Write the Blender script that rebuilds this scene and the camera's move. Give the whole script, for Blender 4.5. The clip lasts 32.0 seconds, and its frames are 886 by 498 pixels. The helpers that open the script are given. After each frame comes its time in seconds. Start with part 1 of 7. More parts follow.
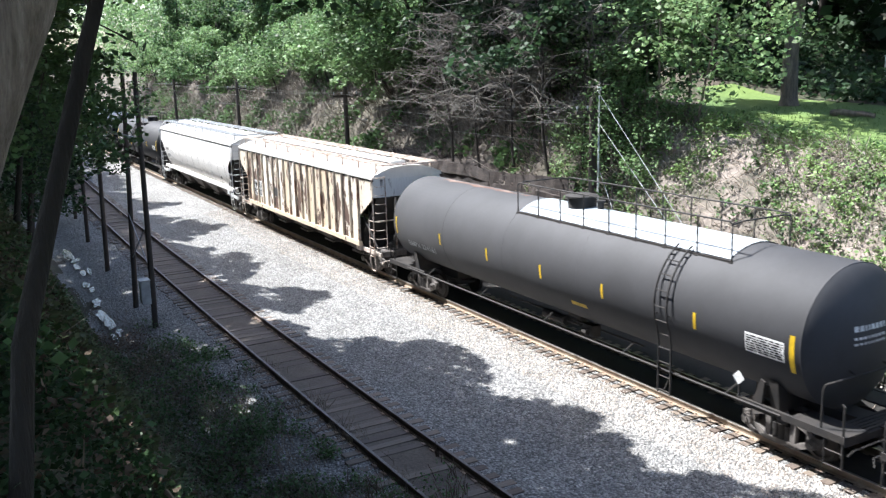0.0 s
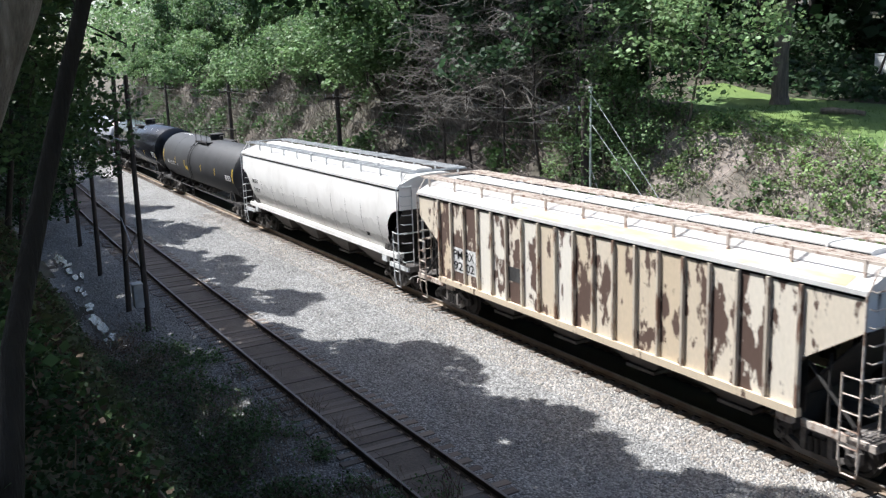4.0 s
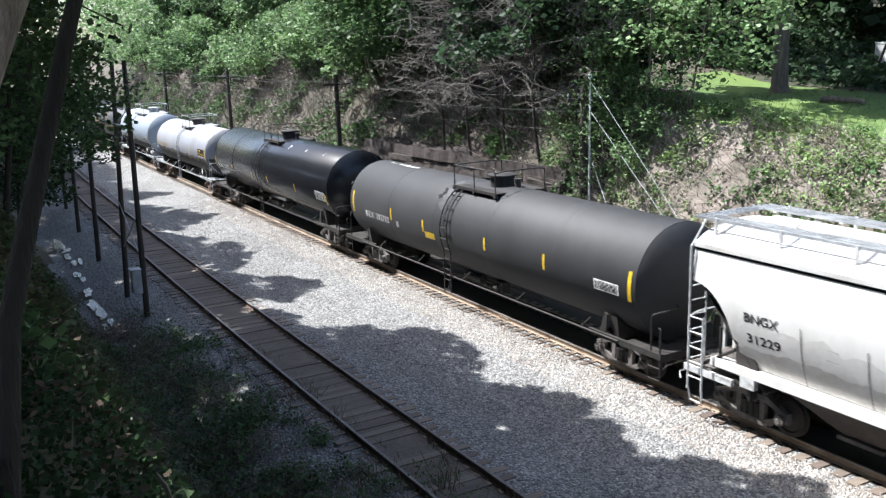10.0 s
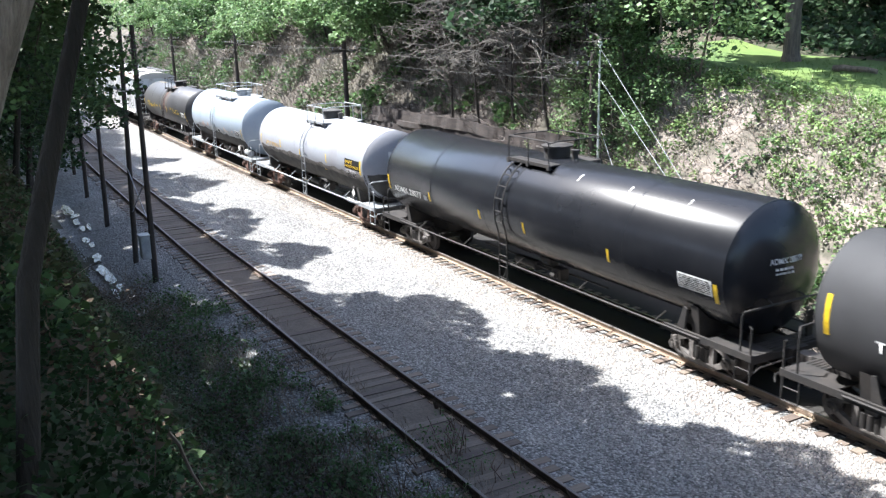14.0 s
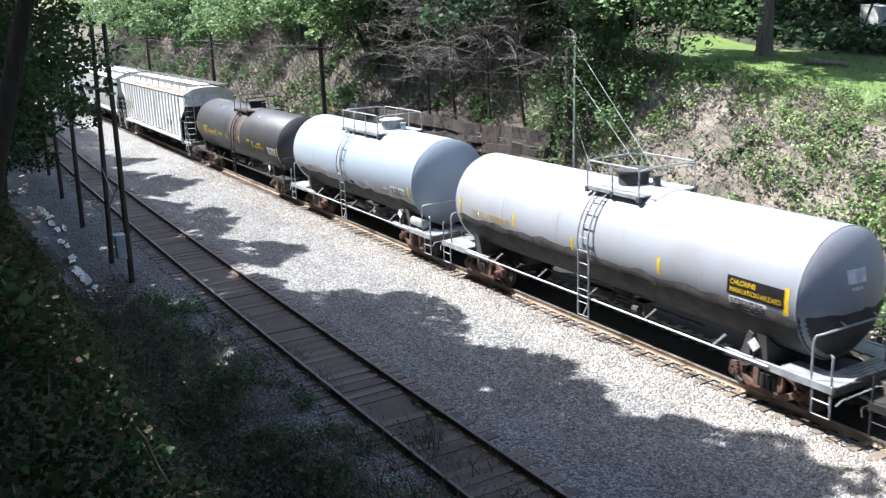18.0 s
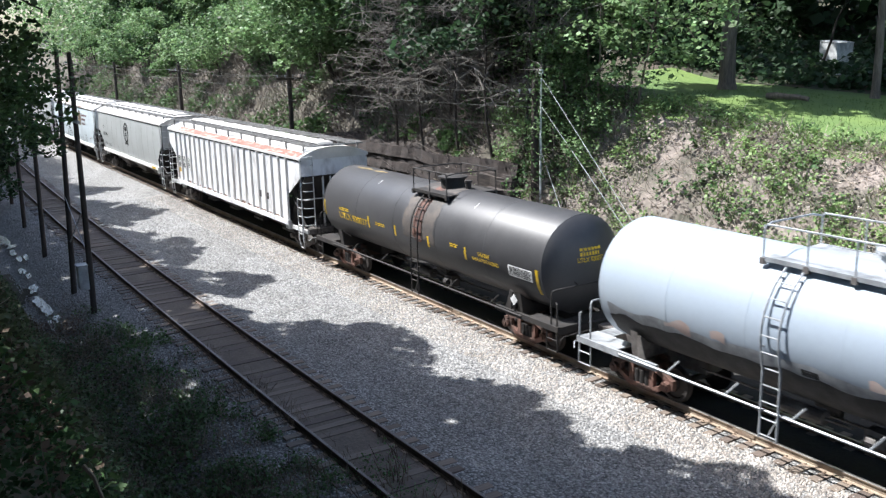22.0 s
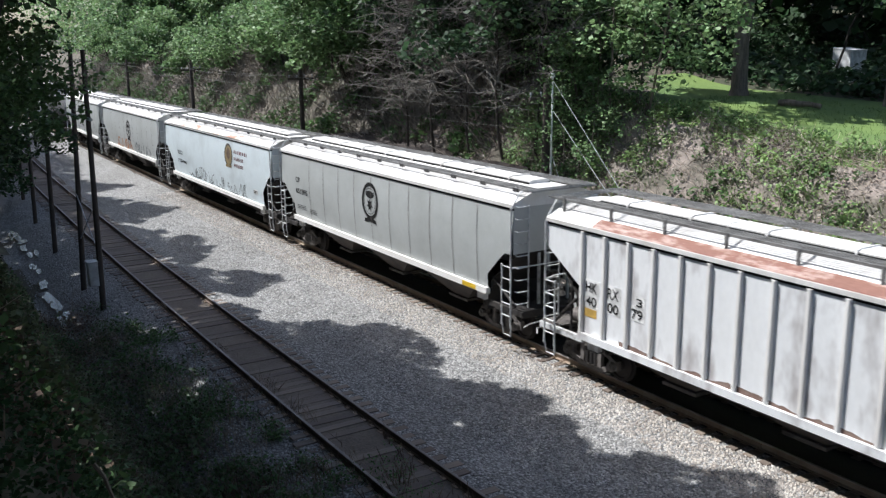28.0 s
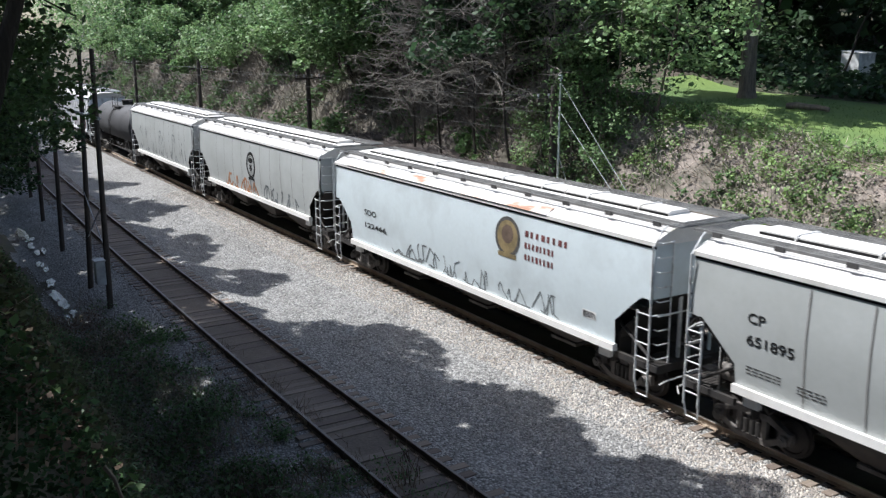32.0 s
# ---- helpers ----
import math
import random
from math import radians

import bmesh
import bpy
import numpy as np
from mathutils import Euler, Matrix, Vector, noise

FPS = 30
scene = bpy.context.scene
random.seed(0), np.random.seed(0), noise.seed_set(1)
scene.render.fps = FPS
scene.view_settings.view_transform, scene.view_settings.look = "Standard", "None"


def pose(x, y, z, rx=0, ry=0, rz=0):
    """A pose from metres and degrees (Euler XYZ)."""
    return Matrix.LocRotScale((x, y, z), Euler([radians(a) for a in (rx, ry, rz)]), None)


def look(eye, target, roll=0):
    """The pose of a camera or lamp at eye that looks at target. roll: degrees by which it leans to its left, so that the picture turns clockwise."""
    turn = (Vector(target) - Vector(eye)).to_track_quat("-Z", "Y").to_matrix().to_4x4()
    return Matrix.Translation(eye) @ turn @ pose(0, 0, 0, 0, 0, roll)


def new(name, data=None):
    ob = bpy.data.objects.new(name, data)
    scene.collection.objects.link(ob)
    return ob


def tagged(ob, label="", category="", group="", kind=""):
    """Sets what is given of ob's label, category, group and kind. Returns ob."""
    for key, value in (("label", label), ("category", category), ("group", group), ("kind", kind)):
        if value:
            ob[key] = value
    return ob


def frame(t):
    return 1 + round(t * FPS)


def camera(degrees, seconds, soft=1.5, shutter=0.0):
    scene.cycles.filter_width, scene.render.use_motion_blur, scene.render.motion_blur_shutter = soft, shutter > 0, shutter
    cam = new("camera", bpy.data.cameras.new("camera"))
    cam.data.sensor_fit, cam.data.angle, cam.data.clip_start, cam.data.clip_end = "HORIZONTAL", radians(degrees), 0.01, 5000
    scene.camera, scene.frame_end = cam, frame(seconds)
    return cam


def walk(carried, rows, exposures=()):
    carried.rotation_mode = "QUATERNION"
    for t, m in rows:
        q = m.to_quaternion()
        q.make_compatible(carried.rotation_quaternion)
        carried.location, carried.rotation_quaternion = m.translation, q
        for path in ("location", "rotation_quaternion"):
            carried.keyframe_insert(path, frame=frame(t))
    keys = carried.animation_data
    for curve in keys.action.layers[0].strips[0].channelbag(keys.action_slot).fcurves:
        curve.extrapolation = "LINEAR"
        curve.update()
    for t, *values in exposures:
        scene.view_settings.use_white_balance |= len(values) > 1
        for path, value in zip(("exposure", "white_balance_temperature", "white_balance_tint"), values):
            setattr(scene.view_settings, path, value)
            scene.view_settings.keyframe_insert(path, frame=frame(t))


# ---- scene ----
cam = camera(52.0, 32.0, soft=1.3, shutter=0.3)
CAMERA_PATH = [
    (0.0, pose(-0.096, -0.065, 8.879, 78.10, 1.61, 60.44)),
    (0.5, pose(-0.095, -0.065, 8.873, 78.06, 1.57, 60.40)),
    (1.0, pose(-0.095, -0.057, 8.877, 78.18, 1.57, 60.15)),
    (1.5, pose(-0.095, -0.052, 8.880, 78.38, 1.71, 59.91)),
    (2.0, pose(-0.089, -0.040, 8.876, 78.52, 1.87, 59.94)),
    (2.5, pose(-0.073, -0.045, 8.878, 78.60, 2.00, 60.00)),
    (3.0, pose(-0.070, -0.048, 8.879, 78.55, 2.08, 60.09)),
    (3.5, pose(-0.078, -0.056, 8.868, 78.38, 2.07, 60.02)),
    (5.5, pose(-0.068, -0.058, 8.847, 77.80, 1.78, 59.88)),
    (6.0, pose(-0.063, -0.057, 8.838, 77.77, 1.64, 59.84)),
    (6.5, pose(-0.058, -0.041, 8.839, 77.61, 1.48, 59.75)),
    (7.0, pose(-0.057, -0.043, 8.838, 77.69, 1.72, 59.74)),
    (7.5, pose(-0.055, -0.053, 8.833, 77.69, 1.85, 59.85)),
    (8.0, pose(-0.050, -0.052, 8.836, 77.72, 1.69, 59.89)),
    (8.5, pose(-0.057, -0.069, 8.836, 77.66, 1.78, 59.95)),
    (9.0, pose(-0.052, -0.061, 8.838, 77.52, 1.83, 59.99)),
    (9.5, pose(-0.050, -0.057, 8.831, 77.51, 1.78, 59.91)),
    (10.0, pose(-0.055, -0.051, 8.837, 77.41, 1.76, 59.93)),
    (10.5, pose(-0.056, -0.037, 8.841, 77.30, 1.84, 59.86)),
    (11.0, pose(-0.039, 0.003, 8.834, 76.98, 2.33, 58.85)),
    (11.5, pose(-0.034, 0.019, 8.832, 76.48, 1.91, 58.76)),
    (12.0, pose(-0.036, 0.023, 8.817, 76.41, 1.88, 58.67)),
    (12.5, pose(-0.029, 0.006, 8.813, 76.20, 1.17, 58.97)),
    (13.0, pose(-0.001, -0.000, 8.821, 75.70, 0.96, 59.52)),
    (13.5, pose(-0.021, -0.053, 8.813, 75.48, 1.15, 60.08)),
    (14.0, pose(-0.037, -0.093, 8.809, 75.45, 1.48, 60.44)),
    (14.5, pose(-0.034, -0.116, 8.802, 75.68, 2.12, 60.65)),
    (16.5, pose(-0.015, -0.124, 8.791, 75.06, 2.75, 60.69)),
    (17.0, pose(0.005, -0.101, 8.782, 75.26, 2.78, 60.42)),
    (17.5, pose(0.030, -0.060, 8.775, 75.27, 2.07, 59.90)),
    (18.0, pose(0.048, -0.007, 8.762, 75.27, 1.84, 59.10)),
    (18.5, pose(0.063, 0.014, 8.762, 75.17, 1.86, 58.60)),
    (19.0, pose(0.067, 0.021, 8.758, 75.07, 2.00, 58.37)),
    (19.5, pose(0.053, 0.016, 8.770, 75.36, 1.99, 58.45)),
    (20.0, pose(0.041, 0.020, 8.792, 75.89, 1.29, 58.83)),
    (20.5, pose(0.043, 0.032, 8.799, 76.58, 0.61, 58.70)),
    (21.0, pose(0.050, 0.057, 8.794, 76.80, 1.27, 58.02)),
    (21.5, pose(0.061, 0.080, 8.795, 76.97, 1.23, 57.58)),
    (22.0, pose(0.075, 0.093, 8.779, 77.10, 1.30, 57.27)),
    (22.5, pose(0.087, 0.103, 8.769, 76.81, 1.31, 57.19)),
    (23.0, pose(0.104, 0.110, 8.770, 76.54, 1.48, 56.96)),
    (23.5, pose(0.107, 0.114, 8.769, 76.40, 1.46, 56.88)),
    (24.0, pose(0.101, 0.108, 8.787, 76.48, 0.94, 57.20)),
    (24.5, pose(0.089, 0.093, 8.794, 76.67, 0.78, 57.55)),
    (25.0, pose(0.077, 0.092, 8.807, 76.98, 0.60, 57.79)),
    (25.5, pose(0.071, 0.082, 8.810, 77.24, 0.60, 57.93)),
    (27.5, pose(0.075, 0.072, 8.804, 77.06, 0.41, 57.61)),
    (28.0, pose(0.063, 0.067, 8.809, 77.20, 0.56, 57.97)),
    (28.5, pose(0.055, 0.059, 8.815, 77.57, 0.64, 58.09)),
    (29.0, pose(0.051, 0.059, 8.816, 77.49, 0.22, 58.17)),
    (29.5, pose(0.062, 0.061, 8.818, 77.42, 0.37, 57.92)),
    (30.0, pose(0.072, 0.073, 8.824, 77.51, 0.27, 57.72)),
    (30.5, pose(0.072, 0.074, 8.837, 77.32, 0.21, 57.92)),
    (31.0, pose(0.055, 0.058, 8.832, 77.34, 0.26, 58.20)),
    (31.5, pose(0.050, 0.048, 8.837, 77.35, 0.30, 58.32)),
    (32.0, pose(0.042, 0.035, 8.852, 77.19, 0.24, 58.39)),
]
EXPOSURES = [(0.0, 1.53, 6180, 10), (1.5, 1.43, 6180, 10), (2.5, 1.25, 6180, 10), (3.5, 1.02, 6180, 10), (6.0, 0.83, 6180, 10), (9.0, 1.03, 6180, 10), (10.0, 1.28, 6180, 10), (11.0, 1.72, 6180, 10), (13.0, 1.76, 6180, 10), (14.5, 1.83, 6180, 10), (16.5, 1.70, 6180, 10), (19.0, 1.23, 6180, 10), (21.0, 1.15, 6180, 10), (23.0, 1.22, 6180, 10), (25.0, 1.10, 6180, 10), (28.0, 0.63, 6180, 10), (30.0, 0.74, 6180, 10), (32.0, 0.70, 6180, 10)]
walk(cam, CAMERA_PATH, EXPOSURES)

# ---- light ----
SUN_TO = Vector((-0.39, -0.33, 0.86)).normalized()
world = bpy.data.worlds.new("sky")
scene.world = world
world.use_nodes = True
wn = world.node_tree
sky = wn.nodes.new("ShaderNodeTexSky")
sky.sky_type = "NISHITA"
sky.sun_disc = False
sky.dust_density = 2.5
sky.sun_elevation = math.asin(SUN_TO.z)
sky.sun_rotation = math.atan2(SUN_TO.x, SUN_TO.y)
bg = wn.nodes["Background"]
bg.inputs[1].default_value = 0.125
wn.links.new(sky.outputs[0], bg.inputs[0])
sun = new("sun", bpy.data.lights.new("sun", "SUN"))
sun.data.energy = 4.9
sun.data.angle = radians(0.6)
sun.data.color = (1.0, 0.98, 0.945)
sun.matrix_world = look(SUN_TO * 100, (0, 0, 0))


# ---- materials ----
def mat(name, col, rough=0.7, metal=0.0, var=0.25, scale=3.0, fine=40.0, bump=0.0, col2=None, mix=0.5, spread=0.12, island=0.0, per=0.0, spec=0.5, stretch=None):
    """A procedural surface: two scales of noise over a base colour, a second colour in patches, fine relief."""
    m = bpy.data.materials.new(name)
    m.use_nodes = True
    nt = m.node_tree
    N, L = nt.nodes, nt.links
    b = N["Principled BSDF"]
    b.inputs["Roughness"].default_value = rough
    b.inputs["Metallic"].default_value = metal
    b.inputs["Specular IOR Level"].default_value = spec
    tc = N.new("ShaderNodeTexCoord")
    src = tc.outputs["Object"]
    if stretch:
        mp = N.new("ShaderNodeMapping")
        mp.inputs["Scale"].default_value = stretch
        L.new(src, mp.inputs["Vector"])
        src = mp.outputs[0]

    def nz(s, det=4.0, r=0.6):
        n = N.new("ShaderNodeTexNoise")
        n.inputs["Scale"].default_value = s
        n.inputs["Detail"].default_value = det
        n.inputs["Roughness"].default_value = r
        L.new(src, n.inputs["Vector"])
        return n.outputs["Fac"]

    big, small = nz(scale), nz(fine, 3.0)
    base = N.new("ShaderNodeMix")
    base.data_type = "RGBA"
    base.inputs[6].default_value = (*col, 1)
    base.inputs[7].default_value = (*(col2 or [c * 0.6 for c in col]), 1)
    ramp = N.new("ShaderNodeMapRange")
    ramp.inputs[1].default_value = mix - spread
    ramp.inputs[2].default_value = mix + spread
    L.new(big, ramp.inputs[0])
    L.new(ramp.outputs[0], base.inputs[0])
    hsv = N.new("ShaderNodeHueSaturation")
    L.new(base.outputs[2], hsv.inputs["Color"])
    val = N.new("ShaderNodeMapRange")
    val.inputs[3].default_value = 1 - var
    val.inputs[4].default_value = 1 + var
    L.new(small, val.inputs[0])
    out = val.outputs[0]
    if island or per:
        g = N.new("ShaderNodeNewGeometry") if island else N.new("ShaderNodeObjectInfo")
        rnd = g.outputs["Random Per Island"] if island else g.outputs["Random"]
        k = island or per
        r2 = N.new("ShaderNodeMapRange")
        r2.inputs[3].default_value = 1 - k
        r2.inputs[4].default_value = 1 + k
        L.new(rnd, r2.inputs[0])
        mul = N.new("ShaderNodeMath")
        mul.operation = "MULTIPLY"
        L.new(out, mul.inputs[0])
        L.new(r2.outputs[0], mul.inputs[1])
        out = mul.outputs[0]
        h2 = N.new("ShaderNodeMapRange")
        h2.inputs[3].default_value = 0.5 - 0.03 * k
        h2.inputs[4].default_value = 0.5 + 0.03 * k
        L.new(rnd, h2.inputs[0])
        L.new(h2.outputs[0], hsv.inputs["Hue"])
    L.new(out, hsv.inputs["Value"])
    L.new(hsv.outputs[0], b.inputs["Base Color"])
    if bump:
        bp = N.new("ShaderNodeBump")
        bp.inputs["Strength"].default_value = bump
        bp.inputs["Distance"].default_value = 0.02
        L.new(small, bp.inputs["Height"])
        L.new(bp.outputs[0], b.inputs["Normal"])
    return m


def leafy(name, col, col2, island=0.45):
    """Leaves: a thin sheet that lets some light through."""
    m = mat(name, col, 0.55, 0, 0.2, 0.35, 6.0, 0.0, col2, 0.5, 0.15, island=island, spec=0.35)
    nt = m.node_tree
    b = nt.nodes["Principled BSDF"]
    tr = nt.nodes.new("ShaderNodeBsdfTranslucent")
    mx = nt.nodes.new("ShaderNodeMixShader")
    mx.inputs[0].default_value = 0.40
    nt.links.new(b.inputs["Base Color"].links[0].from_socket, tr.inputs["Color"])
    nt.links.new(b.outputs[0], mx.inputs[1])
    nt.links.new(tr.outputs[0], mx.inputs[2])
    nt.links.new(mx.outputs[0], nt.nodes["Material Output"].inputs[0])
    return m


GRAVEL = mat("grey_gravel", (0.31, 0.306, 0.297), 0.95, 0, 0.55, 0.25, 22.0, 0.9, (0.24, 0.234, 0.223), 0.5, 0.2)


def pebbles(m, scale, lo, hi):
    """Crushed stone: cells of their own tone with dark gaps and relief."""
    nt = m.node_tree
    N, L = nt.nodes, nt.links
    b = N["Principled BSDF"]
    tc = N.new("ShaderNodeTexCoord")
    v = N.new("ShaderNodeTexVoronoi")
    v.inputs["Scale"].default_value = scale
    v.inputs["Randomness"].default_value = 1.0
    L.new(tc.outputs["Object"], v.inputs["Vector"])
    sep = N.new("ShaderNodeSeparateColor")
    L.new(v.outputs["Color"], sep.inputs[0])
    mr = N.new("ShaderNodeMapRange")
    mr.inputs[3].default_value = lo
    mr.inputs[4].default_value = hi
    L.new(sep.outputs[0], mr.inputs[0])
    gap = N.new("ShaderNodeMapRange")
    gap.inputs[1].default_value = 0.35
    gap.inputs[2].default_value = 0.75
    gap.inputs[3].default_value = 1.0
    gap.inputs[4].default_value = 0.45
    L.new(v.outputs["Distance"], gap.inputs[0])
    mul = N.new("ShaderNodeMath")
    mul.operation = "MULTIPLY"
    L.new(mr.outputs[0], mul.inputs[0])
    L.new(gap.outputs[0], mul.inputs[1])
    old = b.inputs["Base Color"].links[0].from_socket
    hs = N.new("ShaderNodeHueSaturation")
    L.new(old, hs.inputs["Color"])
    L.new(mul.outputs[0], hs.inputs["Value"])
    L.new(hs.outputs[0], b.inputs["Base Color"])
    bp = N.new("ShaderNodeBump")
    bp.invert = True
    bp.inputs["Strength"].default_value = 1.0
    bp.inputs["Distance"].default_value = 0.05
    L.new(v.outputs["Distance"], bp.inputs["Height"])
    L.new(bp.outputs[0], b.inputs["Normal"])


pebbles(GRAVEL, 16.0, 0.55, 1.5)
BED = mat("brown_siding_dirt", (0.165, 0.135, 0.112), 0.95, 0, 0.5, 0.6, 14.0, 0.9, (0.12, 0.10, 0.08))
STONE = mat("ballast_stone", (0.34, 0.336, 0.327), 0.9, 0, 0.2, 1.0, 30.0, 0.4, (0.26, 0.253, 0.243), island=0.45)
STONE_TAN = mat("tan_ballast_stone", (0.44, 0.41, 0.375), 0.9, 0, 0.2, 1.0, 30.0, 0.4, (0.34, 0.305, 0.27), island=0.4)
SOIL = mat("dark_soil", (0.075, 0.06, 0.045), 0.95, 0, 0.4, 0.4, 9.0, 0.8, (0.05, 0.055, 0.03))
SLOPE = mat("dry_slope_earth", (0.125, 0.105, 0.088), 0.95, 0, 0.45, 0.35, 7.0, 0.9, (0.06, 0.058, 0.038), 0.5, 0.12)
PALE_EARTH = mat("pale_dry_earth", (0.225, 0.19, 0.165), 0.95, 0, 0.6, 0.9, 7.0, 1.0, (0.085, 0.08, 0.06), 0.5, 0.1)
ROCK = mat("dark_brown_bedded_rock", (0.062, 0.049, 0.042), 0.95, 0, 0.5, 1.6, 11.0, 1.0, (0.035, 0.029, 0.026), per=0.3, stretch=(1, 1, 4))
# Near-black ground colour that paints in the train's shade below and behind.
TRAIN_SHADE = mat("black_train_shade", (0.02, 0.019, 0.018), 0.95, 0, 0.5, 1.0, 16.0, 0.8, (0.03, 0.027, 0.024))
TIE_BROWN = mat("dusty_brown_tie_wood", (0.21, 0.165, 0.13), 0.9, 0, 0.35, 1.5, 20.0, 0.6, (0.14, 0.11, 0.09), per=0.3, stretch=(1, 0.2, 1))
GRATING = mat("galvanised_grating", (0.24, 0.24, 0.235), 0.6, 0.3, 0.2, 2.0, 20.0)
GRASS = mat("mown_grass", (0.13, 0.195, 0.045), 0.9, 0, 0.35, 0.25, 12.0, 0.5, (0.085, 0.145, 0.04))
RAIL_TOP = mat("worn_rail_steel", (0.42, 0.40, 0.38), 0.35, 0.8, 0.15, 2.0, 30.0)
DULL_HEAD = mat("dull_rail_head", (0.22, 0.195, 0.175), 0.5, 0.4, 0.2, 2.0, 30.0)
RAIL = mat("rusty_rail_steel", (0.115, 0.08, 0.06), 0.75, 0.15, 0.3, 2.0, 25.0, 0.2, (0.075, 0.055, 0.045))
RAIL_TAN = mat("dusty_rail_steel", (0.34, 0.28, 0.21), 0.8, 0.1, 0.25, 2.0, 25.0, 0.2, (0.25, 0.18, 0.13))
TIE = mat("weathered_tie_wood", (0.19, 0.152, 0.126), 0.9, 0, 0.4, 1.5, 20.0, 0.6, (0.15, 0.122, 0.105), per=0.3, stretch=(1, 0.2, 1))
POLE = mat("dark_creosoted_pole", (0.045, 0.037, 0.032), 0.9, 0, 0.35, 2.0, 20.0, 0.4, (0.07, 0.055, 0.045), stretch=(4, 4, 0.3))
BARK = mat("grey_bark", (0.20, 0.165, 0.135), 0.95, 0, 0.5, 2.0, 14.0, 1.0, (0.11, 0.09, 0.075), stretch=(3, 3, 0.5))
BARK_DARK = mat("dark_bark", (0.06, 0.048, 0.04), 0.95, 0, 0.5, 2.0, 14.0, 1.0, (0.035, 0.03, 0.025), stretch=(3, 3, 0.5))
BARK_LIGHT = mat("ridged_light_bark", (0.36, 0.31, 0.27), 0.95, 0, 0.5, 5.0, 30.0, 1.0, (0.20, 0.165, 0.14), 0.5, 0.1, stretch=(4, 4, 0.35))
TWIG = mat("grey_twigs", (0.175, 0.163, 0.148), 0.9, 0, 0.3, 2.0, 14.0, 0.2, (0.12, 0.105, 0.09), island=0.3)
# Bark blackened in its colour for trunks standing in shade.
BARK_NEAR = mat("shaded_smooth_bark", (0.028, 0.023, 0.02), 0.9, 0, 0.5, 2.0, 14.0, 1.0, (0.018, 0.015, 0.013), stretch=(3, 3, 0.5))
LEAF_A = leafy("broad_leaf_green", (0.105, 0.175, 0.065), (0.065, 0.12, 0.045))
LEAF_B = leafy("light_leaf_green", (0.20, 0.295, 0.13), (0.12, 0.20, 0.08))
# Darker green; behind the lawn and on the crest it also carries shade.
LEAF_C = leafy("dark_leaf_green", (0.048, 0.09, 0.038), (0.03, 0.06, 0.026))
LEAF_D = leafy("dull_undergrowth_green", (0.145, 0.165, 0.08), (0.085, 0.10, 0.05))
LITTER = mat("brown_leaf_litter", (0.17, 0.12, 0.085), 0.9, 0, 0.3, 1.0, 10.0, 0, (0.10, 0.07, 0.05), island=0.4)
LEAF_W = leafy("bright_weed_green", (0.27, 0.375, 0.14), (0.17, 0.255, 0.10))
ROOF_PATCH = mat("rust_showing_through_roof_paint", (0.42, 0.31, 0.27), 0.8, 0, 0.2, 2.0, 10.0, 0.05, (0.55, 0.50, 0.46), 0.5, 0.15)
RUST_DARK = mat("dark_red_rust", (0.16, 0.08, 0.06), 0.85, 0, 0.35, 2.0, 15.0, 0.2, (0.065, 0.04, 0.035))
DUSTY = mat("dusty_charcoal_paint", (0.105, 0.088, 0.076), 0.7, 0, 0.2, 1.5, 9.0, 0.03, (0.062, 0.056, 0.053))
DRY = mat("dry_stems", (0.30, 0.24, 0.185), 0.95, 0, 0.3, 1.0, 10.0, 0, (0.17, 0.13, 0.10), island=0.4)
BRUSH = mat("grey_dead_brush", (0.25, 0.222, 0.195), 0.95, 0, 0.3, 1.0, 10.0, 0, (0.14, 0.12, 0.105), island=0.45)
STRAW = mat("bleached_dead_stems", (0.46, 0.39, 0.325), 0.95, 0, 0.3, 1.0, 10.0, 0, (0.27, 0.215, 0.175), island=0.45)
CAR_BLACK = mat("black_underframe_paint", (0.018, 0.017, 0.017), 0.75, 0, 0.3, 2.0, 15.0, 0.1, (0.035, 0.03, 0.027))
TRUCK = mat("dusty_bogie_steel", (0.17, 0.155, 0.145), 0.8, 0.1, 0.35, 3.0, 18.0, 0.2, (0.09, 0.08, 0.073))
TRUCK_RUST = mat("rusty_bogie_steel", (0.16, 0.085, 0.065), 0.85, 0.05, 0.35, 3.0, 18.0, 0.2, (0.085, 0.055, 0.045))
WHEEL = mat("wheel_steel", (0.05, 0.043, 0.04), 0.7, 0.2, 0.3, 3.0, 18.0)
TANK_GREY = mat("matt_dark_grey_tank_paint", (0.052, 0.052, 0.056), 0.72, 0, 0.10, 0.5, 9.0, 0.03, (0.041, 0.041, 0.044))
TANK_DARK = mat("charcoal_tank_paint", (0.031, 0.0315, 0.034), 0.66, 0, 0.12, 0.6, 9.0, 0.03, (0.023, 0.0232, 0.025))
TANK_SLATE = mat("sun_worn_slate_tank_paint", (0.057, 0.0565, 0.059), 0.46, 0, 0.12, 0.6, 9.0, 0.03, (0.044, 0.0435, 0.046))
TANK_BLACK = mat("glossy_black_tank_paint", (0.012, 0.013, 0.016), 0.24, 0, 0.1, 0.8, 5.0, 0.0, (0.016, 0.017, 0.02), spec=0.4)
TANK_WHITE = mat("dusty_white_tank_paint", (0.30, 0.315, 0.35), 0.5, 0, 0.10, 0.5, 8.0, 0.03, (0.26, 0.255, 0.27), 0.55)
TANK_BLUE = mat("pale_blue_white_tank_paint", (0.30, 0.35, 0.41), 0.45, 0, 0.07, 0.5, 8.0, 0.03, (0.31, 0.355, 0.40), 0.55)
YELLOW = mat("yellow_reflector", (0.75, 0.50, 0.02), 0.5, 0, 0.15, 3.0, 20.0)
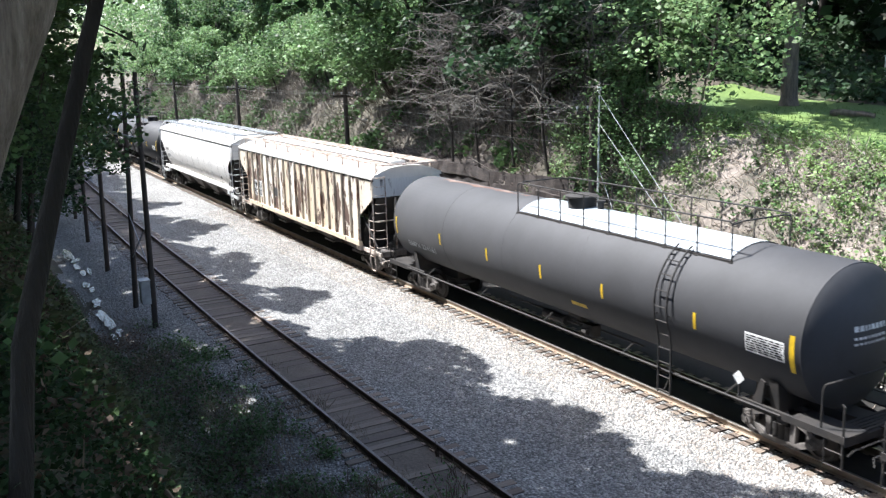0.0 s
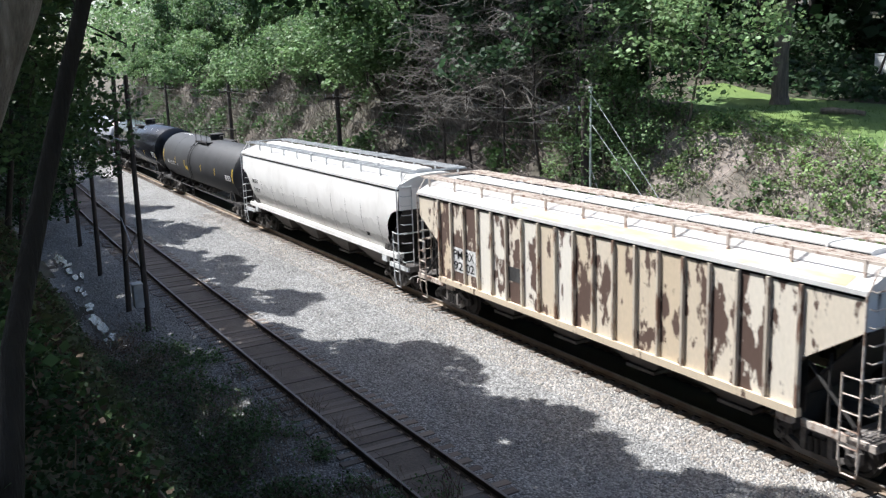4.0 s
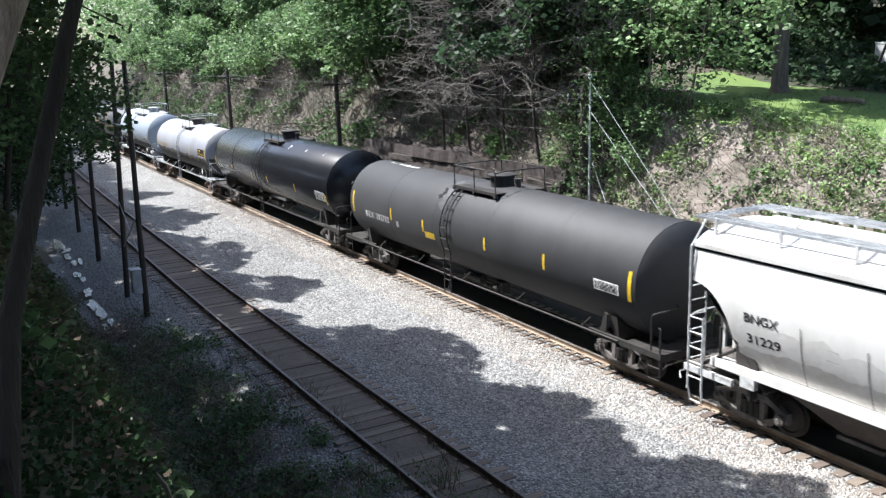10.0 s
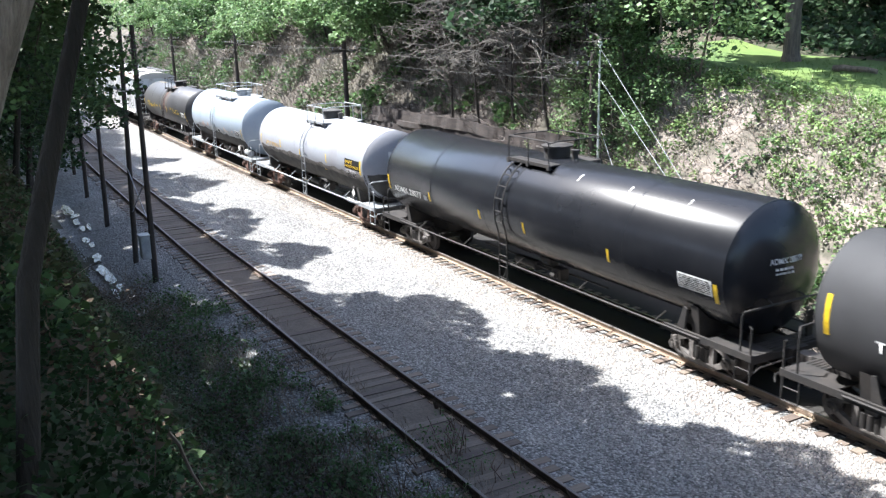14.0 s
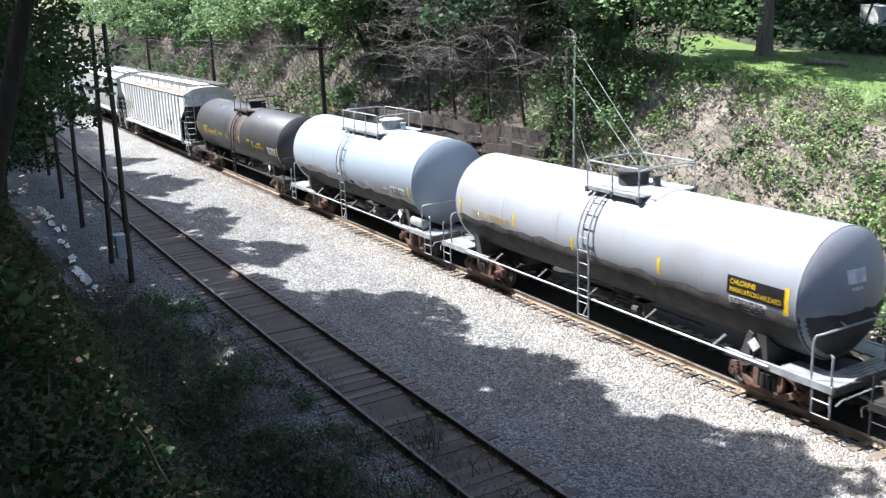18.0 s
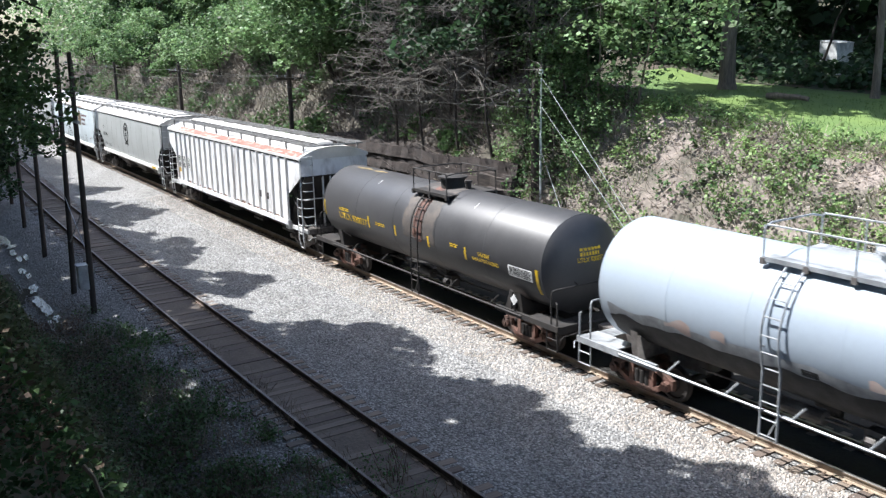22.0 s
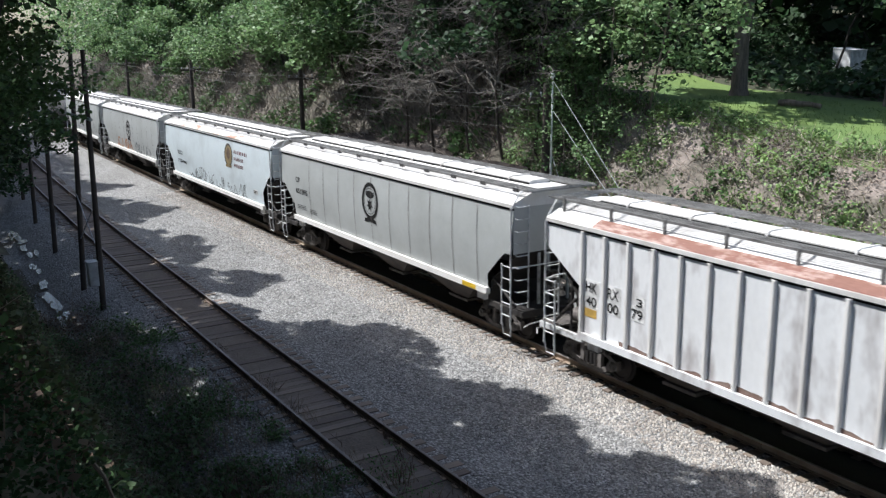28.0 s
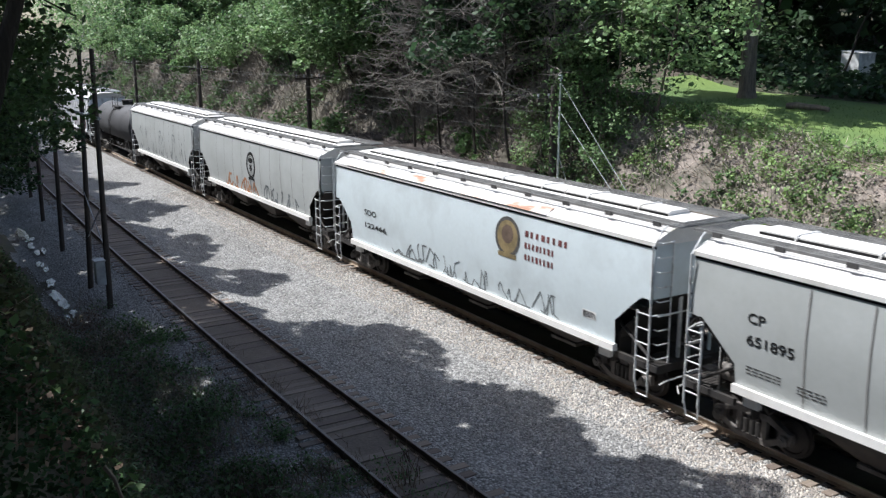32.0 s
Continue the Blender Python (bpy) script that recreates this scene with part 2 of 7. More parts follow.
WHITE = mat("white_marking", (0.86, 0.86, 0.85), 0.6, 0, 0.1, 3.0, 20.0)
BLACK = mat("black_marking", (0.014, 0.014, 0.014), 0.8, 0, 0.2, 3.0, 20.0, spec=0.2)
SILVER = mat("bare_light_steel", (0.45, 0.47, 0.49), 0.5, 0.3, 0.15, 2.0, 20.0)
HOP_WHITE = mat("white_hopper_paint", (0.80, 0.785, 0.76), 0.5, 0, 0.06, 0.6, 7.0, 0.03, (0.66, 0.64, 0.61), 0.6, 0.16, stretch=(1, 1, 0.6))
HOP_GREY = mat("grey_hopper_paint", (0.415, 0.435, 0.43), 0.5, 0, 0.06, 0.5, 7.0, 0.03, (0.345, 0.36, 0.352), 0.55, 0.16)
HOP_BLUE = mat("pale_blue_hopper_paint", (0.58, 0.65, 0.68), 0.55, 0, 0.06, 0.5, 7.0, 0.03, (0.43, 0.475, 0.49), 0.6, 0.16)
HOP_RUST = mat("cream_paint_flaking_to_rust", (0.79, 0.745, 0.665), 0.8, 0, 0.14, 1.5, 9.0, 0.15, (0.105, 0.065, 0.05), 0.525, 0.02, stretch=(1.5, 1, 0.62))


def flaking(m):
    """Each panel has lost a share of its paint of its own, and its cream has yellowed more or less."""
    nt = m.node_tree
    N, L = nt.nodes, nt.links
    info = N.new("ShaderNodeObjectInfo")
    base = next(n for n in N if n.type == "MIX")
    edge = base.inputs[0].links[0].from_node
    src = edge.inputs[0].links[0].from_socket
    src.node.inputs["Detail"].default_value = 7.0
    k = N.new("ShaderNodeMapRange")
    k.inputs[3].default_value, k.inputs[4].default_value = -0.10, 0.10
    L.new(info.outputs["Random"], k.inputs[0])
    add = N.new("ShaderNodeMath")
    L.new(src, add.inputs[0])
    L.new(k.outputs[0], add.inputs[1])
    L.new(add.outputs[0], edge.inputs[0])
    turn = N.new("ShaderNodeMath")
    turn.operation = "PINGPONG"
    turn.inputs[1].default_value = 0.13
    L.new(info.outputs["Random"], turn.inputs[0])
    tint = N.new("ShaderNodeMix")
    tint.data_type = "RGBA"
    tint.inputs[6].default_value, tint.inputs[7].default_value = (0.76, 0.72, 0.64, 1), (0.60, 0.49, 0.35, 1)
    grow = N.new("ShaderNodeMapRange")
    grow.inputs[2].default_value = 0.13
    L.new(turn.outputs[0], grow.inputs[0])
    L.new(grow.outputs[0], tint.inputs[0])
    L.new(tint.outputs[2], base.inputs[6])


flaking(HOP_RUST)
RUST = mat("red_rust", (0.135, 0.082, 0.066), 0.9, 0, 0.35, 2.0, 15.0, 0.2, (0.20, 0.145, 0.12))
HOP_OLD = mat("worn_white_hopper_paint", (0.76, 0.77, 0.78), 0.7, 0, 0.1, 0.9, 8.0, 0.08, (0.40, 0.38, 0.38), 0.6, 0.08, stretch=(1.2, 1, 0.5))
ROOF_LIGHT = mat("sun_bleached_roof_paint", (0.66, 0.65, 0.63), 0.6, 0, 0.1, 0.8, 8.0, 0.05, (0.54, 0.52, 0.49), 0.6)
WATER = mat("still_ditch_water", (0.035, 0.036, 0.032), 0.16, 0, 0.3, 3.0, 9.0, 0.5, spec=0.6)
LOGO_RED = mat("faded_red_lettering", (0.17, 0.05, 0.05), 0.6, 0, 0.15, 3.0, 20.0)
BROWN_MARK = mat("faded_brown_marking", (0.13, 0.09, 0.065), 0.7, 0, 0.2, 3.0, 20.0)
GOLD = mat("faded_gold_marking", (0.26, 0.20, 0.10), 0.6, 0, 0.15, 3.0, 20.0)
GRAFFITI = mat("grey_spray_paint", (0.17, 0.19, 0.20), 0.7, 0, 0.2, 3.0, 20.0)
WIRE = mat("dull_line_wire", (0.22, 0.22, 0.21), 0.6, 0.2, 0.1)
# Black for grime and marks; on the tank bellies it also paints shade.
GRIME_SHADE = mat("black_grime_and_shade", (0.035, 0.034, 0.034), 0.8, 0, 0.35, 2.0, 12.0, 0.1, (0.07, 0.068, 0.066))
STAIN = mat("faded_orange_stain", (0.46, 0.335, 0.29), 0.6, 0, 0.12, 1.2, 8.0, 0.0, (0.52, 0.47, 0.45), 0.5, 0.2)
PALE = mat("pale_blue_grey_deck_paint", (0.42, 0.46, 0.49), 0.4, 0, 0.1, 1.0, 9.0)
ROOF_RUST = mat("roof_paint_with_rust_patches", (0.62, 0.60, 0.57), 0.7, 0, 0.1, 0.8, 8.0, 0.05, (0.30, 0.16, 0.10), 0.55, 0.07, stretch=(0.7, 2, 2))
ROOF_PEACH = mat("orange_stained_roof_paint", (0.60, 0.47, 0.35), 0.7, 0, 0.12, 1.3, 8.0, 0.05, (0.46, 0.28, 0.18), 0.46, 0.14, stretch=(0.5, 2, 2))
ROOF_RED = mat("red_rust_over_roof_paint", (0.20, 0.095, 0.07), 0.8, 0, 0.25, 2.0, 12.0, 0.08, (0.42, 0.31, 0.27), 0.56, 0.08, stretch=(0.6, 1.5, 1.5))
HOP_STREAK = mat("white_end_paint_with_black_runs", (0.62, 0.63, 0.63), 0.7, 0, 0.15, 2.2, 9.0, 0.08, (0.06, 0.055, 0.05), 0.60, 0.04, stretch=(1, 2.2, 0.35))
# Dust tones that also hold the shade of the turned-under side.
HOP_DUST_SHADE = mat("grey_dust_and_shade_on_white_paint", (0.65, 0.635, 0.61), 0.7, 0, 0.12, 0.9, 8.0, 0.05, (0.73, 0.715, 0.69), 0.55, 0.15, stretch=(1, 1, 0.5))
HOP_GRIME_SHADE = mat("dark_grime_and_shade_on_white_paint", (0.44, 0.425, 0.40), 0.75, 0, 0.18, 0.9, 8.0, 0.05, (0.57, 0.555, 0.53), 0.5, 0.18)
LADDER_TAN = mat("chipped_cream_ladder_steel", (0.55, 0.48, 0.42), 0.7, 0.1, 0.25, 4.0, 30.0, 0.1, (0.24, 0.16, 0.12), 0.56, 0.06)
LADDER_GREY = mat("chipped_pale_ladder_steel", (0.62, 0.63, 0.63), 0.6, 0.1, 0.2, 4.0, 30.0, 0.1, (0.34, 0.33, 0.32), 0.58, 0.08)
POST_CREAM = mat("cream_post_with_rust", (0.60, 0.53, 0.43), 0.8, 0, 0.2, 2.0, 14.0, 0.1, (0.22, 0.13, 0.09), 0.56, 0.05, per=0.2, stretch=(2, 1, 0.5))
BOARD_BROWN = mat("rusty_brown_grating", (0.20, 0.155, 0.13), 0.8, 0.1, 0.3, 2.0, 20.0, 0.1, (0.12, 0.085, 0.07))
WORN_GREY = mat("scuffed_pale_patch", (0.058, 0.06, 0.066), 0.6, 0, 0.2, 2.5, 14.0, 0.03, (0.036, 0.0365, 0.039), 0.5, 0.2)
OCHRE = mat("ochre_paint_label", (0.62, 0.40, 0.10), 0.6, 0, 0.2, 3.0, 20.0)
ORANGE = mat("orange_spray_paint", (0.42, 0.20, 0.10), 0.7, 0, 0.2, 3.0, 20.0)


# ---- mesh building ----
class Mesh:
    def __init__(self):
        self.v, self.f = [], []

    def add(self, verts, faces):
        n = len(self.v)
        self.v.extend(verts)
        self.f.extend(tuple(i + n for i in q) for q in faces)
        return self

    def box(self, x0, x1, y0, y1, z0, z1):
        return self.add([(x0, y0, z0), (x1, y0, z0), (x1, y1, z0), (x0, y1, z0), (x0, y0, z1), (x1, y0, z1), (x1, y1, z1), (x0, y1, z1)],
                        [(0, 3, 2, 1), (4, 5, 6, 7), (0, 1, 5, 4), (1, 2, 6, 5), (2, 3, 7, 6), (3, 0, 4, 7)])

    def rod(self, p, q, r, seg=6, r2=None):
        p, q = Vector(p), Vector(q)
        d = (q - p).normalized()
        a = d.orthogonal().normalized()
        b = d.cross(a)
        r2 = r if r2 is None else r2
        vs = []
        for c, k in ((p, r), (q, r2)):
            for i in range(seg):
                t = 2 * math.pi * i / seg
                vs.append(tuple(c + a * (k * math.cos(t)) + b * (k * math.sin(t))))
        fs = [(i, (i + 1) % seg, seg + (i + 1) % seg, seg + i) for i in range(seg)]
        fs += [tuple(range(seg))[::-1], tuple(range(seg, 2 * seg))]
        return self.add(vs, fs)

    def path(self, pts, r, seg=6):
        """A bent tube, one piece; r may be a list of one radius a point."""
        ps = [Vector(p) for p in pts]
        rs = r if isinstance(r, (list, tuple)) else [r] * len(ps)
        a = (ps[1] - ps[0]).normalized().orthogonal().normalized()
        vs = []
        for i, p in enumerate(ps):
            d = (ps[min(i + 1, len(ps) - 1)] - ps[max(i - 1, 0)]).normalized()
            a = (a - d * a.dot(d)).normalized()
            b = d.cross(a)
            for k in range(seg):
                t = 2 * math.pi * k / seg
                vs.append(tuple(p + a * (rs[i] * math.cos(t)) + b * (rs[i] * math.sin(t))))
        fs = [(i * seg + k, i * seg + (k + 1) % seg, (i + 1) * seg + (k + 1) % seg, (i + 1) * seg + k) for i in range(len(ps) - 1) for k in range(seg)]
        fs += [tuple(range(seg))[::-1], tuple(range((len(ps) - 1) * seg, len(ps) * seg))]
        return self.add(vs, fs)

    def extrude(self, prof, axis, a, b):
        """A closed profile of (u, w) drawn along an axis: x takes (y, z), y takes (x, z), z takes (x, y)."""
        n = len(prof)
        put = {"x": lambda s, u, w: (s, u, w), "y": lambda s, u, w: (u, s, w), "z": lambda s, u, w: (u, w, s)}[axis]
        vs = [put(a, u, w) for u, w in prof] + [put(b, u, w) for u, w in prof]
        fs = [(i, (i + 1) % n, n + (i + 1) % n, n + i) for i in range(n)] + [tuple(range(n))[::-1], tuple(range(n, 2 * n))]
        return self.add(vs, fs)

    def lathe_x(self, rings, zc, seg=48, yc=0.0):
        """Rings of (x, radius) about a line along x."""
        vs, fs = [], []
        for x, r in rings:
            for i in range(seg):
                t = 2 * math.pi * i / seg
                vs.append((x, yc + r * math.cos(t), zc + r * math.sin(t)))
        for k in range(len(rings) - 1):
            for i in range(seg):
                j = (i + 1) % seg
                fs.append((k * seg + i, k * seg + j, (k + 1) * seg + j, (k + 1) * seg + i))
        fs += [tuple(range(seg))[::-1], tuple(range((len(rings) - 1) * seg, len(rings) * seg))]
        return self.add(vs, fs)

    def grid(self, fn, us, ws):
        n = len(ws)
        vs = [fn(u, w) for u in us for w in ws]
        fs = [(i * n + j, (i + 1) * n + j, (i + 1) * n + j + 1, i * n + j + 1) for i in range(len(us) - 1) for j in range(n - 1)]
        return self.add(vs, fs)

    def data(self, name, material, smooth=False):
        me = bpy.data.meshes.new(name)
        me.from_pydata(self.v, [], self.f)
        bm = bmesh.new()
        bm.from_mesh(me)
        if len(bm.faces) < 60000:
            bmesh.ops.recalc_face_normals(bm, faces=bm.faces)
        bm.to_mesh(me)
        bm.free()
        me.materials.append(material)
        if smooth:
            me.polygons.foreach_set("use_smooth", [True] * len(me.polygons))
            me.set_sharp_from_angle(angle=radians(38))
        return me


def part(name, mesh, material, parent, label="", smooth=False, at=None):
    ob = new(name, mesh if isinstance(mesh, bpy.types.Mesh) else mesh.data(name, material, smooth))
    if parent is not None:
        ob.parent = parent
    if at is not None:
        ob.matrix_basis = at
    if label:
        ob["label"] = label
    return ob


def thing(name, label, category, group="", kind="", at=None):
    ob = new(name)
    ob.empty_display_size = 0.2
    if at is not None:
        ob.matrix_basis = at
    return tagged(ob, label, category, group, kind)


def solo(name, mesh, material, label, category="", group="", kind="", smooth=False, at=None):
    return tagged(part(name, mesh, material, None, "", smooth, at), label, category, group, kind)


def text_mesh(body, size, squeeze=1.0):
    """The built-in font as a thin mesh in the xz plane, facing -y, its left foot at the origin."""
    cu = bpy.data.curves.new("lettering", "FONT")
    cu.body = body
    cu.size = size
    cu.offset = 0.014 * size
    ob = bpy.data.objects.new("lettering", cu)
    scene.collection.objects.link(ob)
    dg = bpy.context.evaluated_depsgraph_get()
    me = bpy.data.meshes.new_from_object(ob.evaluated_get(dg))
    bpy.data.objects.remove(ob)
    for v in me.vertices:
        v.co = (v.co.x * squeeze, -v.co.z, v.co.y)
    return me
# ---- plan ----
MAIN_Y, MAIN_BEND, BEND_X = 16.853, 8.45e-5, -15.0


def main_y(x):
    return MAIN_Y + MAIN_BEND * (x - BEND_X) ** 2


def siding_y(x):
    """Centre of the siding."""
    u = x - BEND_X
    return 9.467 - 0.7535 + 0.00397 * u + 3.28e-4 * u * u


def smooth(a, b, t):
    t = min(1.0, max(0.0, (t - a) / (b - a)))
    return t * t * (3 - 2 * t)


def ground_z(x, y):
    """Cross-section of the cutting: near bank, ditch, siding bed, gravel, main line bed, far ditch, far slope, lawn."""
    sy, my = siding_y(x), main_y(x)
    n = noise.noise(Vector((x * 0.35, y * 0.35, 3.1))) * 0.25 + noise.noise(Vector((x * 0.11, y * 0.11, 7.7))) * 0.5
    foot = sy - 4.2
    if y < foot:
        w = smooth(-0.5, foot, y)
        z = 7.1 * (1 - w) - 0.75 * w + n * (0.5 + 0.5 * (1 - w))
        z += 0.35 * smooth(-4, -14, y)
        return z
    if y < my + 3.2:
        z = -0.75 + 0.45 * smooth(foot, sy - 1.9, y)
        z += 0.10 * smooth(sy - 1.8, sy - 1.15, y) + 0.006 * smooth(0.75, 0.6, abs(y - sy))
        z -= 0.12 * smooth(sy + 1.5, sy + 2.6, y)
        z += 0.115 * smooth(my - 2.6, my - 1.5, y)
        z -= 0.12 * smooth(my + 1.4, my + 3.0, y)
        z += 0.05 * smooth(0.95, 0.55, abs(y - my))
        if sy + 1.7 < y < my - 2.0:
            z += 0.05 * n
        return z
    left = smooth(-30, -42, x)
    f0 = my + 3.2
    crest = 6.95 + 0.8 * left - 0.55 * smooth(-34, -27, x) - 1.35 * smooth(-27, -10, x)
    end = 25.6 + 3.6 * left
    w = smooth(f0 - 1.5, end, y)
    z = -0.45 * (1 - w) + crest * w + n * (0.9 if y < end + 1 else 0.25)
    z += (0.02 + 0.05 * smooth(-25, -12, x)) * max(0.0, y - end) + 0.10 * left * max(0.0, y - end)
    return z


def sheet(name, x0, x1, dx, ys, material, lift=0.0):
    """A strip of the ground."""
    nx = int((x1 - x0) / dx) + 1
    return Mesh().grid(lambda u, w: (u, w, ground_z(u, w) + lift), [x0 + (x1 - x0) * i / (nx - 1) for i in range(nx)], ys)


def ramp(*stops):
    """Steps along a line: (start, end, step) runs joined."""
    out = []
    for a, b, s in stops:
        n = max(1, round((b - a) / s))
        out += [a + (b - a) * i / n for i in range(n)]
    return out + [stops[-1][1]]


X_STEPS = ramp((-900, -200, 50), (-200, -110, 3), (-110, 14, 0.8), (14, 60, 4), (60, 700, 60))
Y_STEPS = ramp((-700, -60, 60), (-60, -8, 4), (-8, 20, 0.4), (20, 32, 0.6), (32, 70, 2.5), (70, 800, 60))
gm = Mesh().grid(lambda u, w: (u, w, ground_z(max(-140, min(40, u)), w)), X_STEPS, Y_STEPS).data("ground", SLOPE, True)
for m in (GRAVEL, SOIL, GRASS, BED, PALE_EARTH, TRAIN_SHADE):
    gm.materials.append(m)
for p in gm.polygons:
    x, y, z = p.center
    xc = max(-140, min(40, x))
    if y < siding_y(xc) - 4.3 + 0.9 * noise.noise(Vector((x * 0.3, y * 0.3, 0))):
        p.material_index = 2
    elif abs(y - siding_y(xc)) < 0.85:
        p.material_index = 4
    # The bed under and behind the train takes the painted shade.
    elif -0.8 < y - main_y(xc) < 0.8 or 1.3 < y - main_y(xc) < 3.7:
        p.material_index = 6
    elif y < main_y(xc) + 1.7:
        p.material_index = 1
    elif y > 25.2 + noise.noise(Vector((x * 0.4, y * 0.4, 2))) and -27 - 0.85 * max(0.0, y - 26.5) < x < 60 and y < 34.5 + 1.5 * noise.noise(Vector((x * 0.3, 0, 5))):
        p.material_index = 3
    elif y > 29.5:
        p.material_index = 2
    elif x > -28 + 2 * noise.noise(Vector((x * 0.5, y * 0.5, 4))):
        p.material_index = 5
tagged(new("ground", gm), "railway cutting ground with gravel bed, earth banks and lawn", "ground", kind="structure")


# ---- track ----
def rail_mesh(fy, off, x0, x1, step, prof, zt=0.0):
    xs = ramp((x0, x1, step))
    n = len(prof)
    m = Mesh()
    vs = []
    for x in xs:
        y = fy(x) + off
        vs += [(x, y + u, zt + w) for u, w in prof]
    fs = [(i * n + j, (i + 1) * n + j, (i + 1) * n + (j + 1) % n, i * n + (j + 1) % n) for i in range(len(xs) - 1) for j in range(n)]
    return m.add(vs, fs)


FOOT = [(-0.07, -0.172), (0.07, -0.172), (0.07, -0.158), (0.012, -0.14), (0.012, -0.045), (0.035, -0.035), (0.035, -0.012), (-0.035, -0.012), (-0.035, -0.035), (-0.012, -0.045), (-0.012, -0.14), (-0.07, -0.158)]
HEAD = [(-0.034, -0.014), (0.034, -0.014), (0.034, -0.004), (0.026, 0.0), (-0.026, 0.0), (-0.034, -0.004)]


def track(name, label, fy, x0, x1, zt, web):
    t = thing(name, label, "railway track", kind="structure")
    for off in (-0.7535, 0.7535):
        r = part("rail", rail_mesh(fy, off, x0, x1, 2.0, FOOT, zt), web, t)
        part("running_surface", rail_mesh(fy, off, x0, x1, 2.0, HEAD, zt), RAIL_TOP if name == "main_track" else DULL_HEAD, r, "worn rail head")
    return t


siding = track("siding_track", "old siding track with rusty rails on weathered ties", siding_y, -140, 20, 0.0, RAIL)
main = track("main_track", "main line track with dusty rails on wooden ties in pale ballast", main_y, -260, 40, 0.0, RAIL_TAN)
JOINT = Mesh().box(-0.3, 0.3, -0.045, -0.02, -0.13, -0.05).box(-0.2, -0.17, -0.06, -0.04, -0.11, -0.07).box(0.17, 0.2, -0.06, -0.04, -0.11, -0.07).data("joint_bar", RAIL_TAN)
for x in (-60.0, -48.1, -36.2, -24.4, -12.5):
    part("joint_bar", JOINT, None, main, at=pose(x, main_y(x) - 0.7535, 0, 0, 0, 0))
    part("joint_bar", JOINT, None, siding, at=pose(x + 5, siding_y(x + 5) - 0.7535, 0, 0, 0, 0))


def leftovers():
    """Ties, plates and stones."""
    rnd = random.Random(5)
    kinds = {}
    for key, paint in (("siding", TIE), ("main", TIE_BROWN)):
        kinds[key] = [Mesh().box(-0.115, 0.115, -1.29, 1.29, -0.30, -0.168).data("tie", paint), Mesh().box(-0.105, 0.12, -1.26, 1.32, -0.30, -0.172).data("tie", paint)]
    plate = Mesh().box(-0.10, 0.10, -0.14, 0.14, -0.172, -0.160).box(-0.06, -0.03, -0.10, -0.07, -0.17, -0.13).box(0.03, 0.06, 0.07, 0.10, -0.17, -0.13).data("tie_plate", RAIL_TAN)
    for t, fy, bound, n in ((main, main_y, -70.0, 150), (siding, siding_y, -70.0, 140)):
        x = -8.0
        tie = kinds["main" if t is main else "siding"]
        for i in range(n):
            x -= 0.46 + rnd.uniform(-0.02, 0.02)
            k = part("tie", tie[rnd.randrange(2)], None, t, at=pose(x, fy(x) + rnd.uniform(-0.06, 0.06), rnd.uniform(-0.012 if t is main else -0.032, 0.004), 0, 0, rnd.uniform(-1.2, 1.2)))
            if i < 75:
                for s in (-1, 1):
                    part("tie_plate", plate, None, t, at=pose(x, fy(x) + s * 0.7535, 0))
        far = Mesh()
        while x > -135:
            x -= 0.46
            far.box(x - 0.11, x + 0.11, fy(x) - 1.28, fy(x) + 1.28, -0.30, -0.170)
        for k in range(20):
            xx = -8.0 + 0.46 * k
            far.box(xx - 0.11, xx + 0.11, fy(xx) - 1.28, fy(xx) + 1.28, -0.30, -0.170)
        ob = part("far_ties", far, TIE, t)
        ob["kind"] = "stuff"
    for name, label, material, n, y0, y1, fy in (("gravel_stones", "loose pale grey gravel stones", STONE, 14500, -5.9, -2.2, main_y), ("ballast_stones", "crushed tan ballast stones of the main line", STONE_TAN, 15000, -2.6, -1.15, main_y), ("siding_stones", "dull stones beside the siding", STONE, 8000, -4.2, -0.9, siding_y)):
        m = Mesh()
        for i in range(n):
            x = -9.0 - 48.0 * rnd.random() ** 1.5
            y = fy(x) + rnd.uniform(y0, y1)
            z = ground_z(x, y)
            k = rnd.uniform(0.022, 0.05)
            c, s = math.cos(i), math.sin(i)
            f = rnd.uniform(0.6, 1.0)
            m.add([(x + k * c, y + k * s, z), (x - k * s * f, y + k * c * f, z), (x - k * c, y - k * s, z), (x + k * s * f, y - k * c * f, z), (x + k * 0.3 * c, y, z + k * f), (x - k * 0.4 * c, y - k * 0.3 * s, z + k * 0.8)],
                  [(0, 1, 4), (1, 5, 4), (1, 2, 5), (2, 3, 5), (3, 4, 5), (3, 0, 4)])
        ob = solo(name, m, material, label, "gravel", kind="stuff")


# ---- railway cars ----
WHEEL_R = 0.44


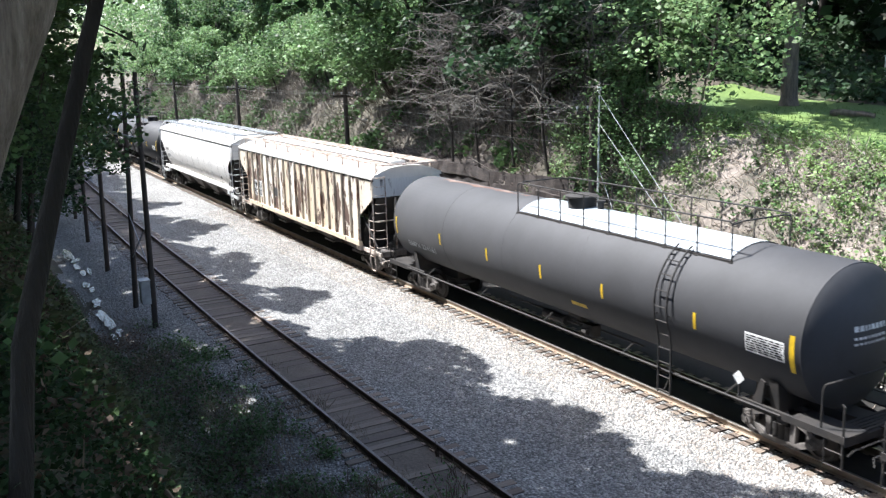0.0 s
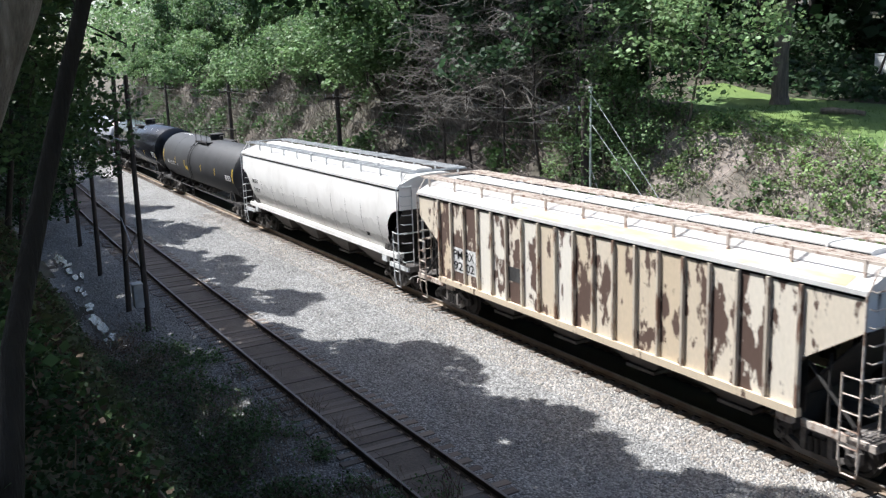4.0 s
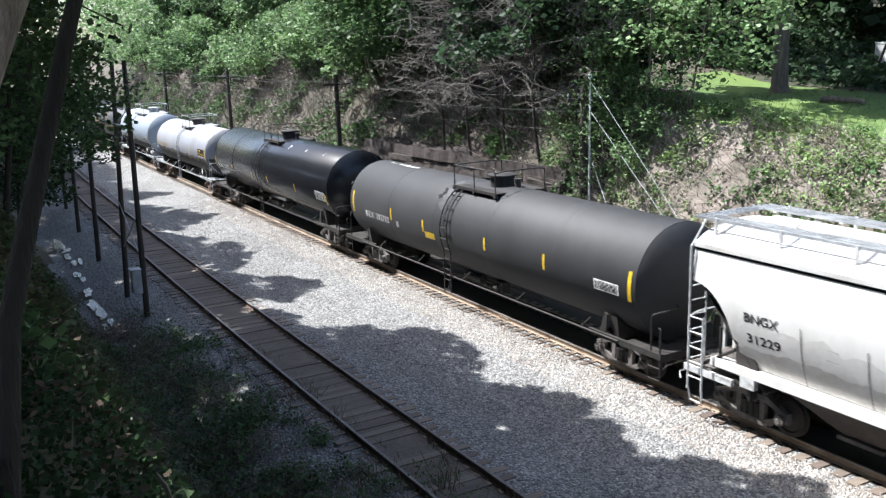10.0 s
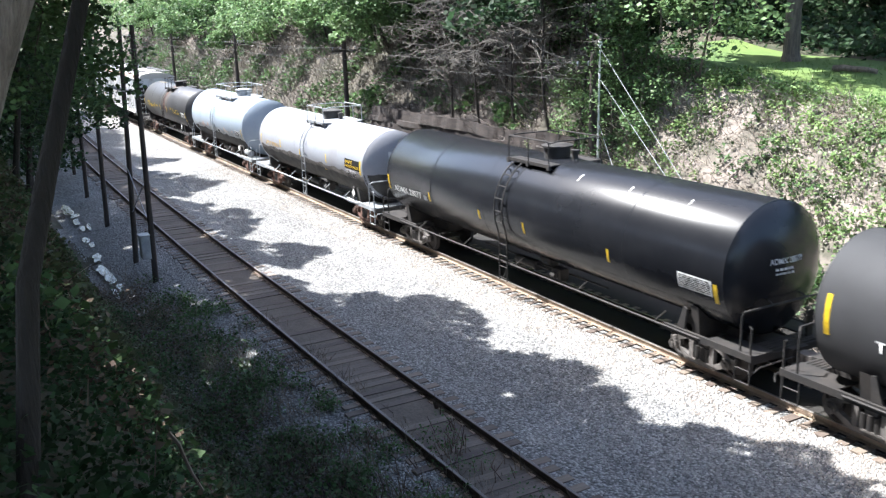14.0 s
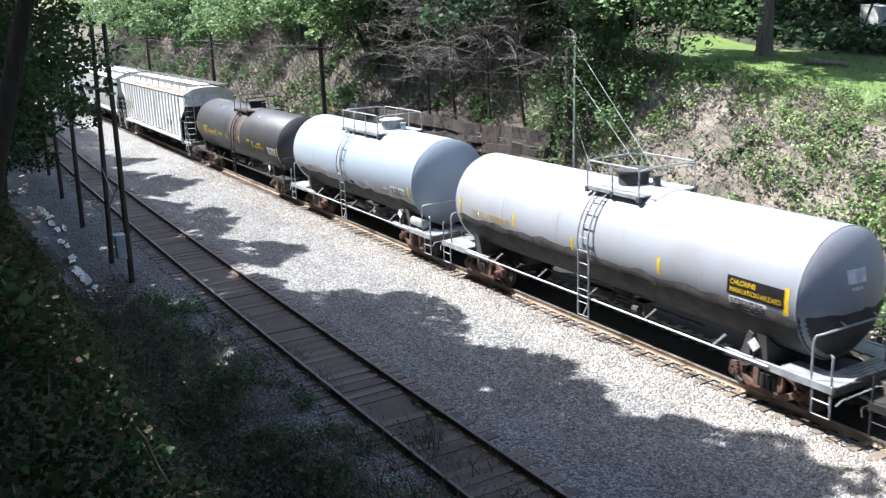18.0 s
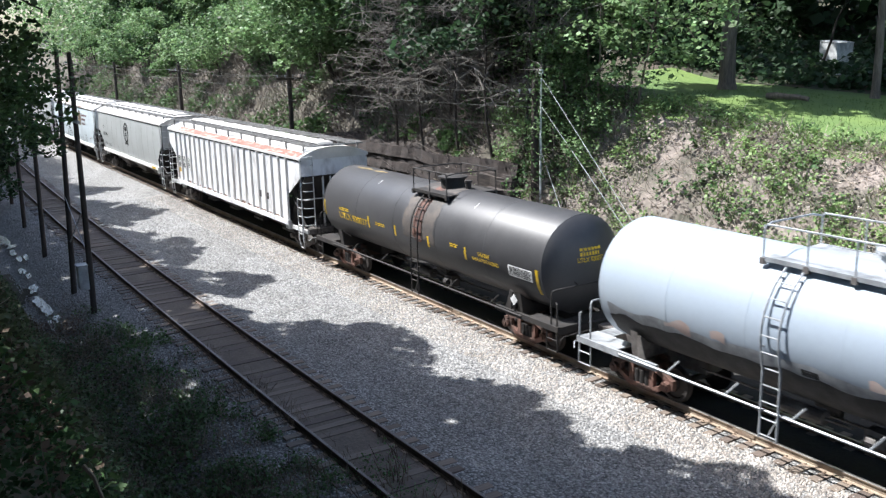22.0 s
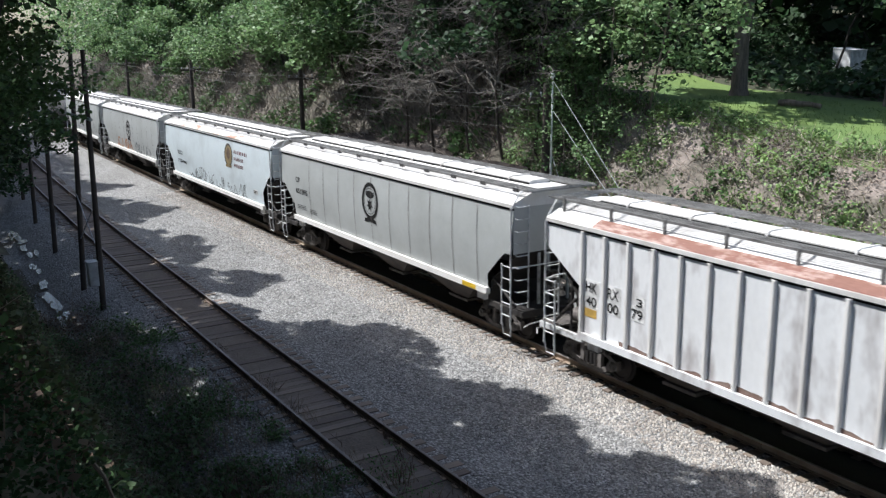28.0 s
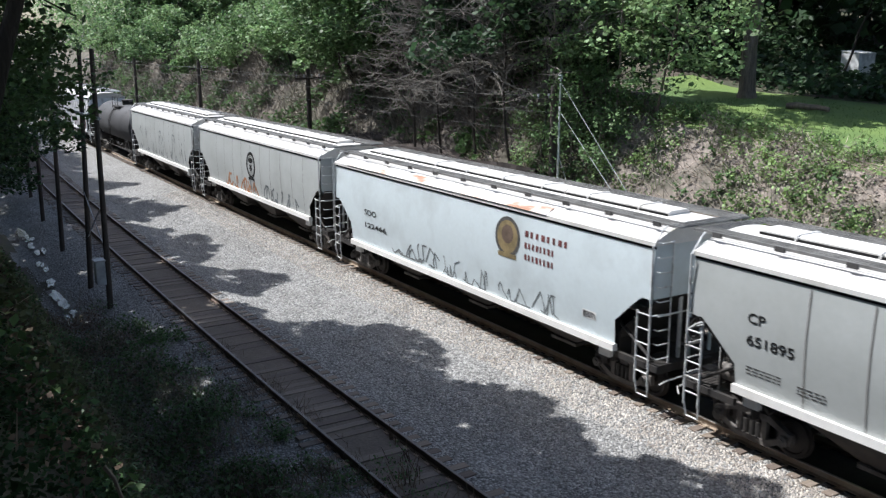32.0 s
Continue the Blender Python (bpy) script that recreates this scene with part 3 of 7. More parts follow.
def bogie(car, x, steel):
    b = part("bogie", Mesh().box(-0.16, 0.16, -1.0, 1.0, 0.42, 0.72).box(-0.22, 0.22, -0.35, 0.35, 0.6, 0.86), steel, car, at=pose(x, 0, 0))
    for s in (-1, 1):
        y0, y1 = sorted((s * 0.93, s * 1.07))
        m = Mesh()
        m.extrude([(-1.02, 0.60), (-0.48, 0.86), (0.48, 0.86), (1.02, 0.60), (1.02, 0.50), (0.42, 0.72), (-0.42, 0.72), (-1.02, 0.50)], "y", y0, y1)
        m.extrude([(-0.9, 0.50), (-0.36, 0.26), (0.36, 0.26), (0.9, 0.50), (0.98, 0.42), (0.44, 0.13), (-0.44, 0.13), (-0.98, 0.42)], "y", y0, y1)
        for c in (-0.34, 0.34):
            m.box(c - 0.07, c + 0.07, y0 + 0.01, y1 - 0.01, 0.25, 0.74)
        for c in (-0.89, 0.89):
            m.box(c - 0.17, c + 0.17, y0 + 0.005, y1 - 0.005, 0.36, 0.62)
        f = part("side_frame", m, steel, b)
        for c in (-0.89, 0.89):
            part("bearing_cap", Mesh().rod((c, s * 1.05, 0.455), (c, s * 1.18, 0.455), 0.13, 10).rod((c, s * 1.18, 0.455), (c, s * 1.22, 0.455), 0.07, 8), steel, b)
        sp = Mesh()
        for c in (-0.17, 0.0, 0.17):
            sp.rod((c, s * 1.0, 0.26), (c, s * 1.0, 0.60), 0.075, 8)
        part("spring_pack", sp, CAR_BLACK, b)
    for c in (-0.89, 0.89):
        m = Mesh()
        for s in (-1, 1):
            ys = [(0.69, 0.475), (0.715, 0.475), (0.73, WHEEL_R), (0.82, WHEEL_R - 0.01), (0.82, 0.36), (0.78, 0.33), (0.78, 0.14), (0.85, 0.12)]
            seg = 24
            vs = [(r * math.cos(2 * math.pi * i / seg), s * y, r * math.sin(2 * math.pi * i / seg)) for y, r in ys for i in range(seg)]
            fs = [(k * seg + i, k * seg + (i + 1) % seg, (k + 1) * seg + (i + 1) % seg, (k + 1) * seg + i) for k in range(len(ys) - 1) for i in range(seg)]
            fs += [tuple(range(seg)), tuple(range((len(ys) - 1) * seg, len(ys) * seg))]
            m.add(vs, fs)
        m.rod((0, -0.95, 0), (0, 0.95, 0), 0.085, 10)
        w = part("wheelset", m, WHEEL, b, at=pose(c, 0, 0.455))
        WHEELSETS.append(w)
    return b


WHEELSETS = []


def coupler(car, x, s, steel=TRUCK):
    m = Mesh().box(min(x - s * 1.0, x - s * 0.18), max(x - s * 1.0, x - s * 0.18), -0.09, 0.09, 0.72, 0.92)
    m.extrude([(x - s * 0.24, -0.16), (x - s * 0.02, -0.20), (x + s * 0.05, -0.05), (x - s * 0.02, 0.02), (x + s * 0.06, 0.14), (x - s * 0.10, 0.19), (x - s * 0.24, 0.14)], "z", 0.66, 0.98)
    c = part("coupler", m, steel, car)
    part("air_hose", Mesh().path([(x - s * 0.5, -0.3, 0.75), (x - s * 0.3, -0.3, 0.6), (x - s * 0.12, -0.26, 0.42), (x + s * 0.0, -0.22, 0.38)], 0.025, 6), BLACK, c)
    return c


def tank_face(r, zc, z):
    return -math.sqrt(max(0.0, r * r - (z - zc) ** 2))


def tank_patch(r, zc, x0, x1, z0, z1, out=0.006, n=6):
    m = Mesh()
    zs = [z0 + (z1 - z0) * i / n for i in range(n + 1)]
    return m.grid(lambda u, w: (u, tank_face(r + out, zc, w), w), [x0, x1], zs).grid(lambda u, w: (u, tank_face(r - 0.01, zc, w), w), [x0, x1], zs)


def fit_text(body, width, height):
    """Lettering scaled to a width and a letter height."""
    me = text_mesh(body, 1.0)
    xs = [v.co.x for v in me.vertices]
    zs = [v.co.z for v in me.vertices]
    kx, kz = width / (max(xs) - min(xs)), height / (max(zs) - min(zs))
    for v in me.vertices:
        v.co = ((v.co.x - min(xs)) * kx, 0, (v.co.z - min(zs)) * kz)
    return me


def lettering(car, body, x0, x1, z0, z1, fy, material, label="painted reporting marks"):
    me = fit_text(body, x1 - x0, z1 - z0)
    for v in me.vertices:
        zz = z0 + v.co.z
        v.co = (x0 + v.co.x, fy(zz) - 0.012, zz)
    me.materials.append(material)
    return part("lettering", me, None, car, label)


HEAD_D = 0.52


def head_x(b, r, zc, y, z, s=1, d=HEAD_D):
    """The dished end of a tank: a shallow crown with a tight knuckle."""
    q = min(0.999, math.hypot(y, z - zc) / r)
    return b - s * d + s * d * (1 - q * q) ** 0.8 + s * 0.006


def head_bars(car, b, r, zc, y0, y1, lines, material, seed, s=1):
    """Small print on the tank's end."""
    rnd = random.Random(seed)
    m = Mesh()
    for z0, z1 in lines:
        y = y0
        while y < y1:
            w = rnd.uniform(0.05, 0.12)
            m.grid(lambda u, q: (head_x(b, r, zc, u, q, s), u, q), [y, y + w], [z0, z1])
            y += w + 0.035
    return part("lettering", m, material, car, "small print on the tank end")


def head_text(car, body, b, r, zc, y0, y1, z0, z1, material, s=1):
    """Painted letters on the tank's end."""
    me = fit_text(body, y1 - y0, z1 - z0)
    for v in me.vertices:
        y, z = y0 + v.co.x, z0 + v.co.z
        v.co = (head_x(b, r, zc, y, z, s) + 0.006, y, z)
    me.materials.append(material)
    return part("lettering", me, None, car, "painted reporting marks on the tank end")


def head_dark_part(car, b, r, zc, top, material, seed, s=1):
    """A dark lower part of a tank's end."""
    def pt(u, w):
        t = radians(u)
        q = r * (0.985 - 0.985 * w)
        y, z = q * math.cos(t), zc + q * math.sin(t)
        z = min(z, zc + top + 0.1 * noise.noise(Vector((y * 3, seed, 0))))
        return (head_x(b, r, zc, y, z, s), y, z)
    return part("grimy_end", Mesh().grid(pt, [180 + 5 * i for i in range(37)], [i / 8 for i in range(9)]), material, car, "black lower part of the tank end")


def tank_arc(r, zc, x0, x1, t0, t1, jag, seed, out=0.008, nx=24, nt=0):
    """A skin on the shell between two angles over the middle line (near side 180, top 90), with a ragged border."""
    m = Mesh()
    nt = nt or max(3, math.ceil((t1 - t0) / 3))

    def pt(u, w):
        j0 = jag * noise.noise(Vector((u * 1.7, seed, 0.3)))
        j1 = jag * noise.noise(Vector((u * 1.7, seed, 5.3)))
        e = 0.012 * jag * noise.noise(Vector((w * 9, seed, 2.0)))
        t = radians((t0 + j0) + (t1 + j1 - t0 - j0) * w)
        return (u + (e if x0 < u < x1 else e * 1.5), (r + out) * math.cos(t), zc + (r + out) * math.sin(t))
    return m.grid(pt, [x0 + (x1 - x0) * i / nx for i in range(nx + 1)], [i / nt for i in range(nt + 1)])


def data_panel(car, x0, x1, z0, z1, fy, seed):
    p = part("data_panel", Mesh().grid(lambda u, w: (u, fy(w) - 0.006, w), [x0, x1], [z0 + (z1 - z0) * i / 4 for i in range(5)]), WHITE, car, "white panel with lines of small print")
    m = rows_of_bars(Mesh(), lambda z: fy(z) - 0.011, x0 + 0.04, x1 - 0.04, z0 + 0.03, z1 - 0.03, 7, random.Random(seed), 0.55)
    part("print", m, BLACK, p)


def placard(car, x, z, y=-1.5):
    k = 0.17
    h = part("placard_holder", Mesh().rod((x, y + 0.03, 1.0), (x, y + 0.03, z), 0.03, 6), CAR_BLACK, car)
    part("placard", Mesh().extrude([(x, z - k), (x + k, z), (x, z + k), (x - k, z)], "y", y - 0.012, y), WHITE, h, "white diamond placard")


def scribble(car, fy, x0, x1, z0, z1, n, material, seed, w=0.02, label="sprayed graffiti strokes"):
    """Loose sprayed strokes that spell nothing."""
    rnd = random.Random(seed)
    tag = None
    for i in range(n):
        m = Mesh()
        x = x0 + (x1 - x0) * (i + rnd.random()) / n
        z = rnd.uniform(z0, z0 + 0.3 * (z1 - z0))
        for k in range(rnd.randrange(3, 7)):
            x2 = x + rnd.uniform(-0.1, 0.34)
            z2 = min(z1, max(z0, z + rnd.choice((-1, 1)) * rnd.uniform(0.2, 1.0) * (z1 - z0)))
            d = Vector((x2 - x, 0, z2 - z))
            nn = Vector((-d.z, 0, d.x)).normalized() * w
            q = [(x + nn.x, z + nn.z), (x2 + nn.x, z2 + nn.z), (x2 - nn.x, z2 - nn.z), (x - nn.x, z - nn.z)]
            m.add([(u, fy(min(z1, max(z0, v))) - 0.007 - 0.0004 * (i % 5), v) for u, v in q], [(0, 1, 2, 3)])
            x, z = x2, z2
        if tag is None:
            tag = part("graffiti", m, material, car, label)
        else:
            part("spray_stroke", m, material, tag)
    return tag


def rows_of_bars(m, fn, x0, x1, z0, z1, n, rnd, h=0.6):
    """Lines of print that cannot be read, as bars."""
    for k in range(n):
        zb = z1 - (z1 - z0) * (k + 0.8) / n
        zt = zb + (z1 - z0) / n * h
        x = x0
        while x < x1 - 0.03:
            w = min(rnd.uniform(0.05, 0.2), x1 - x)
            m.grid(lambda u, q: (u, fn(q), q), [x, x + w], [zb, zt])
            x += w + 0.035
    return m


def tank_car(label, s_rear, s_front, c_rear, c_front, r, ztop, paint, steel, seed, frame_paint=CAR_BLACK, lad=0.0, plat=(0, 2.0), rail_paint=None, stripes=(), dome=0.0, deck=False, hand=None, dome_paint=None):
    """A tank car about its own middle; s: ends of the shell, c: coupler faces, all along the line."""
    rnd = random.Random(seed)
    mid = (c_rear + c_front) / 2
    a, b = s_rear - mid, s_front - mid
    ca, cb = c_rear - mid, c_front - mid
    zc = ztop - r
    car = thing("tank_car", label, "tank car", "freight train")
    car["mid"] = mid
    rail_paint = rail_paint or frame_paint
    hand = hand or rail_paint
    d = HEAD_D
    qs = [1 - (k / 12) ** 2 for k in range(13)]
    rings = [(a + d - d * (1 - q * q) ** 0.8, max(0.02, r * q)) for q in qs[::-1]] + [(b - d + d * (1 - q * q) ** 0.8, max(0.02, r * q)) for q in qs]
    shell = part("tank_shell", Mesh().lathe_x(rings, zc, 64), paint, car, smooth=True)
    for x in [a + d] + [a + d + (b - a - 2 * d) * k / 5 for k in range(1, 5)] + [b - d]:
        part("weld_band", Mesh().lathe_x([(x - 0.02, r - 0.01), (x - 0.012, r + 0.004), (x + 0.012, r + 0.004), (x + 0.02, r - 0.01)], zc, 64), paint, shell, smooth=True)
    # saddles, stub sills, end decks
    for s, e, c in ((-1, a, ca), (1, b, cb)):
        xb = c - s * 2.35
        bogie(car, xb, steel)
        coupler(car, c, s)
        part("saddle", Mesh().extrude([(-1.25, 0.95), (1.25, 0.95), (1.35, zc - r * 0.62), (0.9, zc - r * 0.86), (0, zc - r * 0.98), (-0.9, zc - r * 0.86), (-1.35, zc - r * 0.62)], "x", xb - 0.12, xb + 0.12), frame_paint, car)
        part("stub_sill", Mesh().box(min(xb - s * 1.4, c - s * 0.25), max(xb - s * 1.4, c - s * 0.25), -0.28, 0.28, 0.72, 1.05), frame_paint, car)
        xi, xo = xb + s * 0.55, c - s * 0.40
        x0, x1 = sorted((xi, xo))
        dk = part("end_platform", Mesh().box(min(xo, xo - s * 0.1), max(xo, xo - s * 0.1), -1.45, 1.45, 0.86, 1.02), frame_paint, car)
        for y0 in (-1.42, 0.75):
            part("deck_plate", Mesh().box(x0, x1, y0, y0 + 0.67, 1.03, 1.07), hand, dk)
        for k in range(5):
            xx = xo - s * (0.05 + 0.11 * k)
            part("slat", Mesh().box(min(xx, xx - s * 0.07), max(xx, xx - s * 0.07), -0.75, 0.75, 1.04, 1.07), hand, dk)
        for y in (-1.45, 1.45):
            part("side_sill", Mesh().box(min(xb - s * 0.9, xo), max(xb - s * 0.9, xo), y - 0.045, y + 0.045, 0.93, 1.09), hand, dk)
            part("step", Mesh().path([(xo - s * 0.05, y, 1.0), (xo - s * 0.05, y, 0.36), (xo - s * 0.5, y, 0.36), (xo - s * 0.5, y, 1.0)], 0.022, 6).rod((xo - s * 0.05, y, 0.68), (xo - s * 0.5, y, 0.68), 0.018, 6), hand, dk)
            part("grab_post", Mesh().path([(xo - s * 0.06, y, 0.6), (xo - s * 0.06, y, 1.72), (xo - s * 0.12, y, 1.76)], 0.026, 6), hand, dk)
        xr = e + s * 0.06
        z_r = 2.08
        part("end_handrail", Mesh().path([(xr - s * 0.12, -1.43, 1.0), (xr - s * 0.12, -1.43, z_r - 0.16), (xr - s * 0.09, -1.40, z_r - 0.05), (xr, -1.28, z_r), (xr + s * 0.04, 0.0, z_r + 0.02), (xr, 1.28, z_r), (xr - s * 0.09, 1.40, z_r - 0.05), (xr - s * 0.12, 1.43, z_r - 0.16), (xr - s * 0.12, 1.43, 1.0)], 0.024, 6), hand, dk)
        for y in (-0.55, 0.55):
            part("rail_bracket", Mesh().rod((xr, y, z_r), (head_x(e, r, zc, y, z_r, s) - s * 0.02, y, z_r + 0.08), 0.022, 6), hand, dk)
        for y in (-1.40, 1.40):
            part("shelf_bracket", Mesh().extrude([(xb - s * 0.55, 1.0), (xb - s * 0.25, 1.0), (xb - s * 0.18, 1.62), (xb - s * 0.30, 1.66), (xb - s * 0.42, 1.30)], "y", y - 0.03, y + 0.03), frame_paint, car)
        part("uncoupling_lever", Mesh().path([(c - s * 0.3, -1.5, 0.72), (c - s * 0.22, -1.42, 0.86), (c - s * 0.2, -0.3, 0.9), (c - s * 0.12, 0.0, 0.86)], 0.018, 5), hand, car)
    bw = part("brake_wheel", Mesh().path([(cb - 0.62, 0.75 + 0.26 * math.cos(t), 1.6 + 0.26 * math.sin(t)) for t in [i * math.pi / 8 for i in range(17)]], 0.02, 6), hand, car)
    part("spoke", Mesh().rod((cb - 0.62, 0.5, 1.6), (cb - 0.62, 1.0, 1.6), 0.014, 5).rod((cb - 0.62, 0.75, 1.35), (cb - 0.62, 0.75, 1.85), 0.014, 5), hand, bw)
    part("brake_stand", Mesh().box(cb - 0.70, cb - 0.64, 0.66, 0.84, 1.05, 1.7), frame_paint, bw)
    # side running rail under the shell
    for y in (-1.5, 1.5):
        rr = part("side_rail", Mesh().rod((ca + 2.0, y, 1.02), (cb - 2.0, y, 1.02), 0.032, 6), hand, car)
        for k in range(5):
            x = ca + 3.6 + (cb - ca - 7.2) * k / 4
            part("stay", Mesh().rod((x, y, 1.02), (x + 0.17, y * 0.84, 1.30), 0.025, 5), hand, rr)
    br = part("brake_rigging", Mesh().rod((-3.2, -0.55, 0.98), (3.4, -0.55, 0.98), 0.03), frame_paint, car)
    part("brake_cylinder", Mesh().rod((-0.8, -0.8, 1.0), (0.3, -0.8, 1.0), 0.16, 12).rod((0.3, -0.8, 1.0), (0.9, -0.8, 1.0), 0.04, 6), frame_paint, br)
    part("brake_valve", Mesh().box(1.3, 1.75, -1.0, -0.7, 0.85, 1.2).rod((1.4, -1.05, 1.0), (1.6, -1.05, 1.0), 0.1, 8), frame_paint, br)
    part("bottom_outlet", Mesh().rod((0, 0, zc - r - 0.35), (0, 0, zc - r + 0.1), 0.18, 10).box(-0.3, 0.3, -0.3, 0.3, zc - r - 0.12, zc - r + 0.05), CAR_BLACK, car)
    # ladder up the near side
    lx = lad - mid

    def lad_y(z):
        return min(-1.56, tank_face(r + 0.11, zc, z)) if z < zc else tank_face(r + 0.11, zc, min(z, zc + r * 0.97))
    zs = ramp((0.42, zc, 0.35)) + [zc + r * math.sin(radians(q)) for q in (10, 20, 30, 40, 50, 58, 64)]
    ld = None
    for x in (lx - 0.22, lx + 0.22):
        m = Mesh().path([(x, lad_y(z), z) for z in zs], 0.026, 6)
        if ld is None:
            ld = part("side_ladder", m, rail_paint, car)
        else:
            part("stile", m, rail_paint, ld)
    for k in range(10):
        z = 0.5 + 0.37 * k if 0.5 + 0.37 * k < zc else zc + r * math.sin(0.25 * (k - (zc - 0.5) / 0.37))
        if z < zc + r * 0.9:
            part("rung", Mesh().rod((lx - 0.22, lad_y(z), z), (lx + 0.22, lad_y(z), z), 0.018, 5), rail_paint, ld)
    for z in (zc - 0.2, zc + 0.75 * r):
        for x in (lx - 0.22, lx + 0.22):
            part("standoff", Mesh().rod((x, lad_y(z), z), (x, lad_y(z) + 0.16, z - 0.02), 0.02, 5), rail_paint, ld)
    part("ladder_brace", Mesh().rod((lx + 0.22, -1.52, 1.02), (lx, -1.56, 0.5), 0.018, 5).rod((lx - 0.22, -1.5, 1.02), (lx + 0.5, -1.5, 1.06), 0.02, 5), rail_paint, car)
    # top platform with rails round the dome
    p0, p1 = plat[0] - mid, plat[1] - mid
    zt = zc + r
    yp = 0.98
    ze = zc + math.sqrt(r * r - yp * yp)
    edge_paint = frame_paint if deck else rail_paint
    zd = ze - 0.02 if deck else zt - 0.12
    pf = part("top_platform", Mesh().box(p0, p1, -yp - 0.03, -yp + 0.03, zd - 0.05, zd + 0.05), edge_paint, car)
    part("platform_edge", Mesh().box(p0, p1, yp - 0.03, yp + 0.03, zd - 0.05, zd + 0.05), edge_paint, pf)
    if not deck:
        part("walk_plate", Mesh().box(p0, p1, -yp + 0.03, -0.46, zd - 0.01, zd + 0.03), rail_paint, pf)
        part("walk_plate", Mesh().box(p0, p1, 0.46, yp - 0.03, zd - 0.01, zd + 0.03), rail_paint, pf)
        for x in (p0 + 0.08, (p0 + p1) / 2, p1 - 0.08):
            for y in (-1, 1):
                part("deck_bracket", Mesh().rod((x, y * (yp - 0.04), zd - 0.03), (x, y * 0.82, zc + math.sqrt(r * r - 0.67) - 0.02), 0.022, 5), edge_paint, pf)
    top = zt + 0.62
    posts = max(3, round((p1 - p0) / 1.15) + 1)
    for y in (-yp, yp):
        for k in range(posts):
            x = p0 + 0.03 + (p1 - p0 - 0.06) * k / (posts - 1)
            q = part("rail_post", Mesh().rod((x, y, zd - 0.04), (x, y, top - 0.02), 0.02, 6), hand, pf)
            part("clamp", Mesh().box(x - 0.06, x + 0.06, y - 0.05, y + 0.05, zd - 0.12, zd + 0.02), frame_paint, q)
        part("hand_rail", Mesh().path([(p0 + 0.03, y, top - 0.1), (p0 + 0.09, y, top), (p1 - 0.09, y, top), (p1 - 0.03, y, top - 0.1)], 0.022, 6), hand, pf)
    for x, s in ((p0 + 0.03, 1), (p1 - 0.03, -1)):
        part("hand_rail", Mesh().path([(x, -yp, top - 0.06), (x - s * 0.05, -yp * 0.7, top), (x - s * 0.05, yp * 0.7, top), (x, yp, top - 0.06)], 0.022, 6), hand, pf)
    dx = dome - mid
    prof = [(0.40, -0.15), (0.42, 0.26), (0.40, 0.30)]
    m = Mesh()
    seg = 24
    m.add([(dx + q * math.cos(2 * math.pi * i / seg), q * math.sin(2 * math.pi * i / seg), zt + z) for q, z in prof for i in range(seg)],
          [(k * seg + i, k * seg + (i + 1) % seg, (k + 1) * seg + (i + 1) % seg, (k + 1) * seg + i) for k in range(2) for i in range(seg)] + [tuple(range(2 * seg, 3 * seg))])
    dome_paint = dome_paint or frame_paint
    dm = part("manway", m, dome_paint, car, "round valve housing on top of the tank", True)
    part("lid", Mesh().rod((dx, 0, zt + 0.30), (dx, 0, zt + 0.36), 0.50, 24).rod((dx, 0, zt + 0.36), (dx, 0, zt + 0.41), 0.46, 24, 0.30), dome_paint, dm)
    part("lid_hinge", Mesh().box(dx - 0.56, dx - 0.44, -0.1, 0.1, zt + 0.22, zt + 0.38), dome_paint, dm)
    sv = part("safety_valve", Mesh().rod((dx + 0.78, 0.1, zt - 0.1), (dx + 0.78, 0.1, zt + 0.22), 0.10, 10), dome_paint, car)
    part("cap", Mesh().rod((dx + 0.78, 0.1, zt + 0.22), (dx + 0.78, 0.1, zt + 0.28), 0.14, 10), dome_paint, sv)
    for x, z0, z1, w in stripes:
        part("reflector_stripe", tank_patch(r, zc, x - mid - w / 2, x - mid + w / 2, z0, z1), YELLOW, shell, "yellow reflective stripe")
    return car, r, zc, mid, lambda z: tank_face(r, zc, z)


def hop_side(z, eave, sill, kind):
    """Half-width of a hopper's side at a height."""
    if kind == "flat":
        return 1.56
    t = (z - sill) / (eave - sill)
    if kind == "round":
        return 1.62 - 0.37 * (1 - t / 0.62) ** 2 if t < 0.62 else 1.62 - 0.06 * ((t - 0.62) / 0.38) ** 2
    return 1.46 + 0.14 * math.sin(math.pi * (0.12 + 0.68 * t))


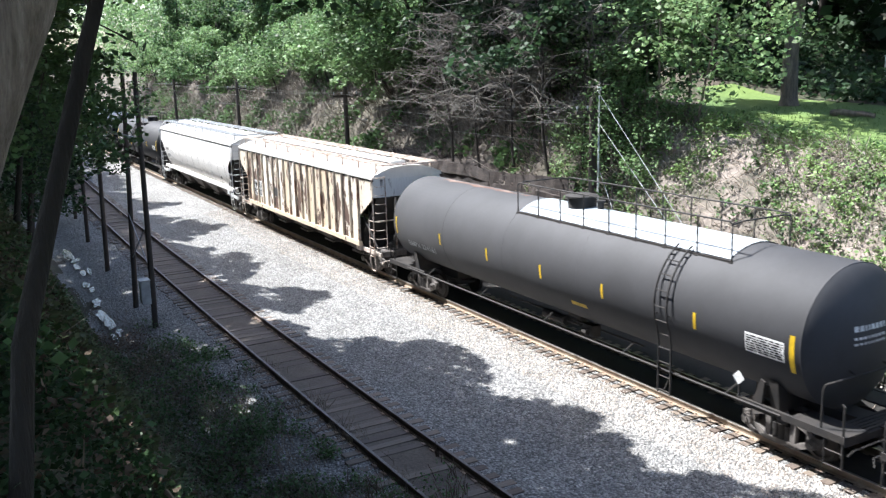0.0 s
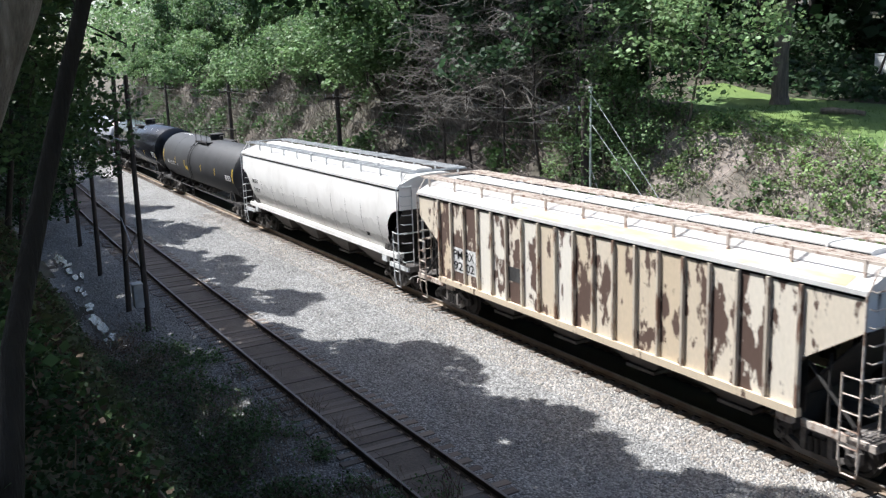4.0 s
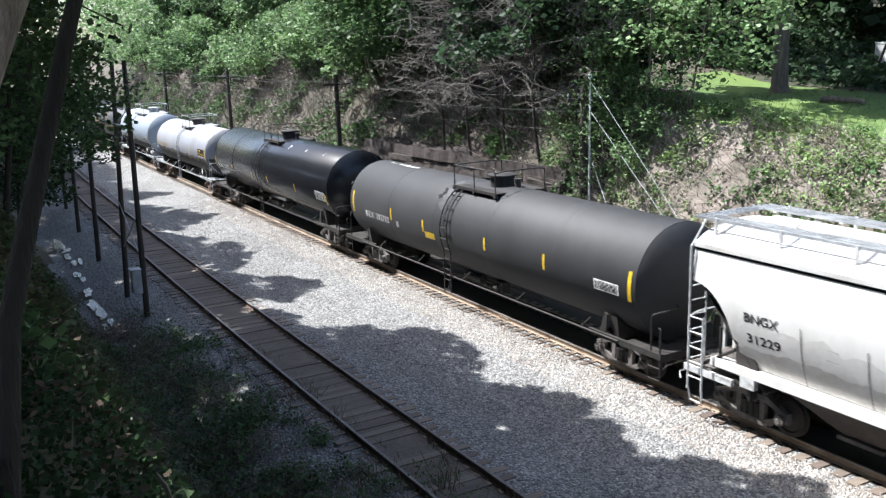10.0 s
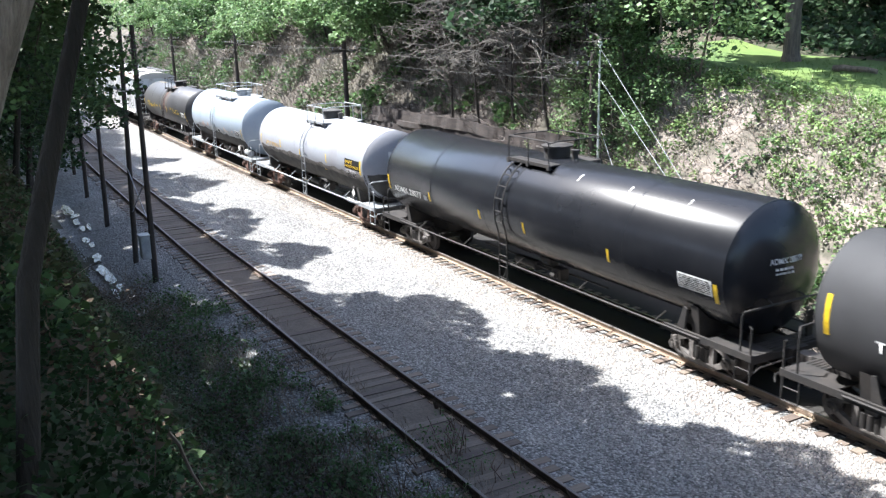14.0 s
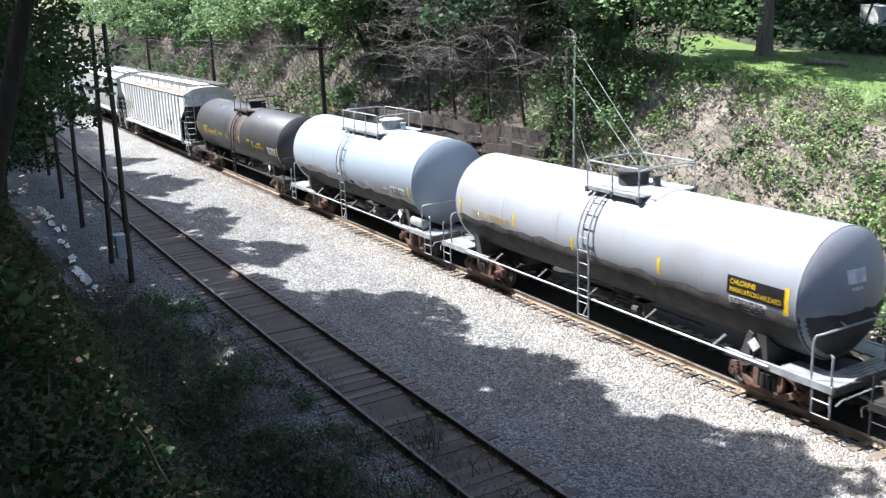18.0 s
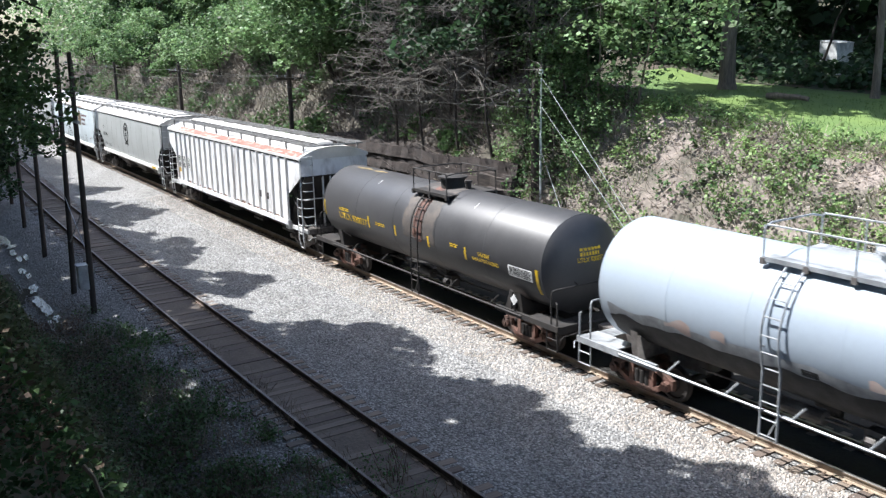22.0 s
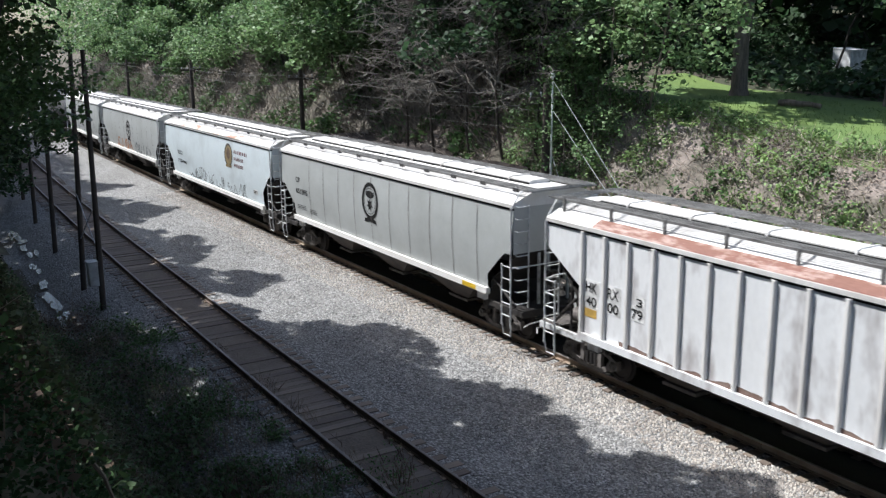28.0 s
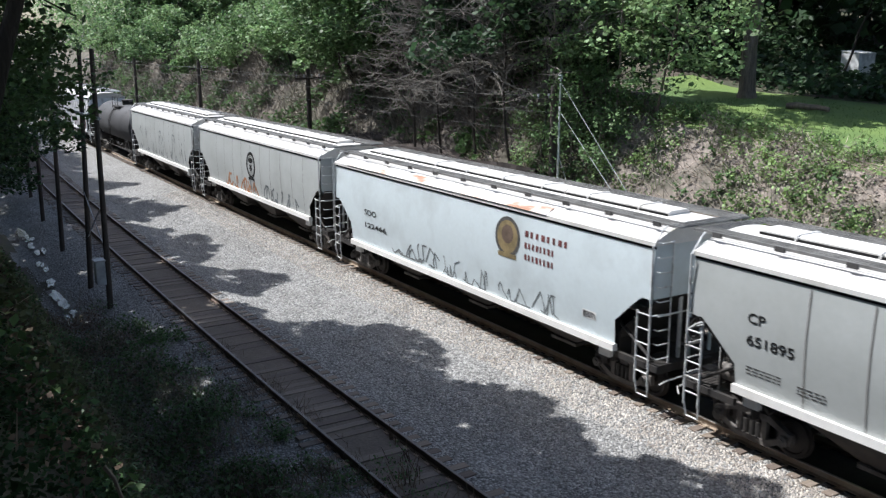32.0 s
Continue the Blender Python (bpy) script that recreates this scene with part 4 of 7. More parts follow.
def hopper_car(label, b_rear, b_front, c_rear, c_front, kind, eave, sill, paint, roof_paint, steel, seed, ribs=0, sill_paint=None, board_paint=SILVER, end_paint=None, lad_paint=None, post_paint=None, seams=True):
    """A covered hopper car about its own middle; b: ends of the body, c: coupler faces. The lower corners of its sides are cut away over the bogies."""
    rnd = random.Random(seed)
    mid = (c_rear + c_front) / 2
    a, b, ca, cb = b_rear - mid, b_front - mid, c_rear - mid, c_front - mid
    car = thing("hopper_car", label, "hopper car", "freight train")
    car["mid"] = mid
    sill_paint, end_paint, lad_paint, post_paint = sill_paint or paint, end_paint or paint, lad_paint or WHITE, post_paint or paint
    cz, run, knee, flat_in = {"flat": (3.38, 1.42, 2.50, 0.0), "round": (3.30, 1.16, 1.95, 0.0), "bow": (2.80, 1.28, 1.98, 0.36)}[kind]
    half = lambda z: hop_side(z, eave, sill, kind)

    def foot(x):
        e = min(x - a, b - x)
        if e >= run + 0.03:
            return sill
        q = max(0.0, min(1.0, (e - flat_in) / (run - flat_in)))
        if kind == "round":
            q = 1 - math.sqrt(1 - 0.98 * q * q)
        return cz + (knee - cz) * q
    step = [run * k / 8 for k in range(9)] + [run + 0.03]
    xs = [a + q for q in step] + [a + run + 0.03 + (b - a - 2 * run - 0.06) * k / 14 for k in range(1, 14)] + [b - q for q in step[::-1]]
    ws = [i / 10 for i in range(11)]
    for s in (-1, 1):
        def skin(u, w):
            z = foot(u) + (eave - foot(u)) * w
            return (u, s * half(z), z)
        if ribs:
            px = [a] + [a + run + 0.06 + (b - a - 2 * run - 0.12) * k / ribs for k in range(ribs + 1)] + [b]
            side = part("side_sheet", Mesh().grid(skin, [q for q in xs if q <= px[1]] + [px[1]], ws), paint, car)
            for q0, q1 in zip(px[1:-2], px[2:-1]):
                part("side_panel", Mesh().grid(skin, [q0, (q0 + q1) / 2, q1], ws), paint, side)
            part("side_panel", Mesh().grid(skin, [px[-2]] + [q for q in xs if q > px[-2]], ws), paint, side)
            y0, y1 = sorted((s * 1.55, s * 1.63))
            y2 = s * 1.645
            for q in px[1:-1]:
                part("side_post", Mesh().box(q - 0.05, q - 0.035, y0, y1, sill, eave - 0.02).box(q + 0.035, q + 0.05, y0, y1, sill, eave - 0.02).box(q - 0.035, q + 0.035, min(y1, y2) if s < 0 else y1 - 0.012, max(y0, y1) if s > 0 else y0 + 0.012, sill, eave - 0.02), post_paint, side)
        else:
            side = part("side_sheet", Mesh().grid(skin, xs, ws), paint, car, smooth=True)
            n = 10 if seams else 0
            for k in range(n):
                x = a + 3.05 + (b - a - 4.85) * k / (n - 1)
                zt = eave - 0.08 if kind == "bow" else rnd.uniform(2.75, 3.35)
                zs = [sill + 0.04 + (zt - sill - 0.04) * i / 8 for i in range(9)]
                part("weld_seam", Mesh().grid(lambda u, w: (u, s * (half(w) + 0.017), w), [x - 0.012, x + 0.012], zs).grid(lambda u, w: (u, s * (half(w) - 0.01), w), [x - 0.013, x + 0.013], zs), TRUCK, side)
        if s < 0:
            near = side
        y0, y1 = sorted((s * (half(sill) - 0.06), s * (max(half(sill), 1.40) + 0.10)))
        m = Mesh().extrude([(y0, sill - 0.16), (y1, sill - 0.16), (y1, sill + 0.02), (y0, sill + 0.03)], "x", a + (run if kind != "round" else 0.5), b - (run if kind != "round" else 0.5))
        part("side_sill", m, sill_paint, car)
        # Black strip stands in for the shadow line under the roof lip.
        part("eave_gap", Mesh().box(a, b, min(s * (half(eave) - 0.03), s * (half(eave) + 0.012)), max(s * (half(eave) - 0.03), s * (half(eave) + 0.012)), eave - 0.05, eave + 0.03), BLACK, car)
        # jacking pads under the sill
        for e, o in ((a, 1), (b, -1)):
            xj = e + o * (run + 0.25)
            part("jacking_pad", Mesh().box(min(xj, xj + o * 0.4), max(xj, xj + o * 0.4), min(s * 1.36, s * 1.5), max(s * 1.36, s * 1.5), sill - 0.42, sill - 0.16), lad_paint if kind != "bow" else sill_paint, car)
    # roof: an arched sheet with a lip at the eaves
    he = half(eave) + 0.05
    arch = [(-he + 2 * he * i / 16, eave + 0.12 + 0.40 * (1 - abs(-1 + 2 * i / 16) ** 2.2)) for i in range(17)]
    prof = [(-he, eave + 0.02)] + arch + [(he, eave + 0.02)]
    roof = part("roof", Mesh().extrude(prof, "x", a - 0.02, b + 0.02), roof_paint, car, smooth=True)
    zr = eave + 0.52
    n = 4
    for k in range(n):
        x0 = a + 0.75 + (b - a - 1.5) * k / n
        x1 = a + 0.75 + (b - a - 1.5) * (k + 1) / n - 0.05
        h = part("hatch_cover", Mesh().extrude([(-0.36, zr - 0.03), (-0.36, zr + 0.07), (-0.28, zr + 0.11), (0.28, zr + 0.11), (0.36, zr + 0.07), (0.36, zr - 0.03)], "x", x0, x1), roof_paint, roof)
        part("hatch_coaming", Mesh().box(x0, x1, -0.40, -0.375, zr - 0.06, zr + 0.04).box(x0, x1, 0.375, 0.40, zr - 0.06, zr + 0.04), BLACK, h)
        for j in range(2):
            xx = x0 + (x1 - x0) * (j + 0.5) / 2
            part("hatch_latch", Mesh().path([(xx, -0.44, zr), (xx, -0.40, zr + 0.1), (xx, -0.28, zr + 0.125), (xx, 0.28, zr + 0.125), (xx, 0.40, zr + 0.1), (xx, 0.44, zr)], 0.022, 5), roof_paint, h)
    bh = {"flat": 0.06, "round": 0.09, "bow": -0.03}[kind]
    for s in (-1, 1):
        yb = s * 0.96
        zb = zr + bh
        m = Mesh()
        for j in range(7):
            m.box(a - 0.3, b + 0.3, yb - 0.25 + j * 0.08, yb - 0.235 + j * 0.08, zb, zb + 0.035)
        for k in range(int((b - a + 0.5) / 0.12)):
            m.box(a - 0.28 + k * 0.12, a - 0.27 + k * 0.12, yb - 0.25, yb + 0.25, zb + 0.015, zb + 0.03)
        m.box(a - 0.3, b + 0.3, min(yb + s * 0.25, yb + s * 0.28), max(yb + s * 0.25, yb + s * 0.28), zb - 0.01, zb + 0.055)
        rb = part("running_board", m, board_paint, car, "open steel grating walkway along the roof edge")
        for k in range(11):
            x = a + 0.3 + (b - a - 0.6) * k / 10
            if kind == "bow":
                part("bracket", Mesh().box(x - 0.12, x + 0.12, min(yb + s * 0.24, yb + s * 0.31), max(yb + s * 0.24, yb + s * 0.31), zb - 0.06, zb + 0.05), GRIME_SHADE, rb)
            else:
                part("bracket", Mesh().box(x - 0.03, x + 0.03, yb - 0.26, yb + 0.26, zb - 0.035, zb).box(x - 0.03, x + 0.03, min(yb + s * 0.26, yb + s * 0.32), max(yb + s * 0.26, yb + s * 0.32), eave + 0.24, zb + 0.07), lad_paint if kind == "round" else board_paint, rb)
    for s, e in ((-1, a), (1, b)):
        m = Mesh()
        for j in range(7):
            xx = e + s * (0.02 + 0.065 * j)
            m.box(xx - 0.008, xx + 0.008, -1.22, 1.22, zr + bh, zr + bh + 0.035)
        for j in range(13):
            m.box(min(e, e + s * 0.42), max(e, e + s * 0.42), -1.22 + 0.2 * j, -1.20 + 0.2 * j, zr + bh + 0.01, zr + bh + 0.03)
        part("roof_end_platform", m, board_paint, car, "grating platform across the roof end")
    # ends
    for s, e, c in ((-1, a, ca), (1, b, cb)):
        he2 = half(eave) - 0.01
        outline = [(-he2, cz), (he2, cz), (he2, eave + 0.1)] + [(y * (he2 / he), z - 0.03) for y, z in arch[::-1]] + [(-he2, eave + 0.1)]
        part("end_sheet", Mesh().extrude(outline, "x", min(e - s * 0.01, e - s * 0.04), max(e - s * 0.01, e - s * 0.04)), end_paint, car)
        # Body-coloured in truth; painted black to hold the shade of the recess.
        part("slope_sheet", Mesh().extrude([(e, cz), (e - s * (run + 0.9), sill - 0.4), (e - s * (run + 0.86), sill - 0.46), (e - s * 0.02, cz - 0.05)], "y", -1.4, 1.4), CAR_BLACK, car)
        # Added black panel that blocks the view and keeps the car end dark.
        xp = e - s * (run + 0.35)
        part("end_bulkhead", Mesh().box(xp - 0.03, xp + 0.03, -1.3, 1.3, 0.72, sill + 0.1), CAR_BLACK, car)
        # Black plates fill in the shadow inside the cut corners.
        for y in (-1.36, 1.36):
            pl = [(e - s * run, knee), (e - s * run, sill - 0.1), (e - s * (run + 0.7), sill - 0.1), (e - s * (run + 0.5), sill + 0.4)]
            part("gusset", Mesh().extrude(pl, "y", y - 0.02, y + 0.02), CAR_BLACK, car)
        xb = c - s * 2.1
        bogie(car, xb, steel)
        coupler(car, c, s)
        part("centre_sill", Mesh().box(min(xb - s * 1.6, c - s * 0.3), max(xb - s * 1.6, c - s * 0.3), -0.3, 0.3, 0.72, 1.12), CAR_BLACK, car)
        xo = c - s * 0.42
        deck_paint = TRUCK if kind != "bow" else CAR_BLACK
        dk = part("end_platform", Mesh().box(min(xo, xo - s * 0.06), max(xo, xo - s * 0.06), -1.47, 1.47, 0.95, 1.12), deck_paint, car)
        for k in range(7):
            xx = xo - s * 0.11 * k
            part("slat", Mesh().box(min(xx, xx - s * 0.08), max(xx, xx - s * 0.08), -1.45, 1.45, 1.12, 1.16), deck_paint, dk)
        for y in (-1.45, 1.45):
            part("end_sill", Mesh().box(min(e - s * run, xo), max(e - s * run, xo), y - 0.05, y + 0.05, 0.98, 1.14), lad_paint if kind != "bow" else CAR_BLACK, dk)
        # posts and braces from the deck up to the slope
        for y in (-0.55, -0.2, 0.55, 1.42):
            zt = cz - 0.02
            part("end_post", Mesh().box(e - s * 0.06 - 0.035, e - s * 0.06 + 0.035, y - 0.035, y + 0.035, 1.14, zt), end_paint if y > -0.5 else lad_paint, car)
        for y in (-1.38, 1.38):
            part("end_brace", Mesh().rod((e - s * 0.1, y, 1.2), (e - s * run * 0.98, y, knee - 0.1), 0.045, 6), CAR_BLACK, car)
            part("end_brace", Mesh().rod((e - s * run * 0.6, y, 1.15), (e - s * run * 0.6, y, cz - (cz - knee) * 0.75), 0.035, 6), CAR_BLACK, car)
        # ladders: one upright at the corner serves the side rungs below and the end rungs above
        ya = -half(3.0) - 0.05
        xc = e + s * 0.03
        ld = part("side_ladder", Mesh().path([(xc, ya, 0.62), (xc, ya, eave + 0.05)], 0.027, 6), lad_paint, car)
        part("stile", Mesh().path([(xc - s * 0.44, ya, 0.62), (xc - s * 0.44, ya, 2.48)], 0.026, 6), lad_paint, ld)
        for k in range(5):
            z = 0.95 + k * 0.37
            part("rung", Mesh().rod((xc - s * 0.44, ya, z), (xc, ya, z), 0.019, 5), lad_paint, ld)
        part("step", Mesh().path([(xc - s * 0.44, ya + 0.02, 0.66), (xc - s * 0.40, ya + 0.05, 0.34), (xc - s * 0.05, ya + 0.05, 0.34), (xc, ya + 0.02, 0.66)], 0.022, 6), lad_paint, ld)
        ed = part("end_ladder", Mesh().path([(e + s * 0.10, -1.06, 1.14), (e + s * 0.10, -1.06, eave + 0.1)], 0.022, 6), lad_paint, car)
        for k in range(9):
            z = 1.35 + k * 0.36
            part("rung", Mesh().path([(xc + s * 0.02, -1.52, z), (e + s * 0.13, -1.48, z - 0.03), (e + s * 0.13, -1.1, z - 0.03), (e + s * 0.10, -1.06, z)], 0.017, 5), lad_paint, ed)
        part("roof_grab", Mesh().path([(xc, ya, eave + 0.02), (xc, -1.35, eave + 0.42), (xc + s * 0.02, -1.2, zr + bh + 0.03)], 0.022, 6), lad_paint, ed)
        part("crossover_rail", Mesh().path([(xc, ya, 2.42), (e + s * 0.18, -1.2, 2.44), (e + s * 0.18, 1.4, 2.44)], 0.021, 6), lad_paint, car)
        part("uncoupling_lever", Mesh().path([(c - s * 0.32, -1.5, 0.72), (c - s * 0.2, -1.42, 0.84), (c - s * 0.18, -0.3, 0.9), (c - s * 0.1, 0, 0.86)], 0.018, 5), lad_paint, car)
    bw = part("brake_wheel", Mesh().path([(b + 0.22, -0.25 + 0.27 * math.cos(t), 1.95 + 0.27 * math.sin(t)) for t in [i * math.pi / 8 for i in range(17)]], 0.022, 6), TRUCK, car)
    part("brake_gear", Mesh().box(b - 0.05, b + 0.18, -0.4, -0.1, 1.75, 2.15), CAR_BLACK, bw)
    part("spoke", Mesh().rod((b + 0.22, -0.52, 1.95), (b + 0.22, 0.02, 1.95), 0.015, 5).rod((b + 0.22, -0.25, 1.68), (b + 0.22, -0.25, 2.22), 0.015, 5), TRUCK, bw)
    part("brake_reservoir", Mesh().lathe_x([(a + 0.25, 0.05), (a + 0.3, 0.2), (a + 1.35, 0.2), (a + 1.4, 0.05)], 1.38, 12, -0.75), TRUCK, car, smooth=True)
    part("brake_cylinder", Mesh().rod((a + 0.2, 0.5, 1.5), (a + 0.9, 0.5, 1.5), 0.16, 12), TRUCK, car)
    # bottom hoppers
    n = 3 if b - a < 18 else 4
    span = (b - a - 2 * run - 1.8) / n
    for k in range(n):
        x0 = a + run + 0.9 + span * k
        x1 = x0 + span
        xm = (x0 + x1) / 2
        vs = [(x0, -1.3, sill - 0.1), (x1, -1.3, sill - 0.1), (x1, 1.3, sill - 0.1), (x0, 1.3, sill - 0.1), (xm - 0.45, -0.55, 0.42), (xm + 0.45, -0.55, 0.42), (xm + 0.45, 0.55, 0.42), (xm - 0.45, 0.55, 0.42)]
        h = part("discharge_hopper", Mesh().add(vs, [(0, 3, 2, 1), (4, 5, 6, 7), (0, 1, 5, 4), (1, 2, 6, 5), (2, 3, 7, 6), (3, 0, 4, 7)]), DUSTY, car)
        part("outlet_gate", Mesh().box(xm - 0.55, xm + 0.55, -0.65, 0.65, 0.33, 0.42), TRUCK, h)
    return car, near, half, mid, lambda z: -half(z)


def side_film(car, name, fy, x0, x1, z0, ztop, jag, seed, material, label, out=0.008):
    """A ragged film low on a car's side: rust, dust, and shade painted as colour."""
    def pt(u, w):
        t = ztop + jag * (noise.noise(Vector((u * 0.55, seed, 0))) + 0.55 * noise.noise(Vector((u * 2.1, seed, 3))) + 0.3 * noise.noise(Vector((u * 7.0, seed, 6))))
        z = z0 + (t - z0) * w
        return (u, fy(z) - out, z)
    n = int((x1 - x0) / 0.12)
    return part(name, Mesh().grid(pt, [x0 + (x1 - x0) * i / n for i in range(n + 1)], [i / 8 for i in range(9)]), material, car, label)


# ---- the train, front to back ----
CARS = []


def oval(m, fy, cx, cz, rx, rz, inner=0.0, n=28):
    """A disc or ring on a car's side."""
    vs, fs = [], []
    for i in range(n):
        t = 2 * math.pi * i / n
        for k in (1.0, inner):
            z = cz + rz * k * math.sin(t)
            vs.append((cx + rx * k * math.cos(t), fy(z) - 0.009, z))
    for i in range(n):
        j = (i + 1) % n
        fs.append((2 * i, 2 * j, 2 * j + 1, 2 * i + 1))
    return m.add(vs, fs)


def roof_patches(car, he, eave, spots, material, label):
    """Ragged worn patches on the near roof slope."""
    for x, w, seed in spots:
        vs = []
        n = 14
        for i in range(n):
            t = 2 * math.pi * i / n
            q = 1 + 0.45 * noise.noise(Vector((math.cos(t) * 1.6, math.sin(t) * 1.6, seed)))
            u = 0.5 + 0.36 * q * math.sin(t)
            yy = -he + 0.4 * u
            vs.append((x + w * q * math.cos(t), yy, eave + 0.12 + 0.40 * (1 - abs(yy / he) ** 2.2) + 0.008))
        part("rust_patch", Mesh().add(vs, [tuple(range(n))]), material, car, label)


def letter_bars(fy, x0, x1, z0, z1, n=11, skip=4):
    """One line of worn letters as plain upright bars."""
    m = Mesh()
    w = (x1 - x0) / n
    for i in range(n):
        if i != skip:
            x = x0 + w * i
            m.grid(lambda u, q: (u, fy(q) - 0.01, q), [x, x + w * (0.45 if i % 3 else 0.6)], [z0, z1])
    return m


def train():
    # a car ahead, of which only the rear end shows
    c, r, zc, mid, fy = tank_car("charcoal grey tank car with rusty red bogies", 81.3, 96.0, 80.2, 97.0, 1.45, 4.1, TANK_DARK, TRUCK_RUST, 1, lad=88.5, plat=(87.5, 89.5), dome=88.5)
    CARS.append(c)
    # long dark grey tank
    c, r, zc, mid, fy = tank_car("long matt dark grey tank car with yellow reflector stripes", 59.2, 79.25, 58.5, 80.2, 1.64, 4.35, TANK_GREY, TRUCK, 2, lad=74.65, plat=(67.3, 76.2), dome=69.3, deck=True,
                                 stripes=[(59.93, 2.3, 2.95, 0.1)] + [(x, 2.38, 2.80, 0.09) for x in (63.33, 66.43, 69.42, 72.27, 75.7)] + [(78.52, 2.1, 2.95, 0.13)])
    data_panel(c, 77.25 - mid, 78.32 - mid, 2.28, 2.74, fy, 1)
    head_bars(c, 79.25 - mid, r, zc, -0.55, 0.35, [(3.0, 3.12), (2.82, 2.88), (2.7, 2.75)], WHITE, 2)
    lettering(c, "BNPX 224161", 60.72 - mid, 62.77 - mid, 1.95, 2.16, fy, SILVER)
    placard(c, 77.0 - mid, 1.55)
    part("warning_label", tank_patch(r, zc, 70.7 - mid, 71.4 - mid, 1.86, 1.98), YELLOW, c, "faded yellow warning label")
    part("deck_plate", tank_arc(r, zc, 67.4 - mid, 76.1 - mid, 55, 125, 0.0, 1, 0.03), PALE, c, "pale blue-grey deck plate on top of the tank")
    part("rust_bloom", tank_arc(r, zc, 61.0 - mid, 66.5 - mid, 86, 94, 7.0, 7), RUST, c, "rusty bloom along the tank top")
    CARS.append(c)
    # rusty ribbed hopper
    c, near, half, mid, fy = hopper_car("cream ribbed hopper car with flaking rusty paint", 39.7, 57.75, 38.9, 58.5, "flat", 4.1, 1.35, HOP_RUST, ROOF_LIGHT, TRUCK, 3, ribs=18, sill_paint=HOP_RUST, end_paint=HOP_STREAK, lad_paint=LADDER_TAN, post_paint=POST_CREAM, board_paint=LADDER_TAN)
    for body, x0, x1, z0, z1 in (("PM", 42.1, 42.68, 2.2, 2.5), ("RX", 42.9, 43.4, 2.22, 2.52), ("92", 42.1, 42.68, 1.8, 2.1), ("02", 42.9, 43.4, 1.82, 2.12)):
        w = part("stencil_ground", Mesh().box(x0 - mid - 0.08, x1 - mid + 0.1, -1.566, -1.558, z0 - 0.06, z1 + 0.08), WHITE, c)
        lettering(c, body, x0 - mid, x1 - mid, z0, z1, lambda z: -1.562, BLACK)
    part("paint_patch", Mesh().box(45.3 - mid, 46.15 - mid, -1.566, -1.558, 2.05, 2.5), GRIME_SHADE, c, "dark rectangular paint patch")
    part("rust_strip", Mesh().grid(lambda u, w: (u, -1.60 + 0.34 * w, 4.1 + 0.135 + 0.40 * (1 - (1 - 0.2124 * w) ** 2.2)), [45.5 - mid, 57.3 - mid], [i / 5 for i in range(6)]), ROOF_PEACH, c, "roof edge stained orange by rust")
    roof_patches(c, half(4.1) + 0.05, 4.1, [(47.3 - mid, 0.5, 1.1), (49.6 - mid, 1.1, 2.3), (52.1 - mid, 0.6, 3.9), (53.6 - mid, 1.2, 5.0), (55.9 - mid, 1.3, 6.6)], ROOF_RUST, "patch of rust on the roof")
    CARS.append(c)
    # white smooth hopper
    c, near, half, mid, fy = hopper_car("white smooth-sided hopper car with dusty lower panels", 19.15, 38.1, 18.4, 38.9, "round", 4.1, 1.5, HOP_WHITE, ROOF_LIGHT, TRUCK, 4, lad_paint=LADDER_GREY)
    lettering(c, "BNGX", 20.7 - mid, 21.63 - mid, 2.68, 2.9, fy, BLACK)
    lettering(c, "31229", 20.75 - mid, 21.66 - mid, 2.2, 2.42, fy, BLACK)
    part("stencil_box", Mesh().grid(lambda u, w: (u, fy(w) - 0.008, w), [22.8 - mid, 23.1 - mid], [2.36, 2.6]), SILVER, c)
    part("ink_stamp", Mesh().grid(lambda u, w: (u, fy(w) - 0.016, w), [34.85 - mid, 35.15 - mid], [1.88, 2.04]), BLACK, c)
    # Dust plus the turned-under side's shade, put into two ragged skins of colour.
    side_film(c, "dusty_film", fy, 20.45 - mid, 36.85 - mid, 1.54, 2.62, 0.35, 4, HOP_DUST_SHADE, "grey film of dust and painted shade along the lower side")
    side_film(c, "dark_film", fy, 20.45 - mid, 36.85 - mid, 1.54, 2.05, 0.22, 9, HOP_GRIME_SHADE, "darker film of grime and painted shade along the lower side", 0.012)
    for k, (x, w) in enumerate(((24.5, 1.1), (27.0, 1.6), (30.2, 1.3), (33.4, 1.4))):
        part("dust_streak", Mesh().grid(lambda u, q: (u + 0.15 * noise.noise(Vector((u * 3, q * 3, k))), fy(q) - 0.013, q + 0.1 * noise.noise(Vector((u * 2, k, 0)))), [x - mid + w * i / 8 for i in range(9)], [2.05, 2.12, 2.2]), ROOF_LIGHT, c, "chalky dust streak")
    CARS.append(c)
    # charcoal tank
    c, r, zc, mid, fy = tank_car("charcoal grey tank car with yellow stripes and white lettering", -0.95, 17.65, -1.7, 18.4, 1.6, 4.2, TANK_DARK, TRUCK, 5, lad=7.5, plat=(7.13, 9.78), dome=8.7,
                                 stripes=[(-0.15, 2.23, 3.1, 0.13), (3.3, 2.36, 2.82, 0.1), (5.85, 2.32, 2.74, 0.12), (9.98, 2.36, 2.78, 0.1), (13.2, 2.36, 2.83, 0.1), (16.92, 2.24, 3.05, 0.13)])
    lettering(c, "TILX", 0.98 - mid, 1.78 - mid, 2.2, 2.45, fy, WHITE)
    lettering(c, "292712", 1.96 - mid, 3.08 - mid, 2.2, 2.45, fy, WHITE)
